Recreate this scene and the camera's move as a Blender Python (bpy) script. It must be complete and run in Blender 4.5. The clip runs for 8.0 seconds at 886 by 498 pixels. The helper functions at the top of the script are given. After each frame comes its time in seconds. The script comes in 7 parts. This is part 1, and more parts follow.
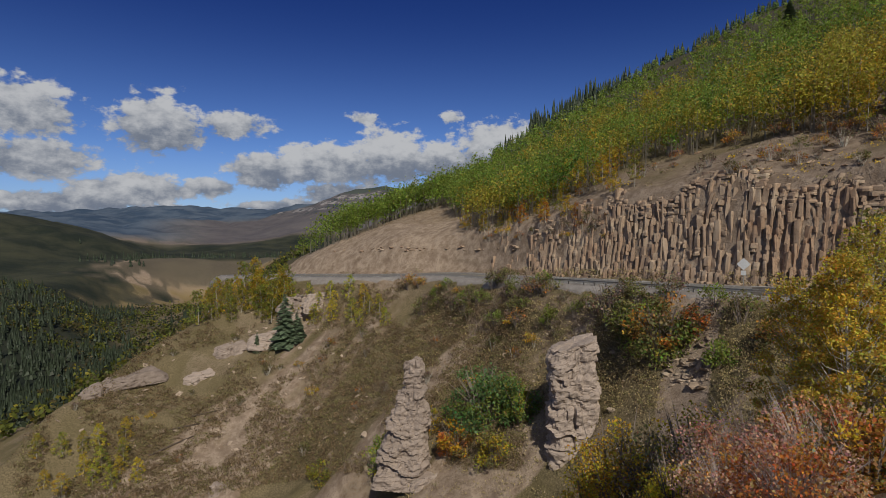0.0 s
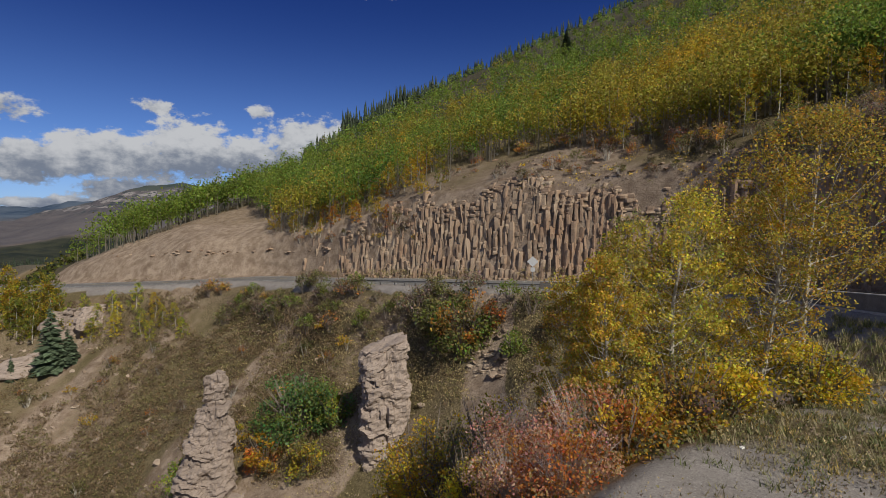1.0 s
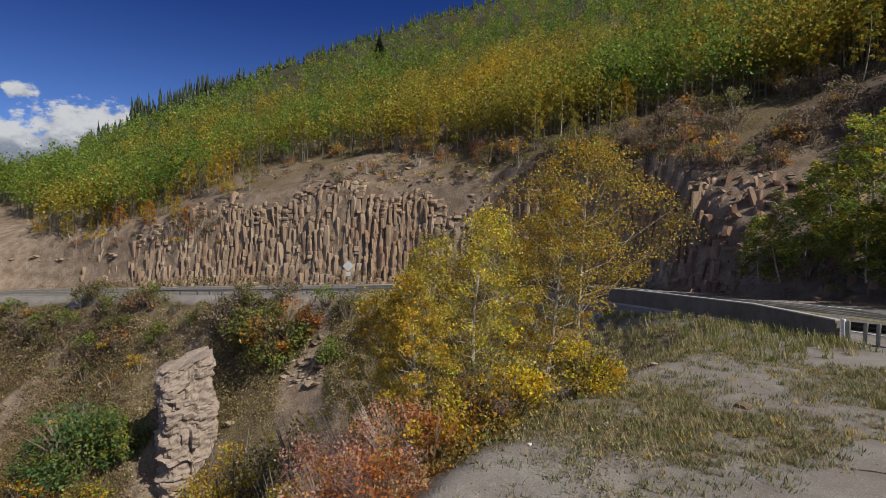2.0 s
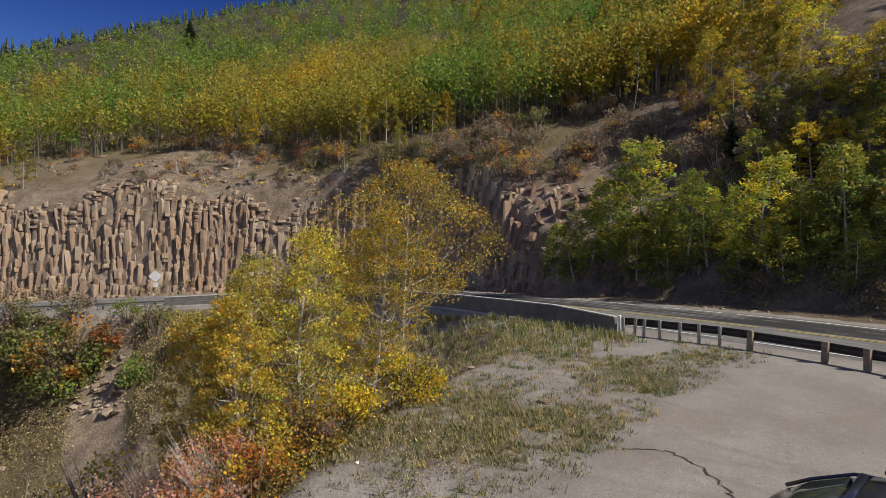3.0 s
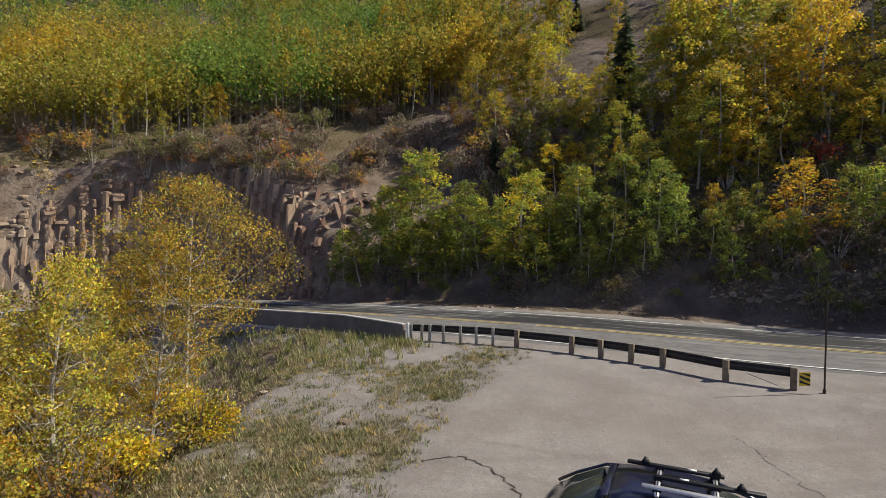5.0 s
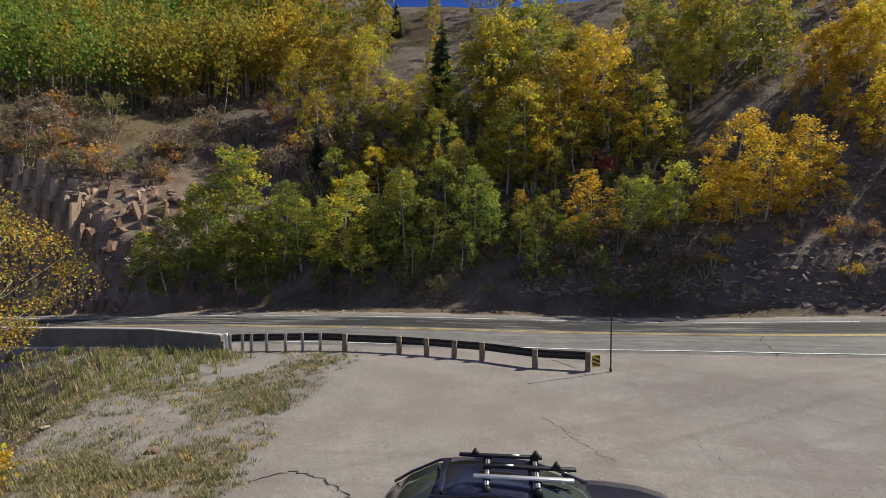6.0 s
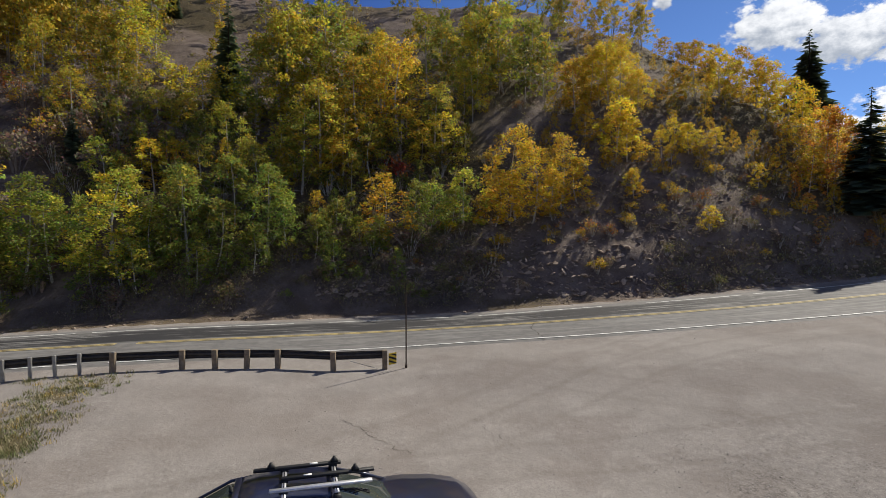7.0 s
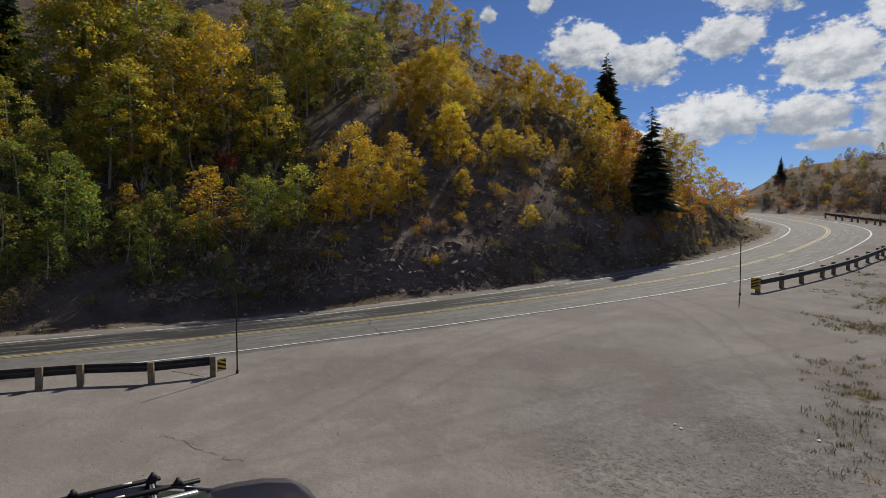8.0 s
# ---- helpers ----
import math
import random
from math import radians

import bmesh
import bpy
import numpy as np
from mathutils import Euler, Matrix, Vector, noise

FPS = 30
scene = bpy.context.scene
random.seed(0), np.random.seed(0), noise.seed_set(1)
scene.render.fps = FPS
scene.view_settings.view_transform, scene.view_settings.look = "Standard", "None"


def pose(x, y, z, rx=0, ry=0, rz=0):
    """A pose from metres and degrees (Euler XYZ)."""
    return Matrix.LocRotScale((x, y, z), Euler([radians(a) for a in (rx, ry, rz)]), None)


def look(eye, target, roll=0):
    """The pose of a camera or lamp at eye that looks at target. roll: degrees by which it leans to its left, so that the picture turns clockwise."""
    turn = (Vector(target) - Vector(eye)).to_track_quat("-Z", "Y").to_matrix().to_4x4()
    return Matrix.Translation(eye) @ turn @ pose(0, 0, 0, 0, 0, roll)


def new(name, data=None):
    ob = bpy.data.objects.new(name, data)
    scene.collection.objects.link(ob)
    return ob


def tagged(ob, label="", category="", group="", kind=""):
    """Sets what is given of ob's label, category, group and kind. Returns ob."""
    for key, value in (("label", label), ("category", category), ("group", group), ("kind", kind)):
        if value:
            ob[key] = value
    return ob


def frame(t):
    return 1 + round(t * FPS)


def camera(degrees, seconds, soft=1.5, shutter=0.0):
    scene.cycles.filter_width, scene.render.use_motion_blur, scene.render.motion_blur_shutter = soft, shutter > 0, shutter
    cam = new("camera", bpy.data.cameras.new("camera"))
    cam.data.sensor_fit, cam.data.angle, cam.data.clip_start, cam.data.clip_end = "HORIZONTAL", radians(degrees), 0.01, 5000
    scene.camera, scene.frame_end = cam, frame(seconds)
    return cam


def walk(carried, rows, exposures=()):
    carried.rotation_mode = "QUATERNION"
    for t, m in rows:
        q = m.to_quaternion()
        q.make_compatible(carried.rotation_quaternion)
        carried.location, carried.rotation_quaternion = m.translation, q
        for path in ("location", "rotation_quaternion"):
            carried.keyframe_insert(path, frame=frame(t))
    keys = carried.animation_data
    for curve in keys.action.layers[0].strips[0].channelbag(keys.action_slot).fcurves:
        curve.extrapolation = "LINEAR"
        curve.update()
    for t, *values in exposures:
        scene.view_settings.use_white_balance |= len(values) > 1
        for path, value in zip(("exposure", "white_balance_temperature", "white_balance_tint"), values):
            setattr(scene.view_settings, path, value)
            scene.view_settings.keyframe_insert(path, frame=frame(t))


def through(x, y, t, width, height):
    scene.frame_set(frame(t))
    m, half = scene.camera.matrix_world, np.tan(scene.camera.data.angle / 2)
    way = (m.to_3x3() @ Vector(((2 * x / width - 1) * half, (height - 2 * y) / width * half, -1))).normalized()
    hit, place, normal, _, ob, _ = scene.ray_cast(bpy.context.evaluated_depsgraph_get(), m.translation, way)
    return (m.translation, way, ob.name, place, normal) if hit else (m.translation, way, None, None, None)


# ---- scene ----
# ---------------------------------------------------------------- camera
cam = camera(78.7, 8.0, soft=0.7)
# seconds, x, y, z, bearing clockwise from +Y, pitch, roll
PATH = [
    (0.0, 0.11, -0.56, 3.77, 0.0, -2.52, -0.04), (0.5, 0.36, -0.40, 3.84, 9.31, -2.52, -0.04),
    (1.0, 0.58, -0.17, 3.87, 19.49, -2.45, -0.04), (1.5, 0.71, -0.12, 4.04, 28.88, -2.41, -0.03),
    (2.0, 0.75, -0.23, 4.26, 38.74, -2.39, -0.03), (2.2, 0.75, -0.28, 4.35, 42.85, -2.36, -0.01),
    (3.5, 0.46, -0.46, 4.92, 62.32, -2.26, 0.0), (4.0, 0.37, -0.42, 5.12, 65.46, -2.33, 0.02),
    (5.5, 0.42, 0.10, 5.40, 89.22, -2.47, 0.02), (6.0, 0.44, 0.13, 5.43, 98.48, -2.38, 0.03),
    (6.5, 0.40, 0.12, 5.48, 108.68, -2.37, 0.01), (7.0, 0.40, 0.11, 5.49, 119.73, -2.30, 0.02),
    (7.5, 0.30, 0.13, 5.50, 130.45, -2.38, -0.02), (8.0, 0.25, 0.13, 5.43, 136.73, -2.46, -0.08)]
walk(cam, [(t, pose(x, y, z, 90 + p, 0, -h) @ pose(0, 0, 0, 0, 0, r)) for t, x, y, z, h, p, r in PATH],
     exposures=((0.0, -0.22), (1.0, -0.08), (2.0, 0.08), (3.5, 0.45), (5.5, 0.52), (6.5, 0.5), (7.0, 0.42), (7.5, 0.14), (8.0, -0.12)))

# ---------------------------------------------------------------- sky and sun
SUN_BEARING, SUN_HEIGHT = 166.0, 43.0
SKY_STRENGTH = 0.13


def link(tree, a, b):
    tree.links.new(a, b)


def math_node(tree, op, a, b=None, c=None, clamp=False):
    n = tree.nodes.new("ShaderNodeMath")
    n.operation, n.use_clamp = op, clamp
    for i, v in enumerate((a, b, c)):
        if v is None:
            continue
        if isinstance(v, (int, float)):
            n.inputs[i].default_value = v
        else:
            tree.links.new(v, n.inputs[i])
    return n.outputs[0]


def mix_rgb(tree, fac, a, b, blend="MIX"):
    n = tree.nodes.new("ShaderNodeMix")
    n.data_type, n.blend_type = "RGBA", blend
    for sock, v in ((n.inputs[0], fac), (n.inputs[6], a), (n.inputs[7], b)):
        if isinstance(v, (int, float)):
            sock.default_value = v
        elif isinstance(v, tuple):
            sock.default_value = (*v[:3], 1)
        else:
            tree.links.new(v, sock)
    return n.outputs[2]


def noise_node(tree, vec, scale, detail=4.0, rough=0.55, out=0):
    n = tree.nodes.new("ShaderNodeTexNoise")
    n.inputs["Scale"].default_value = scale
    n.inputs["Detail"].default_value = detail
    n.inputs["Roughness"].default_value = rough
    if vec is not None:
        tree.links.new(vec, n.inputs["Vector"])
    return n.outputs[out]


def ramp(tree, fac, stops):
    n = tree.nodes.new("ShaderNodeValToRGB")
    el = n.color_ramp.elements
    while len(el) < len(stops):
        el.new(0.5)
    for e, (p, c) in zip(el, stops):
        e.position = p
        e.color = (*c, 1) if isinstance(c, tuple) else (c, c, c, 1)
    tree.links.new(fac, n.inputs[0])
    return n.outputs[0]


def smooth(tree, v, lo, hi):
    n = tree.nodes.new("ShaderNodeMapRange")
    n.interpolation_type = "SMOOTHSTEP"
    n.inputs[1].default_value, n.inputs[2].default_value = lo, hi
    tree.links.new(v, n.inputs[0])
    return n.outputs[0]


# cumulus: bearing, height above the horizon, half width, half height (degrees), weight
CLOUDS = [(-38.5, 9.8, 5.5, 2.7, 0.95), (-27.5, 9.3, 4.2, 2.9, 1.0), (-37, 5.6, 5.5, 1.9, 0.95), (-29.5, 3.3, 5.5, 1.6, 1.0),
          (-21, 9.8, 5, 1.7, 0.75), (-18, 5.6, 4.0, 2.0, 1.0), (-12, 6.2, 6, 2.3, 1.0), (-5.5, 7.2, 4.6, 3.2, 1.0),
          (-11.5, 3.2, 3.6, 1.5, 0.95), (0, 6.5, 4.0, 2.3, 1.0), (6, 8.0, 5.5, 2.8, 1.05), (-23.5, 3.8, 3, 1.0, 0.9),
          (-35, 2.0, 8, 1.4, 0.9), (-8, 11.0, 2.4, 0.9, 0.75), (1.0, 11.2, 1.6, 0.9, 0.75), (13, 23.3, 3.0, 1.3, 0.8),
          (-15.5, 1.9, 7, 0.8, 0.9), (0, 3.2, 5, 1.2, 0.9), (-27, 1.4, 5, 0.8, 0.85)]
CLOUDS_SOUTH = [(141.5, 20.8, 1.0, 1.0, 0.8), (147, 21.8, 1.5, 1.1, 0.85), (151, 17.6, 3.6, 2.2, 1.0), (156.5, 15.5, 4, 2.2, 1.0),
                (164, 17.0, 3.2, 1.9, 1.0), (167.5, 21, 5, 2.6, 1.0), (172, 14.2, 4.5, 2.6, 1.05), (163, 10, 5.5, 2.2, 1.0),
                (170.5, 9.5, 4, 1.8, 1.0), (176, 23, 6, 3.5, 1.05), (178, 10, 4, 4, 1.0), (173, 7.2, 3, 0.9, 0.85),
                (167, 25.5, 4, 1.5, 0.9), (158, 8.0, 4, 1.4, 0.85), (178, 17, 4, 3, 1.0), (190, 15, 8, 5, 1.0), (205, 20, 9, 5, 1.0)]


def build_world():
    w = bpy.data.worlds.new("sky")
    w.use_nodes = True
    scene.world = w
    t = w.node_tree
    t.nodes.clear()
    out = t.nodes.new("ShaderNodeOutputWorld")
    bg = t.nodes.new("ShaderNodeBackground")
    sky = t.nodes.new("ShaderNodeTexSky")
    sky.sky_type, sky.sun_disc = "NISHITA", False
    sky.sun_elevation, sky.sun_rotation = radians(SUN_HEIGHT), radians(SUN_BEARING)
    sky.altitude, sky.air_density, sky.dust_density, sky.ozone_density = 2700, 1.0, 0.35, 4.0
    co = t.nodes.new("ShaderNodeTexCoord").outputs["Generated"]
    sep = t.nodes.new("ShaderNodeSeparateXYZ")
    link(t, co, sep.inputs[0])
    bearing = math_node(t, "MULTIPLY", math_node(t, "ARCTAN2", sep.outputs[0], sep.outputs[1]), 57.2958)
    height = math_node(t, "MULTIPLY", math_node(t, "ARCSINE", sep.outputs[2]), 57.2958)
    comb = t.nodes.new("ShaderNodeCombineXYZ")
    link(t, bearing, comb.inputs[0])
    link(t, math_node(t, "MULTIPLY", height, 1.5), comb.inputs[1])
    vec = comb.outputs[0]
    big = noise_node(t, vec, 0.30, 3, 0.5)
    fine = noise_node(t, vec, 0.55, 9, 0.62)
    body, lift = None, None
    for b, h, a, c, wgt in CLOUDS + [(q[0], q[1], q[2] * 1.06, q[3] * 1.06, q[4]) for q in CLOUDS_SOUTH]:
        dx = math_node(t, "DIVIDE", math_node(t, "SUBTRACT", bearing, b), a)
        dy = math_node(t, "DIVIDE", math_node(t, "SUBTRACT", height, h), c)
        r2 = math_node(t, "ADD", math_node(t, "MULTIPLY", dx, dx), math_node(t, "MULTIPLY", dy, dy))
        v = math_node(t, "MULTIPLY", math_node(t, "EXPONENT", math_node(t, "MULTIPLY", r2, -0.8)), wgt)
        l = math_node(t, "MULTIPLY", v, dy)
        body = v if body is None else math_node(t, "MAXIMUM", body, v)
        lift = l if lift is None else math_node(t, "ADD", lift, l)
    dens = math_node(t, "ADD", body, math_node(t, "MULTIPLY", math_node(t, "SUBTRACT", fine, 0.5), 1.35))
    dens = math_node(t, "ADD", dens, math_node(t, "MULTIPLY", math_node(t, "SUBTRACT", big, 0.5), 0.5))
    alpha = math_node(t, "MULTIPLY", smooth(t, dens, 0.40, 0.64), smooth(t, body, 0.04, 0.25))
    # unseen broken cumulus added overhead and round the rest of the sky for fill light
    over = t.nodes.new("ShaderNodeMapping")
    over.inputs["Scale"].default_value = (1.0, 1.0, 1.6)
    link(t, co, over.inputs[0])
    spread = smooth(t, noise_node(t, over.outputs[0], 4.2, 8, 0.6), 0.48, 0.60)
    aside = math_node(t, "MAXIMUM", smooth(t, height, 27.0, 36.0), math_node(t, "MULTIPLY", smooth(t, math_node(t, "ABSOLUTE", math_node(t, "SUBTRACT", bearing, 65.0)), 122.0, 135.0), smooth(t, height, 2.0, 8.0)))
    alpha = math_node(t, "MAXIMUM", alpha, math_node(t, "MULTIPLY", spread, aside))
    lit = math_node(t, "ADD", math_node(t, "MULTIPLY", lift, 0.75), math_node(t, "MULTIPLY", math_node(t, "SUBTRACT", fine, 0.5), 2.2))
    lit = smooth(t, lit, -0.55, 0.55)
    cloud = mix_rgb(t, lit, (1.4, 1.65, 2.15), (4.2, 4.3, 4.5))
    cloud = mix_rgb(t, smooth(t, math_node(t, "ADD", math_node(t, "MULTIPLY", sep.outputs[1], -1.0), 0.0), 0.5, 1.0), cloud, mix_rgb(t, lit, (2.7, 3.0, 3.5), (6.3, 6.4, 6.6)))
    # thin haze low over the horizon
    haze = math_node(t, "MULTIPLY", math_node(t, "SUBTRACT", 1.0, smooth(t, height, -1.0, 9.0)), 0.30)
    deep = mix_rgb(t, smooth(t, height, 3.0, 24.0), (0.42, 0.51, 0.70), (0.105, 0.180, 0.43))
    ahead = math_node(t, "ADD", math_node(t, "MULTIPLY", sep.outputs[0], math.sin(radians(SUN_BEARING))), math_node(t, "MULTIPLY", sep.outputs[1], math.cos(radians(SUN_BEARING))))
    deep = mix_rgb(t, smooth(t, ahead, 0.2, 0.95), deep, (0.40, 0.48, 0.61))
    base = mix_rgb(t, haze, mix_rgb(t, 1.0, sky.outputs[0], deep, "MULTIPLY"), (2.6, 3.3, 4.4))
    link(t, mix_rgb(t, alpha, base, cloud), bg.inputs[0])
    bg.inputs[1].default_value = SKY_STRENGTH
    link(t, bg.outputs[0], out.inputs[0])


build_world()
sun = new("sun", bpy.data.lights.new("sun", "SUN"))
sun.data.energy, sun.data.angle, sun.data.color = 4.4, radians(0.53), (1.0, 0.93, 0.80)
sun.matrix_world = look((0, 0, 0), (-math.sin(radians(SUN_BEARING)) * math.cos(radians(SUN_HEIGHT)),
                                    -math.cos(radians(SUN_BEARING)) * math.cos(radians(SUN_HEIGHT)), -math.sin(radians(SUN_HEIGHT))))


# ---------------------------------------------------------------- materials
def material(name):
    m = bpy.data.materials.new(name)
    m.use_nodes = True
    t = m.node_tree
    b = t.nodes["Principled BSDF"]
    b.inputs["Specular IOR Level"].default_value = 0.25
    co = t.nodes.new("ShaderNodeTexCoord").outputs["Object"]
    return m, t, b, co


def bump(t, b, height, strength=0.4, distance=0.05):
    n = t.nodes.new("ShaderNodeBump")
    n.inputs["Strength"].default_value, n.inputs["Distance"].default_value = strength, distance
    link(t, height, n.inputs["Height"])
    link(t, n.outputs[0], b.inputs["Normal"])


def plain(name, color, rough=0.6, metal=0.0, vary=0.25, scale=6.0, spec=0.3):
    """Paint, metal, rubber: one colour with grain and blotches at two sizes."""
    m, t, b, co = material(name)
    n1 = noise_node(t, co, scale, 5, 0.6)
    n2 = noise_node(t, co, scale * 9, 3, 0.6)
    f = math_node(t, "ADD", math_node(t, "MULTIPLY", n1, 0.65), math_node(t, "MULTIPLY", n2, 0.35))
    dark = tuple(c * (1 - vary) for c in color)
    light = tuple(min(1, c * (1 + vary)) for c in color)
    link(t, mix_rgb(t, smooth(t, f, 0.3, 0.7), dark, light), b.inputs["Base Color"])
    b.inputs["Roughness"].default_value, b.inputs["Metallic"].default_value = rough, metal
    b.inputs["Specular IOR Level"].default_value = spec
    return m


def leaf_material(name, through=0.35):
    """Foliage: the colour of each leaf is stored with the leaf, each plant varies a little."""
    m, t, b, co = material(name)
    at = t.nodes.new("ShaderNodeVertexColor")
    at.layer_name = "tint"
    info = t.nodes.new("ShaderNodeObjectInfo")
    hsv = t.nodes.new("ShaderNodeHueSaturation")
    link(t, math_node(t, "ADD", 0.485, math_node(t, "MULTIPLY", info.outputs["Random"], 0.03)), hsv.inputs["Hue"])
    link(t, math_node(t, "ADD", 0.82, math_node(t, "MULTIPLY", info.outputs["Random"], 0.36)), hsv.inputs["Value"])
    link(t, at.outputs[0], hsv.inputs["Color"])
    link(t, hsv.outputs[0], b.inputs["Base Color"])
    b.inputs["Roughness"].default_value = 0.55
    tr = t.nodes.new("ShaderNodeBsdfTranslucent")
    link(t, hsv.outputs[0], tr.inputs[0])
    mx = t.nodes.new("ShaderNodeMixShader")
    mx.inputs[0].default_value = through
    link(t, b.outputs[0], mx.inputs[1])
    link(t, tr.outputs[0], mx.inputs[2])
    link(t, mx.outputs[0], t.nodes["Material Output"].inputs[0])
    return m


def ground_material():
    m, t, b, co = material("hillside_ground")
    k = t.nodes.new("ShaderNodeVertexColor")
    k.layer_name = "cover"
    sep = t.nodes.new("ShaderNodeSeparateColor")
    link(t, k.outputs[0], sep.inputs[0])
    gravel, grass, rock = sep.outputs
    n_l = noise_node(t, co, 0.09, 6, 0.6)
    n_m = noise_node(t, co, 0.6, 6, 0.65)
    n_s = noise_node(t, co, 5.0, 6, 0.7)
    n_f = noise_node(t, co, 22.0, 4, 0.75)
    # earth with pale scree and dry low growth
    soil = mix_rgb(t, smooth(t, n_m, 0.35, 0.65), (0.150, 0.100, 0.062), (0.285, 0.215, 0.148))
    soil = mix_rgb(t, smooth(t, n_s, 0.42, 0.66), soil, (0.25, 0.205, 0.16))
    # dark humus and grey-brown shale on the spur over the bend
    ek = t.nodes.new("ShaderNodeVertexColor")
    ek.layer_name = "earth"
    es = t.nodes.new("ShaderNodeSeparateColor")
    link(t, ek.outputs[0], es.inputs[0])
    shale = mix_rgb(t, smooth(t, n_m, 0.35, 0.65), (0.115, 0.088, 0.070), (0.205, 0.162, 0.132))
    shale = mix_rgb(t, smooth(t, n_f, 0.54, 0.68), shale, (0.27, 0.225, 0.19))
    shale = mix_rgb(t, math_node(t, "MULTIPLY", smooth(t, n_s, 0.55, 0.70), 0.7), shale, (0.080, 0.062, 0.050))
    soil = mix_rgb(t, es.outputs[0], soil, shale)
    weeds = mix_rgb(t, smooth(t, n_s, 0.35, 0.65), (0.095, 0.075, 0.042), (0.225, 0.180, 0.105))
    weeds = mix_rgb(t, math_node(t, "MULTIPLY", smooth(t, n_l, 0.4, 0.65), 0.7), weeds, (0.105, 0.088, 0.042))
    weeds = mix_rgb(t, math_node(t, "MULTIPLY", es.outputs[0], 0.75), weeds, mix_rgb(t, smooth(t, n_s, 0.4, 0.6), (0.060, 0.050, 0.028), (0.120, 0.092, 0.052)))
    stone = mix_rgb(t, smooth(t, n_m, 0.3, 0.7), (0.19, 0.138, 0.099), (0.36, 0.285, 0.215))
    stone = mix_rgb(t, smooth(t, n_s, 0.5, 0.7), stone, (0.14, 0.105, 0.08))
    stone = mix_rgb(t, es.outputs[0], stone, shale)
    n_p = noise_node(t, co, 42.0, 3, 0.7)
    lot = mix_rgb(t, smooth(t, n_m, 0.3, 0.7), (0.215, 0.196, 0.180), (0.280, 0.258, 0.238))
    n_b = noise_node(t, co, 0.35, 5, 0.6)
    lot = mix_rgb(t, math_node(t, "MULTIPLY", smooth(t, n_b, 0.48, 0.60), 0.5), lot, (0.17, 0.145, 0.13))
    lot = mix_rgb(t, math_node(t, "MULTIPLY", smooth(t, n_l, 0.45, 0.7), 0.5), lot, (0.215, 0.19, 0.17))
    lot = mix_rgb(t, math_node(t, "MULTIPLY", smooth(t, n_f, 0.50, 0.64), 0.7), lot, (0.14, 0.125, 0.115))
    lot = mix_rgb(t, math_node(t, "MULTIPLY", smooth(t, n_p, 0.56, 0.66), 0.6), lot, (0.11, 0.10, 0.095))
    lot = mix_rgb(t, math_node(t, "MULTIPLY", smooth(t, math_node(t, "SUBTRACT", 1.0, n_p), 0.58, 0.68), 0.6), lot, (0.47, 0.45, 0.43))
    lot = mix_rgb(t, math_node(t, "MULTIPLY", smooth(t, n_s, 0.56, 0.70), 0.4), lot, (0.36, 0.335, 0.315))
    # crumbs of old paving and coarser stones where nobody drives
    chips = mix_rgb(t, smooth(t, n_f, 0.44, 0.60), (0.085, 0.075, 0.068), (0.235, 0.215, 0.20))
    lot = mix_rgb(t, math_node(t, "MULTIPLY", es.outputs[1], smooth(t, math_node(t, "ADD", n_s, math_node(t, "MULTIPLY", n_b, 0.5)), 0.62, 0.86)), lot, chips)
    # wheel tracks: pairs of wide arcs that swing from the road into the pull-out
    xyz = t.nodes.new("ShaderNodeSeparateXYZ")
    link(t, co, xyz.inputs[0])
    wob = math_node(t, "MULTIPLY", math_node(t, "SUBTRACT", n_m, 0.5), 0.5)
    for cx, cy, rad, amount in ((-84.3, 24.2, 99.8, 0.42), (37.9, -0.3, 39.1, 0.50), (-12.8, -15.5, 26.0, 0.38), (-141.3, -39.4, 158.3, 0.34), (40.0, -62.0, 56.0, 0.30)):
        dx, dy = math_node(t, "SUBTRACT", xyz.outputs[0], cx), math_node(t, "SUBTRACT", xyz.outputs[1], cy)
        far_c = math_node(t, "SQRT", math_node(t, "ADD", math_node(t, "MULTIPLY", dx, dx), math_node(t, "MULTIPLY", dy, dy)))
        gap = math_node(t, "ABSOLUTE", math_node(t, "ADD", math_node(t, "SUBTRACT", far_c, rad), wob))
        gap = math_node(t, "ABSOLUTE", math_node(t, "SUBTRACT", gap, 0.8))
        line = math_node(t, "SUBTRACT", 1.0, smooth(t, gap, 0.04, 0.24))
        line = math_node(t, "MULTIPLY", line, math_node(t, "MULTIPLY", smooth(t, n_s, 0.30, 0.60), amount))
        lot = mix_rgb(t, line, lot, (0.165, 0.145, 0.13))
    edge = math_node(t, "MULTIPLY", math_node(t, "SUBTRACT", n_s, 0.5), 0.9)

    def mask(v):
        return smooth(t, math_node(t, "ADD", v, edge), 0.35, 0.65)
    c = mix_rgb(t, mask(grass), soil, weeds)
    c = mix_rgb(t, mask(rock), c, stone)
    c = mix_rgb(t, smooth(t, math_node(t, "ADD", gravel, math_node(t, "MULTIPLY", edge, 0.7)), 0.35, 0.65), c, lot)
    # far slopes: woods and meadows; the wood colour is darkened for cloud shadow
    far = t.nodes.new("ShaderNodeVertexColor")
    far.layer_name = "distance_cover"
    n_far = noise_node(t, co, 0.012, 8, 0.7)
    wood = mix_rgb(t, smooth(t, n_far, 0.35, 0.65), (0.018, 0.024, 0.018), (0.048, 0.050, 0.032))
    fs = t.nodes.new("ShaderNodeSeparateColor")
    link(t, far.outputs[0], fs.inputs[0])
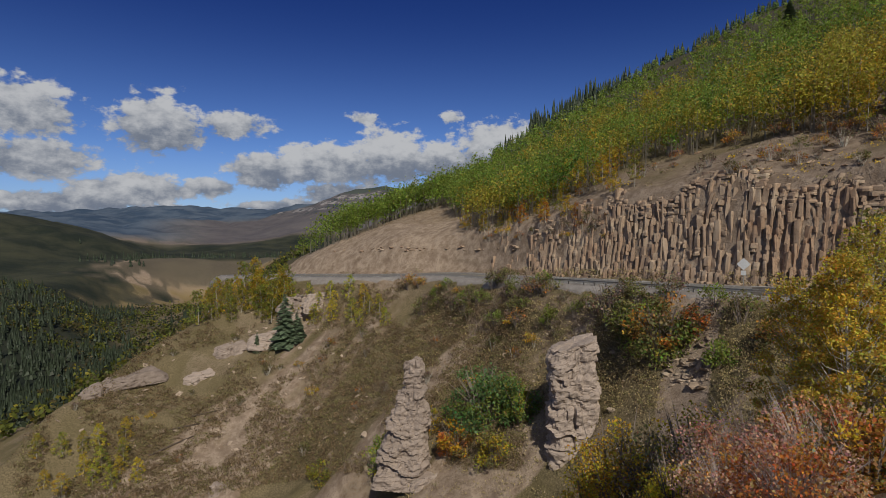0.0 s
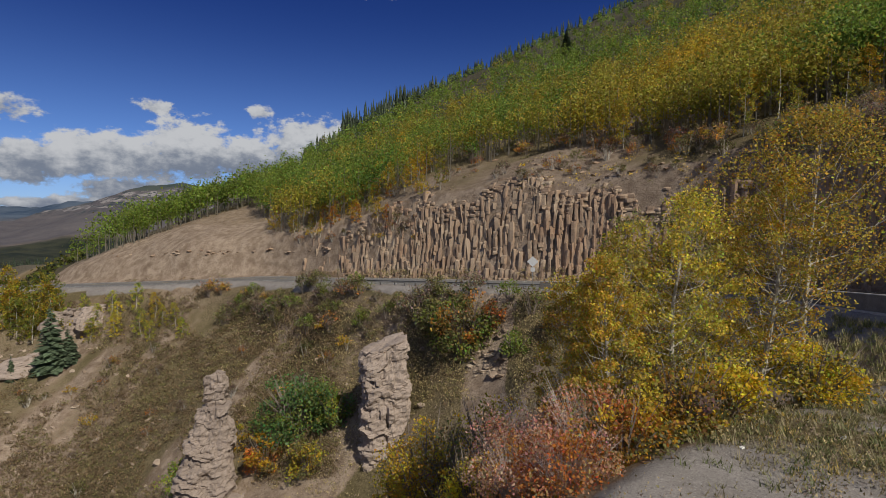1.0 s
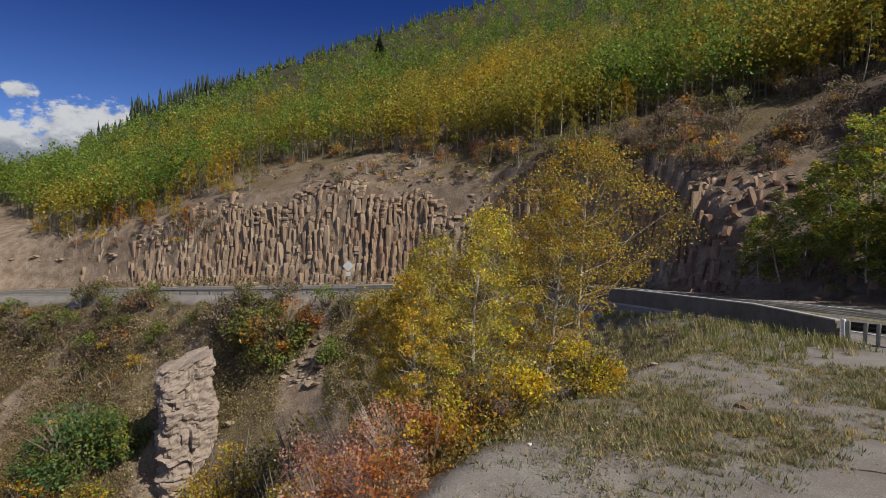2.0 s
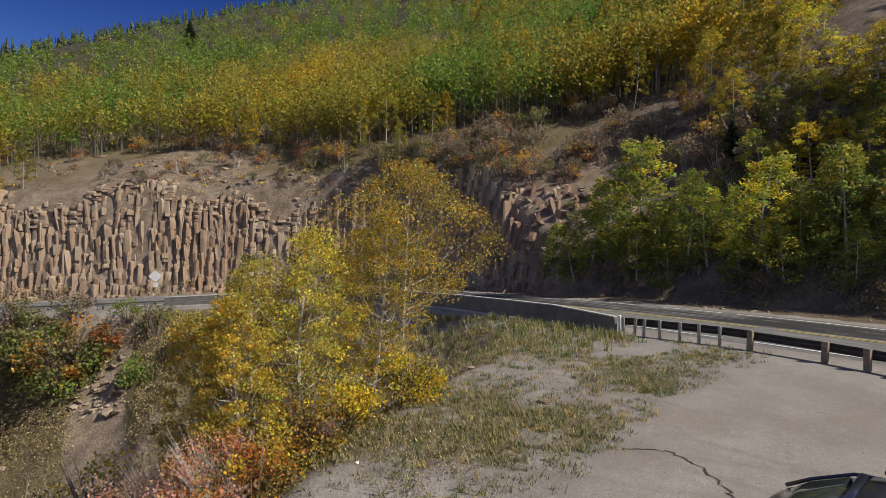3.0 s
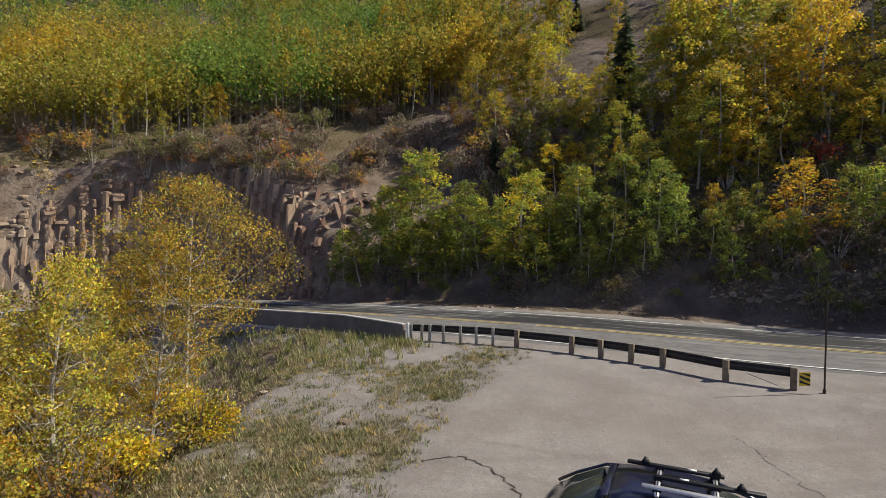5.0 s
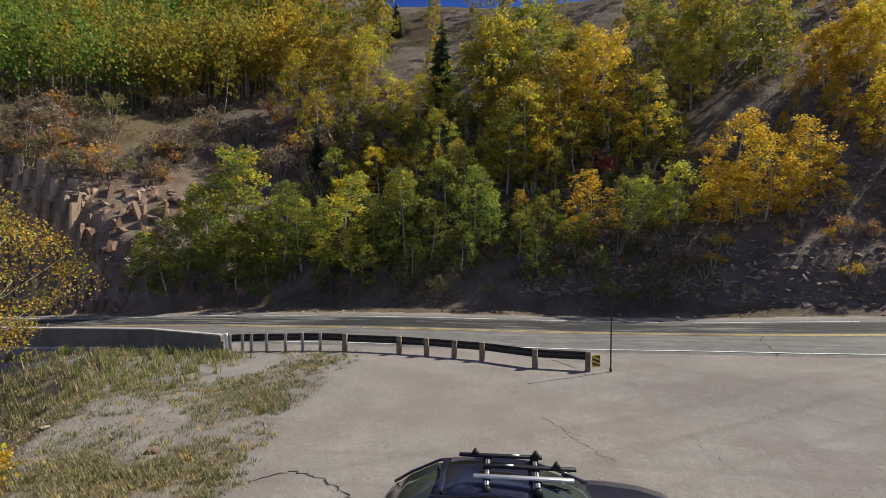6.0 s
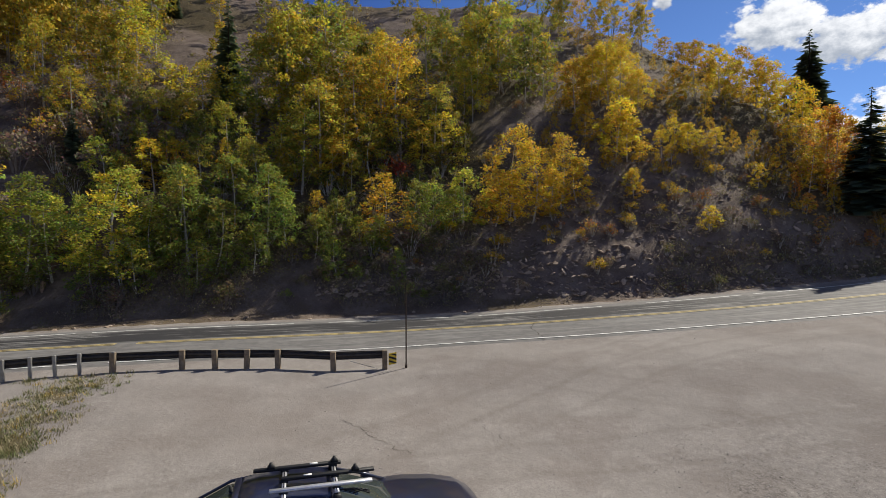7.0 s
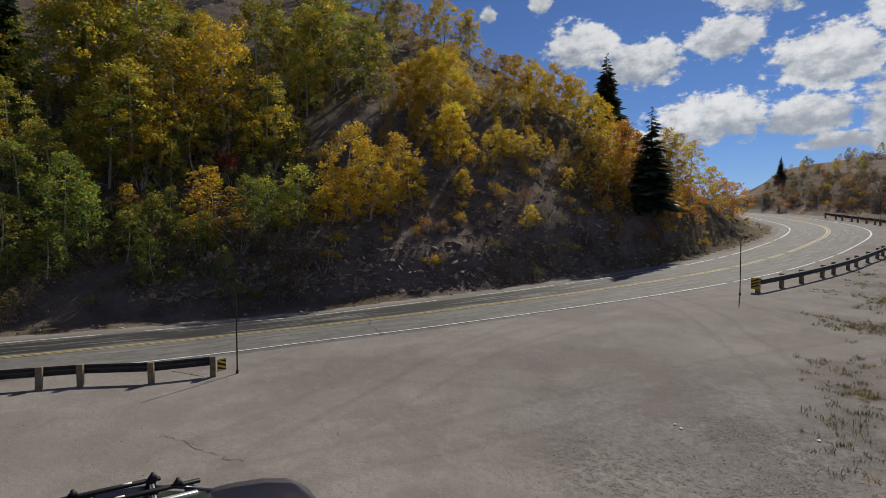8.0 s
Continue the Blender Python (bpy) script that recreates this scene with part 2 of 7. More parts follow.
    c = mix_rgb(t, math_node(t, "MULTIPLY", fs.outputs[0], smooth(t, math_node(t, "ADD", fs.outputs[0], math_node(t, "SUBTRACT", n_far, 0.5)), 0.3, 0.6)), c, wood)
    # the mountain over the valley: grey scree below, pale cliff bands and dark woods above
    n_w = noise_node(t, co, 0.006, 5, 0.6)
    lev = math_node(t, "ADD", xyz.outputs[2], math_node(t, "MULTIPLY", math_node(t, "SUBTRACT", n_w, 0.5), 90.0))
    steep = t.nodes.new("ShaderNodeMapping")
    steep.inputs["Scale"].default_value = (0.022, 0.022, 0.006)
    link(t, co, steep.inputs[0])
    n_c = noise_node(t, steep.outputs[0], 1.0, 6, 0.65)
    n_t = noise_node(t, co, 0.03, 6, 0.7)
    mount = mix_rgb(t, smooth(t, n_far, 0.3, 0.7), (0.085, 0.075, 0.078), (0.125, 0.108, 0.105))
    for lo, hi in ((62, 78), (92, 112), (128, 150)):
        band = math_node(t, "MULTIPLY", smooth(t, lev, lo, lo + 6), math_node(t, "SUBTRACT", 1.0, smooth(t, lev, hi, hi + 5)))
        mount = mix_rgb(t, math_node(t, "MULTIPLY", band, smooth(t, n_c, 0.42, 0.56)), mount, (0.27, 0.245, 0.235))
    mount = mix_rgb(t, math_node(t, "MULTIPLY", smooth(t, n_t, 0.50, 0.60), smooth(t, lev, 20, 80)), mount, (0.030, 0.042, 0.045))
    mount = mix_rgb(t, math_node(t, "MULTIPLY", smooth(t, lev, 150, 165), 0.8), mount, (0.045, 0.062, 0.045))
    mk = t.nodes.new("ShaderNodeVertexColor")
    mk.layer_name = "mountain"
    ms = t.nodes.new("ShaderNodeSeparateColor")
    link(t, mk.outputs[0], ms.inputs[0])
    c = mix_rgb(t, ms.outputs[0], c, mount)
    # distance haze, painted as a blue colour over the far ranges
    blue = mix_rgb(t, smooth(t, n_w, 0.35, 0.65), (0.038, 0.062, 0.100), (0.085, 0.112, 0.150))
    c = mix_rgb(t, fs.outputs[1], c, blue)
    meadow = mix_rgb(t, smooth(t, n_far, 0.3, 0.7), (0.17, 0.125, 0.06), (0.24, 0.18, 0.09))
    c = mix_rgb(t, fs.outputs[2], c, meadow)
    link(t, c, b.inputs["Base Color"])
    b.inputs["Roughness"].default_value = 0.92
    b.inputs["Specular IOR Level"].default_value = 0.1
    h = math_node(t, "ADD", math_node(t, "ADD", math_node(t, "MULTIPLY", n_s, 0.6), math_node(t, "MULTIPLY", n_m, 1.2)), math_node(t, "MULTIPLY", n_f, 0.25))
    h = math_node(t, "MULTIPLY", h, math_node(t, "SUBTRACT", 1.0, math_node(t, "MULTIPLY", gravel, 0.86)))
    bump(t, b, h, 0.85, 0.22)
    return m


def rock_material(name, a, c, dark, strata=0.0, scale=1.0, rust=0.0):
    m, t, b, co = material(name)
    n_m = noise_node(t, co, 0.8 * scale, 6, 0.65)
    n_s = noise_node(t, co, 4.5 * scale, 6, 0.7)
    n_f = noise_node(t, co, 22.0 * scale, 4, 0.7)
    info = t.nodes.new("ShaderNodeObjectInfo")
    geo = t.nodes.new("ShaderNodeNewGeometry")
    r = math_node(t, "FRACT", math_node(t, "ADD", info.outputs["Random"], geo.outputs["Random Per Island"]))
    col = mix_rgb(t, smooth(t, math_node(t, "ADD", math_node(t, "MULTIPLY", n_m, 0.7), math_node(t, "MULTIPLY", r, 0.45)), 0.3, 0.8), a, c)
    if rust:
        spread = noise_node(t, co, 0.16, 4, 0.6)
        col = mix_rgb(t, math_node(t, "MULTIPLY", smooth(t, math_node(t, "ADD", spread, math_node(t, "MULTIPLY", r, 0.25)), 0.55, 0.75), rust), col, (0.26, 0.145, 0.085))
    if strata:
        mp = t.nodes.new("ShaderNodeMapping")
        mp.inputs["Scale"].default_value = (0.25, 0.25, 3.2)
        link(t, co, mp.inputs[0])
        st = noise_node(t, mp.outputs[0], 1.0, 4, 0.6)
        col = mix_rgb(t, math_node(t, "MULTIPLY", smooth(t, st, 0.5, 0.62), strata), col, dark)
    col = mix_rgb(t, math_node(t, "MULTIPLY", smooth(t, n_s, 0.52, 0.72), 0.75), col, dark)
    col = mix_rgb(t, math_node(t, "MULTIPLY", smooth(t, n_f, 0.55, 0.8), 0.35), col, c)
    link(t, col, b.inputs["Base Color"])
    b.inputs["Roughness"].default_value = 0.9
    b.inputs["Specular IOR Level"].default_value = 0.12
    bump(t, b, math_node(t, "ADD", n_s, math_node(t, "MULTIPLY", n_f, 0.4)), 0.6, 0.08)
    return m


def asphalt_material():
    m, t, b, co = material("worn_asphalt")
    uv = t.nodes.new("ShaderNodeUVMap")
    uv.uv_map = "lane"
    sep = t.nodes.new("ShaderNodeSeparateXYZ")
    link(t, uv.outputs[0], sep.inputs[0])
    along, across = sep.outputs[0], sep.outputs[1]
    st = t.nodes.new("ShaderNodeMapping")
    st.inputs["Scale"].default_value = (0.16, 1.9, 1)
    st.inputs["Rotation"].default_value = (0, 0, 0.06)
    link(t, uv.outputs[0], st.inputs[0])
    streak = noise_node(t, st.outputs[0], 1.6, 6, 0.65)
    patch = noise_node(t, uv.outputs[0], 0.11, 3, 0.5)
    fine = noise_node(t, co, 30, 4, 0.7)
    mid = noise_node(t, co, 2.2, 5, 0.6)
    base = mix_rgb(t, smooth(t, mid, 0.3, 0.7), (0.115, 0.112, 0.108), (0.165, 0.16, 0.152))
    # dark new-seal and rubber in the uphill lane
    lane = math_node(t, "MULTIPLY", smooth(t, across, 0.2, 0.7), math_node(t, "SUBTRACT", 1.0, smooth(t, across, 3.0, 3.7)))
    seal = math_node(t, "MULTIPLY", lane, smooth(t, math_node(t, "ADD", streak, math_node(t, "MULTIPLY", patch, 0.5)), 0.60, 0.74))
    seal = math_node(t, "MULTIPLY", seal, math_node(t, "MULTIPLY", smooth(t, along, 163, 176), math_node(t, "SUBTRACT", 1.0, smooth(t, along, 228, 250))))
    base = mix_rgb(t, math_node(t, "MULTIPLY", smooth(t, fine, 0.5, 0.8), 0.35), base, (0.22, 0.215, 0.205))
    pale = math_node(t, "MULTIPLY", smooth(t, math_node(t, "SUBTRACT", 1.0, streak), 0.50, 0.64), 0.55)
    base = mix_rgb(t, pale, base, (0.235, 0.23, 0.22))
    base = mix_rgb(t, math_node(t, "MULTIPLY", seal, 0.95), base, (0.022, 0.022, 0.024))
    lane2 = math_node(t, "MULTIPLY", smooth(t, across, -2.9, -2.4), math_node(t, "SUBTRACT", 1.0, smooth(t, across, -0.9, -0.3)))
    base = mix_rgb(t, math_node(t, "MULTIPLY", math_node(t, "MULTIPLY", lane2, smooth(t, streak, 0.46, 0.7)), 0.4), base, (0.07, 0.07, 0.072))
    link(t, base, b.inputs["Base Color"])
    b.inputs["Roughness"].default_value = 0.82
    bump(t, b, fine, 0.25, 0.01)
    return m


MAT_GROUND = ground_material()
MAT_CLIFF = rock_material("columnar_cliff_rock", (0.25, 0.175, 0.125), (0.43, 0.345, 0.255), (0.105, 0.072, 0.054), rust=0.55)
# redder, darker copy of the cliff rock, with the cut's shade in its colour
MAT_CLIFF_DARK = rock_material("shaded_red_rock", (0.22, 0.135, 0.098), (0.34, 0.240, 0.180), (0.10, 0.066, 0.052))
MAT_PILLAR = rock_material("layered_tuff", (0.21, 0.168, 0.140), (0.36, 0.295, 0.25), (0.115, 0.088, 0.072), 0.25)
MAT_SCREE = rock_material("scree_stone", (0.22, 0.165, 0.122), (0.42, 0.335, 0.255), (0.12, 0.090, 0.068), 0, 3.0)
MAT_ASPHALT = asphalt_material()
MAT_WHITE_LINE = plain("worn_white_line", (0.62, 0.62, 0.60), 0.7, 0, 0.35, 3)
MAT_YELLOW_LINE = plain("worn_yellow_line", (0.37, 0.295, 0.13), 0.7, 0, 0.35, 3)
MAT_LEAF = leaf_material("leaves", 0.48)
MAT_NEEDLE = leaf_material("needles", 0.25)
MAT_GRASS = leaf_material("dry_grass", 0.25)
MAT_BARK = plain("pale_aspen_bark", (0.40, 0.37, 0.31), 0.85, 0, 0.45, 5)
MAT_TWIG = plain("grey_twig", (0.20, 0.165, 0.14), 0.9, 0, 0.3, 5)
MAT_DARKBARK = plain("spruce_bark", (0.085, 0.065, 0.05), 0.9, 0, 0.4, 5)
MAT_GALV = plain("weathered_galvanised_steel", (0.33, 0.325, 0.31), 0.5, 0.65, 0.2, 4)
MAT_RAIL = plain("weathering_steel_rail", (0.075, 0.068, 0.062), 0.6, 0.4, 0.3, 4)
MAT_POST = plain("weathered_timber_post", (0.22, 0.175, 0.120), 0.9, 0, 0.35, 7)
# wall colour darkened for its shaded face; top and ledge get a paler copy
MAT_CONCRETE = plain("shade_darkened_concrete", (0.165, 0.148, 0.128), 0.9, 0, 0.3, 1.4)
MAT_CONCRETE_CAP = plain("pale_concrete", (0.40, 0.38, 0.35), 0.9, 0, 0.2, 2)


# ---------------------------------------------------------------- mesh helpers
def mesh_of(name, V, F, mats, tint=None, idx=None, flat=True):
    """A mesh from arrays: V (n, 3), F (m, 3 or 4)."""
    V, F = np.asarray(V, dtype=np.float32), np.asarray(F, dtype=np.int32)
    me = bpy.data.meshes.new(name)
    me.vertices.add(len(V))
    me.vertices.foreach_set("co", V.ravel())
    k = F.shape[1]
    me.loops.add(F.size)
    me.loops.foreach_set("vertex_index", F.ravel())
    me.polygons.add(len(F))
    me.polygons.foreach_set("loop_start", np.arange(0, F.size, k, dtype=np.int32))
    me.polygons.foreach_set("use_smooth", np.full(len(F), not flat))
    for m in (mats if isinstance(mats, (list, tuple)) else [mats]):
        me.materials.append(m)
    if idx is not None:
        me.polygons.foreach_set("material_index", np.asarray(idx, dtype=np.int32))
    if tint is not None:
        paint(me, "tint", tint)
    me.update(calc_edges=True)
    return me


def paint(me, layer, rgb):
    col = me.color_attributes.new(layer, "FLOAT_COLOR", "POINT")
    rgba = np.ones((len(rgb), 4), dtype=np.float32)
    rgba[:, :3] = rgb
    col.data.foreach_set("color", rgba.ravel())


def part(name, me, parent, label=""):
    ob = new(name, me)
    ob.parent = parent
    if label:
        ob["label"] = label
    return ob


class Shape:
    """Gathers boxes, tubes and lofts into one mesh."""

    def __init__(self):
        self.bm = bmesh.new()

    def box(self, cx, cy, cz, sx, sy, sz, m=None, bevel=0.0):
        r = bmesh.ops.create_cube(self.bm, size=1.0)
        vs = r["verts"]
        bmesh.ops.scale(self.bm, verts=vs, vec=(sx, sy, sz))
        if bevel:
            es = list({e for v in vs for e in v.link_edges})
            b = bmesh.ops.bevel(self.bm, geom=es, offset=bevel, segments=1, affect="EDGES", clamp_overlap=True)
            vs = list({v for f in b["faces"] for v in f.verts} | {v for v in vs if v.is_valid})
        bmesh.ops.translate(self.bm, verts=vs, vec=(cx, cy, cz))
        if m is not None:
            bmesh.ops.transform(self.bm, matrix=m, verts=vs)
        return self

    def tube(self, points, radii, sides=6):
        rings = []
        pts = [Vector(p) for p in points]
        for i, p in enumerate(pts):
            d = (pts[min(i + 1, len(pts) - 1)] - pts[max(i - 1, 0)]).normalized()
            a = d.orthogonal().normalized()
            if i:
                a = (last - d * last.dot(d)).normalized()
            last = a
            c = d.cross(a)
            r = radii[i] if isinstance(radii, (list, tuple)) else radii
            rings.append([self.bm.verts.new(p + (a * math.cos(q) + c * math.sin(q)) * r)
                          for q in (2 * math.pi * k / sides for k in range(sides))])
        for r0, r1 in zip(rings, rings[1:]):
            for k in range(sides):
                self.bm.faces.new((r0[k], r0[(k + 1) % sides], r1[(k + 1) % sides], r1[k]))
        self.bm.faces.new(rings[0][::-1])
        self.bm.faces.new(rings[-1])
        return self

    def loft(self, rings, closed=True, caps=True):
        rows = [[self.bm.verts.new(p) for p in ring] for ring in rings]
        n = len(rows[0])
        for r0, r1 in zip(rows, rows[1:]):
            for k in range(n if closed else n - 1):
                self.bm.faces.new((r0[k], r0[(k + 1) % n], r1[(k + 1) % n], r1[k]))
        if caps:
            self.bm.faces.new(rows[0][::-1])
            self.bm.faces.new(rows[-1])
        return self

    def mesh(self, name, mat, flat=True):
        bmesh.ops.recalc_face_normals(self.bm, faces=self.bm.faces)
        me = bpy.data.meshes.new(name)
        self.bm.to_mesh(me)
        self.bm.free()
        me.materials.append(mat)
        if not flat:
            me.polygons.foreach_set("use_smooth", [True] * len(me.polygons))
        return me


def value_noise(x, y, seed):
    """Smooth lattice noise in -1..1."""
    xi, yi = np.floor(x), np.floor(y)
    fx, fy = x - xi, y - yi
    fx, fy = fx * fx * (3 - 2 * fx), fy * fy * (3 - 2 * fy)

    def h(a, b):
        v = np.sin(a * 127.1 + b * 311.7 + seed * 74.7) * 43758.5453
        return (v - np.floor(v)) * 2 - 1
    a = h(xi, yi) * (1 - fx) + h(xi + 1, yi) * fx
    b = h(xi, yi + 1) * (1 - fx) + h(xi + 1, yi + 1) * fx
    return a * (1 - fy) + b * fy


def fbm(x, y, scale, octaves=4, seed=1, gain=0.5):
    s, amp, tot = 0.0, 1.0, 0.0
    for o in range(octaves):
        s = s + amp * value_noise(x / scale * 2 ** o + 17.3 * o, y / scale * 2 ** o - 9.1 * o, seed + o)
        tot += amp
        amp *= gain
    return s / tot


def sstep(v, lo, hi):
    q = np.clip((v - lo) / (hi - lo), 0, 1)
    return q * q * (3 - 2 * q)


# ---------------------------------------------------------------- the road's line (x, y, z), from the far shoulder to the upper bend
ROAD = [(-62, 160, -11), (-41.5, 136, -8.8), (-27.5, 124, -7.8), (-12.5, 112.5, -6.7), (0.5, 103.5, -5.6), (9, 91.5, -5.0), (17.5, 78.5, -4.2),
        (31, 58.5, -3.2), (39.5, 47, -2.6), (43.5, 38, -2.0), (42.5, 30.5, -1.5), (39.2, 24.2, -1.1), (36.4, 19.2, -0.75), (33.75, 14.18, -0.3), (31.8, 9.19, -0.06), (29.78, 3.99, 0.13), (27.96, -1.87, 0.22),
        (25.38, -11.59, 0.18), (21.12, -18.76, 0.73), (15.86, -29.51, 1.53), (12.89, -39.72, 2.08), (11.15, -49.05, 2.68), (10.05, -58.0, 3.48), (9.63, -68.02, 4.53),
        (11.7, -78.91, 5.28), (16.17, -89.42, 6.03), (22.47, -98.58, 7.0), (31.54, -105.97, 7.8), (47.23, -112.06, 8.59), (75.14, -117.22, 9.66)]


def catmull(points, step=0.8):
    P = np.array(points, dtype=float)
    P = np.vstack([2 * P[0] - P[1], P, 2 * P[-1] - P[-2]])
    out = []
    for i in range(1, len(P) - 2):
        n = max(2, int(np.linalg.norm(P[i + 1] - P[i]) / step))
        u = np.linspace(0, 1, n, endpoint=False)[:, None]
        a, b, c, d = P[i - 1], P[i], P[i + 1], P[i + 2]
        out.append(0.5 * (2 * b + (c - a) * u + (2 * a - 5 * b + 4 * c - d) * u ** 2 + (3 * b - a - 3 * c + d) * u ** 3))
    return np.vstack(out + [P[-2:-1]])


LINE = catmull(ROAD)
TAN = np.gradient(LINE, axis=0)
TAN[:, 2] = 0
TAN /= np.linalg.norm(TAN, axis=1)[:, None]
LEFT = np.stack([-TAN[:, 1], TAN[:, 0], 0 * TAN[:, 0]], axis=1)
RUN = np.concatenate([[0], np.cumsum(np.linalg.norm(np.diff(LINE, axis=0), axis=1))])

GRADE = np.gradient(LINE[:, 2]) / np.maximum(np.gradient(RUN), 1e-6)


def road_at(x, y):
    """Signed distance from the road's middle (uphill positive), its height there, and the run along it."""
    x, y = np.atleast_1d(x).astype(float), np.atleast_1d(y).astype(float)
    d, z, s = np.full(x.shape, 999.0), np.zeros(x.shape), np.zeros(x.shape)
    near = np.where((np.hypot(x, y) < 260))[0]
    for c in np.array_split(near, max(1, len(near) // 20000)):
        if not len(c):
            continue
        dx, dy = x[c, None] - LINE[None, :, 0], y[c, None] - LINE[None, :, 1]
        i = np.argmin(dx * dx + dy * dy, axis=1)
        r = np.arange(len(c))
        side = dx[r, i] * LEFT[i, 0] + dy[r, i] * LEFT[i, 1]
        d[c] = np.hypot(dx[r, i], dy[r, i]) * np.where(side >= 0, 1, -1)
        on = np.clip(dx[r, i] * TAN[i, 0] + dy[r, i] * TAN[i, 1], -1.5, 1.5)
        z[c], s[c] = LINE[i, 2] + on * GRADE[i], RUN[i] + on
    return d, z, s


# ---------------------------------------------------------------- land: bearing from the overlook, distance, height
EYE = 5.2
LOT_EDGE = [(-60, 4), (-40, 4), (0, 4), (20, 4.8), (30, 5.8), (38, 7.4), (44, 9.6), (52, 12.4), (57, 15), (62, 19), (66, 22), (72, 14), (80, 12), (178, 12), (200, 14), (240, 12), (300, 4)]
GULLY = [(-60, 70, -72), (-39, 58, -54), (-25, 55, -47), (-16, 52, -41), (-3, 48, -30), (8, 47, -26), (15, 46, -22), (20, 43, -19), (25, 41, -16),
         (32, 36, -11.5), (40, 29, -7.5), (50, 24, -4.8), (58, 25, -2.9), (63, 27.5, -2.4), (67, 26, -0.5), (72, 18, 0), (85, 17, 0), (115, 17, 0), (140, 17, 0.3),
         (160, 20, 0.7), (178, 26, 0.9), (200, 30, -1), (240, 40, -12), (300, 70, -72)]
SHOULDER = [(-60, 90, -50), (-45, 92, -36), (-39, 100, -28), (-32, 110, -21), (-25, 124, -15.3), (-20, 134, -11.8), (-15.5, 136, -9), (-10.5, 122, -7.8), (-5, 109, -6.7),
            (1, 100, -5.7), (8, 87, -4.9), (15, 76, -4.2), (29.5, 61, -3.1), (45, 53, -2.4), (52, 47, -1.7), (57, 38.5, -1.1), (61, 33, -0.8), (68, 29, -0.5), (76, 25.6, -0.2),
            (88, 24.4, -0.05), (100, 23.4, 0), (115.6, 23, 0.15), (132, 22.5, 0.75), (149, 25.5, 1.3), (158, 30.5, 1.7), (165, 37, 2.0), (169.6, 45, 2.6), (173, 60, 3.6),
            (178, 84, 5.2), (200, 70, -4), (240, 70, -30), (300, 90, -60)]
TOE = [(-60, 100, -56), (-45, 104, -44), (-39, 112, -38), (-32, 122, -30), (-25, 136, -22), (-20, 148, -15), (-16, 149, -8.9), (-11, 132.5, -7.8), (-5, 118.5, -6.6), (1.6, 110, -5.6),
       (6.2, 97, -5.1), (12, 86, -4.5), (15, 83, -4.2), (29, 71.5, -3.1), (45, 66, -2.4), (52, 58, -1.6), (60, 49, -0.8), (68, 45.2, -0.5), (79, 41, -0.2), (89, 37.4, 0), (98, 35.2, 0.1),
       (115.6, 33.4, 0.3), (130, 32.6, 0.8), (148, 36.3, 1.6), (157.7, 44.6, 2.1), (162.3, 52.5, 2.6), (165, 60, 3.1), (166.8, 76, 4.8), (168.5, 117, 8.3), (172, 107, 7.4),
       (178, 97, 6.4), (200, 90, -8), (240, 90, -45), (300, 100, -66)]
# bearing, distance, rise as seen from the overlook (degrees)
BENCH = [(-60, 150, -26), (-45, 155, -25), (-39, 170, -21), (-32, 185, -17.5), (-25, 190, -12), (-20, 176, -8), (-16, 152, -4.7), (-11, 137, -3.6), (-5, 124, -2.2), (1.6, 115, -1.2), (6.2, 101, -1.4), (12, 90, -0.2),
         (15, 87, 0.9), (20, 82, 2.2), (29, 75.5, 3.4), (45, 70, 5.0), (52, 64, 5.4), (60, 59, 4.9), (68, 56.5, 4.2), (79, 51, 2.4), (89, 43.8, 0.8), (98, 41.4, -0.6), (115.6, 40, -0.6), (130, 39, -0.4),
         (148, 42, 0.2), (157.7, 50, 0.6), (162.3, 57, -0.2), (165, 64, -0.9), (166.8, 80, -0.4), (168.5, 124, 3), (172, 114, 3.2), (178, 104, 3.4), (200, 130, -12), (240, 150, -26), (300, 150, -26)]
MID = [(-60, 300, -17), (-45, 310, -17), (-39, 330, -15), (-32, 380, -13.5), (-25, 400, -10.5), (-20, 420, -9.5), (-16, 156, -4.6), (-11, 150, -2.4), (-5, 148, 0), (1.6, 150, 2), (10, 150, 4.6), (20, 150, 8.2), (29, 155, 11.4),
       (45, 150, 15.5), (60, 120, 16.5), (68, 105, 16.2), (80, 88, 15.5), (93, 72, 15), (110, 64, 14.6), (125, 61, 14.8), (138, 61, 13.8), (146, 60, 11.6), (152, 61, 9),
       (158, 64, 5.4), (163, 68, 1.8), (166.8, 100, 1.0), (168.5, 132, 4.6), (172, 124, 4.6), (178, 116, 4.6), (200, 300, -10), (240, 300, -17), (300, 300, -17)]
RIDGE = [(-60, 600, -6), (-45, 620, -5.4), (-39, 640, -5.2), (-32, 800, -7.4), (-25, 900, -7.2), (-20, 900, -6.8), (-16, 175, -5.0), (-11, 185, -2.0), (-5, 210, 0.8), (1.6, 260, 3.6), (6, 300, 6.2), (10, 340, 8.8), (15, 420, 11.8), (20, 480, 14.2),
         (29, 580, 18.0), (40, 600, 21.2), (55, 450, 24), (68, 300, 25), (80, 160, 25), (93, 108, 21.8), (110, 97, 21.6), (125, 95, 22), (138, 86, 18.5), (146, 78, 13.8),
         (152, 76, 10.2), (158, 75, 6), (163, 74, 2.0), (166.8, 135, 3.6), (168.5, 146, 5.4), (172, 145, 5.6), (178, 145, 5.8), (200, 700, -4), (240, 700, -5), (300, 600, -6)]
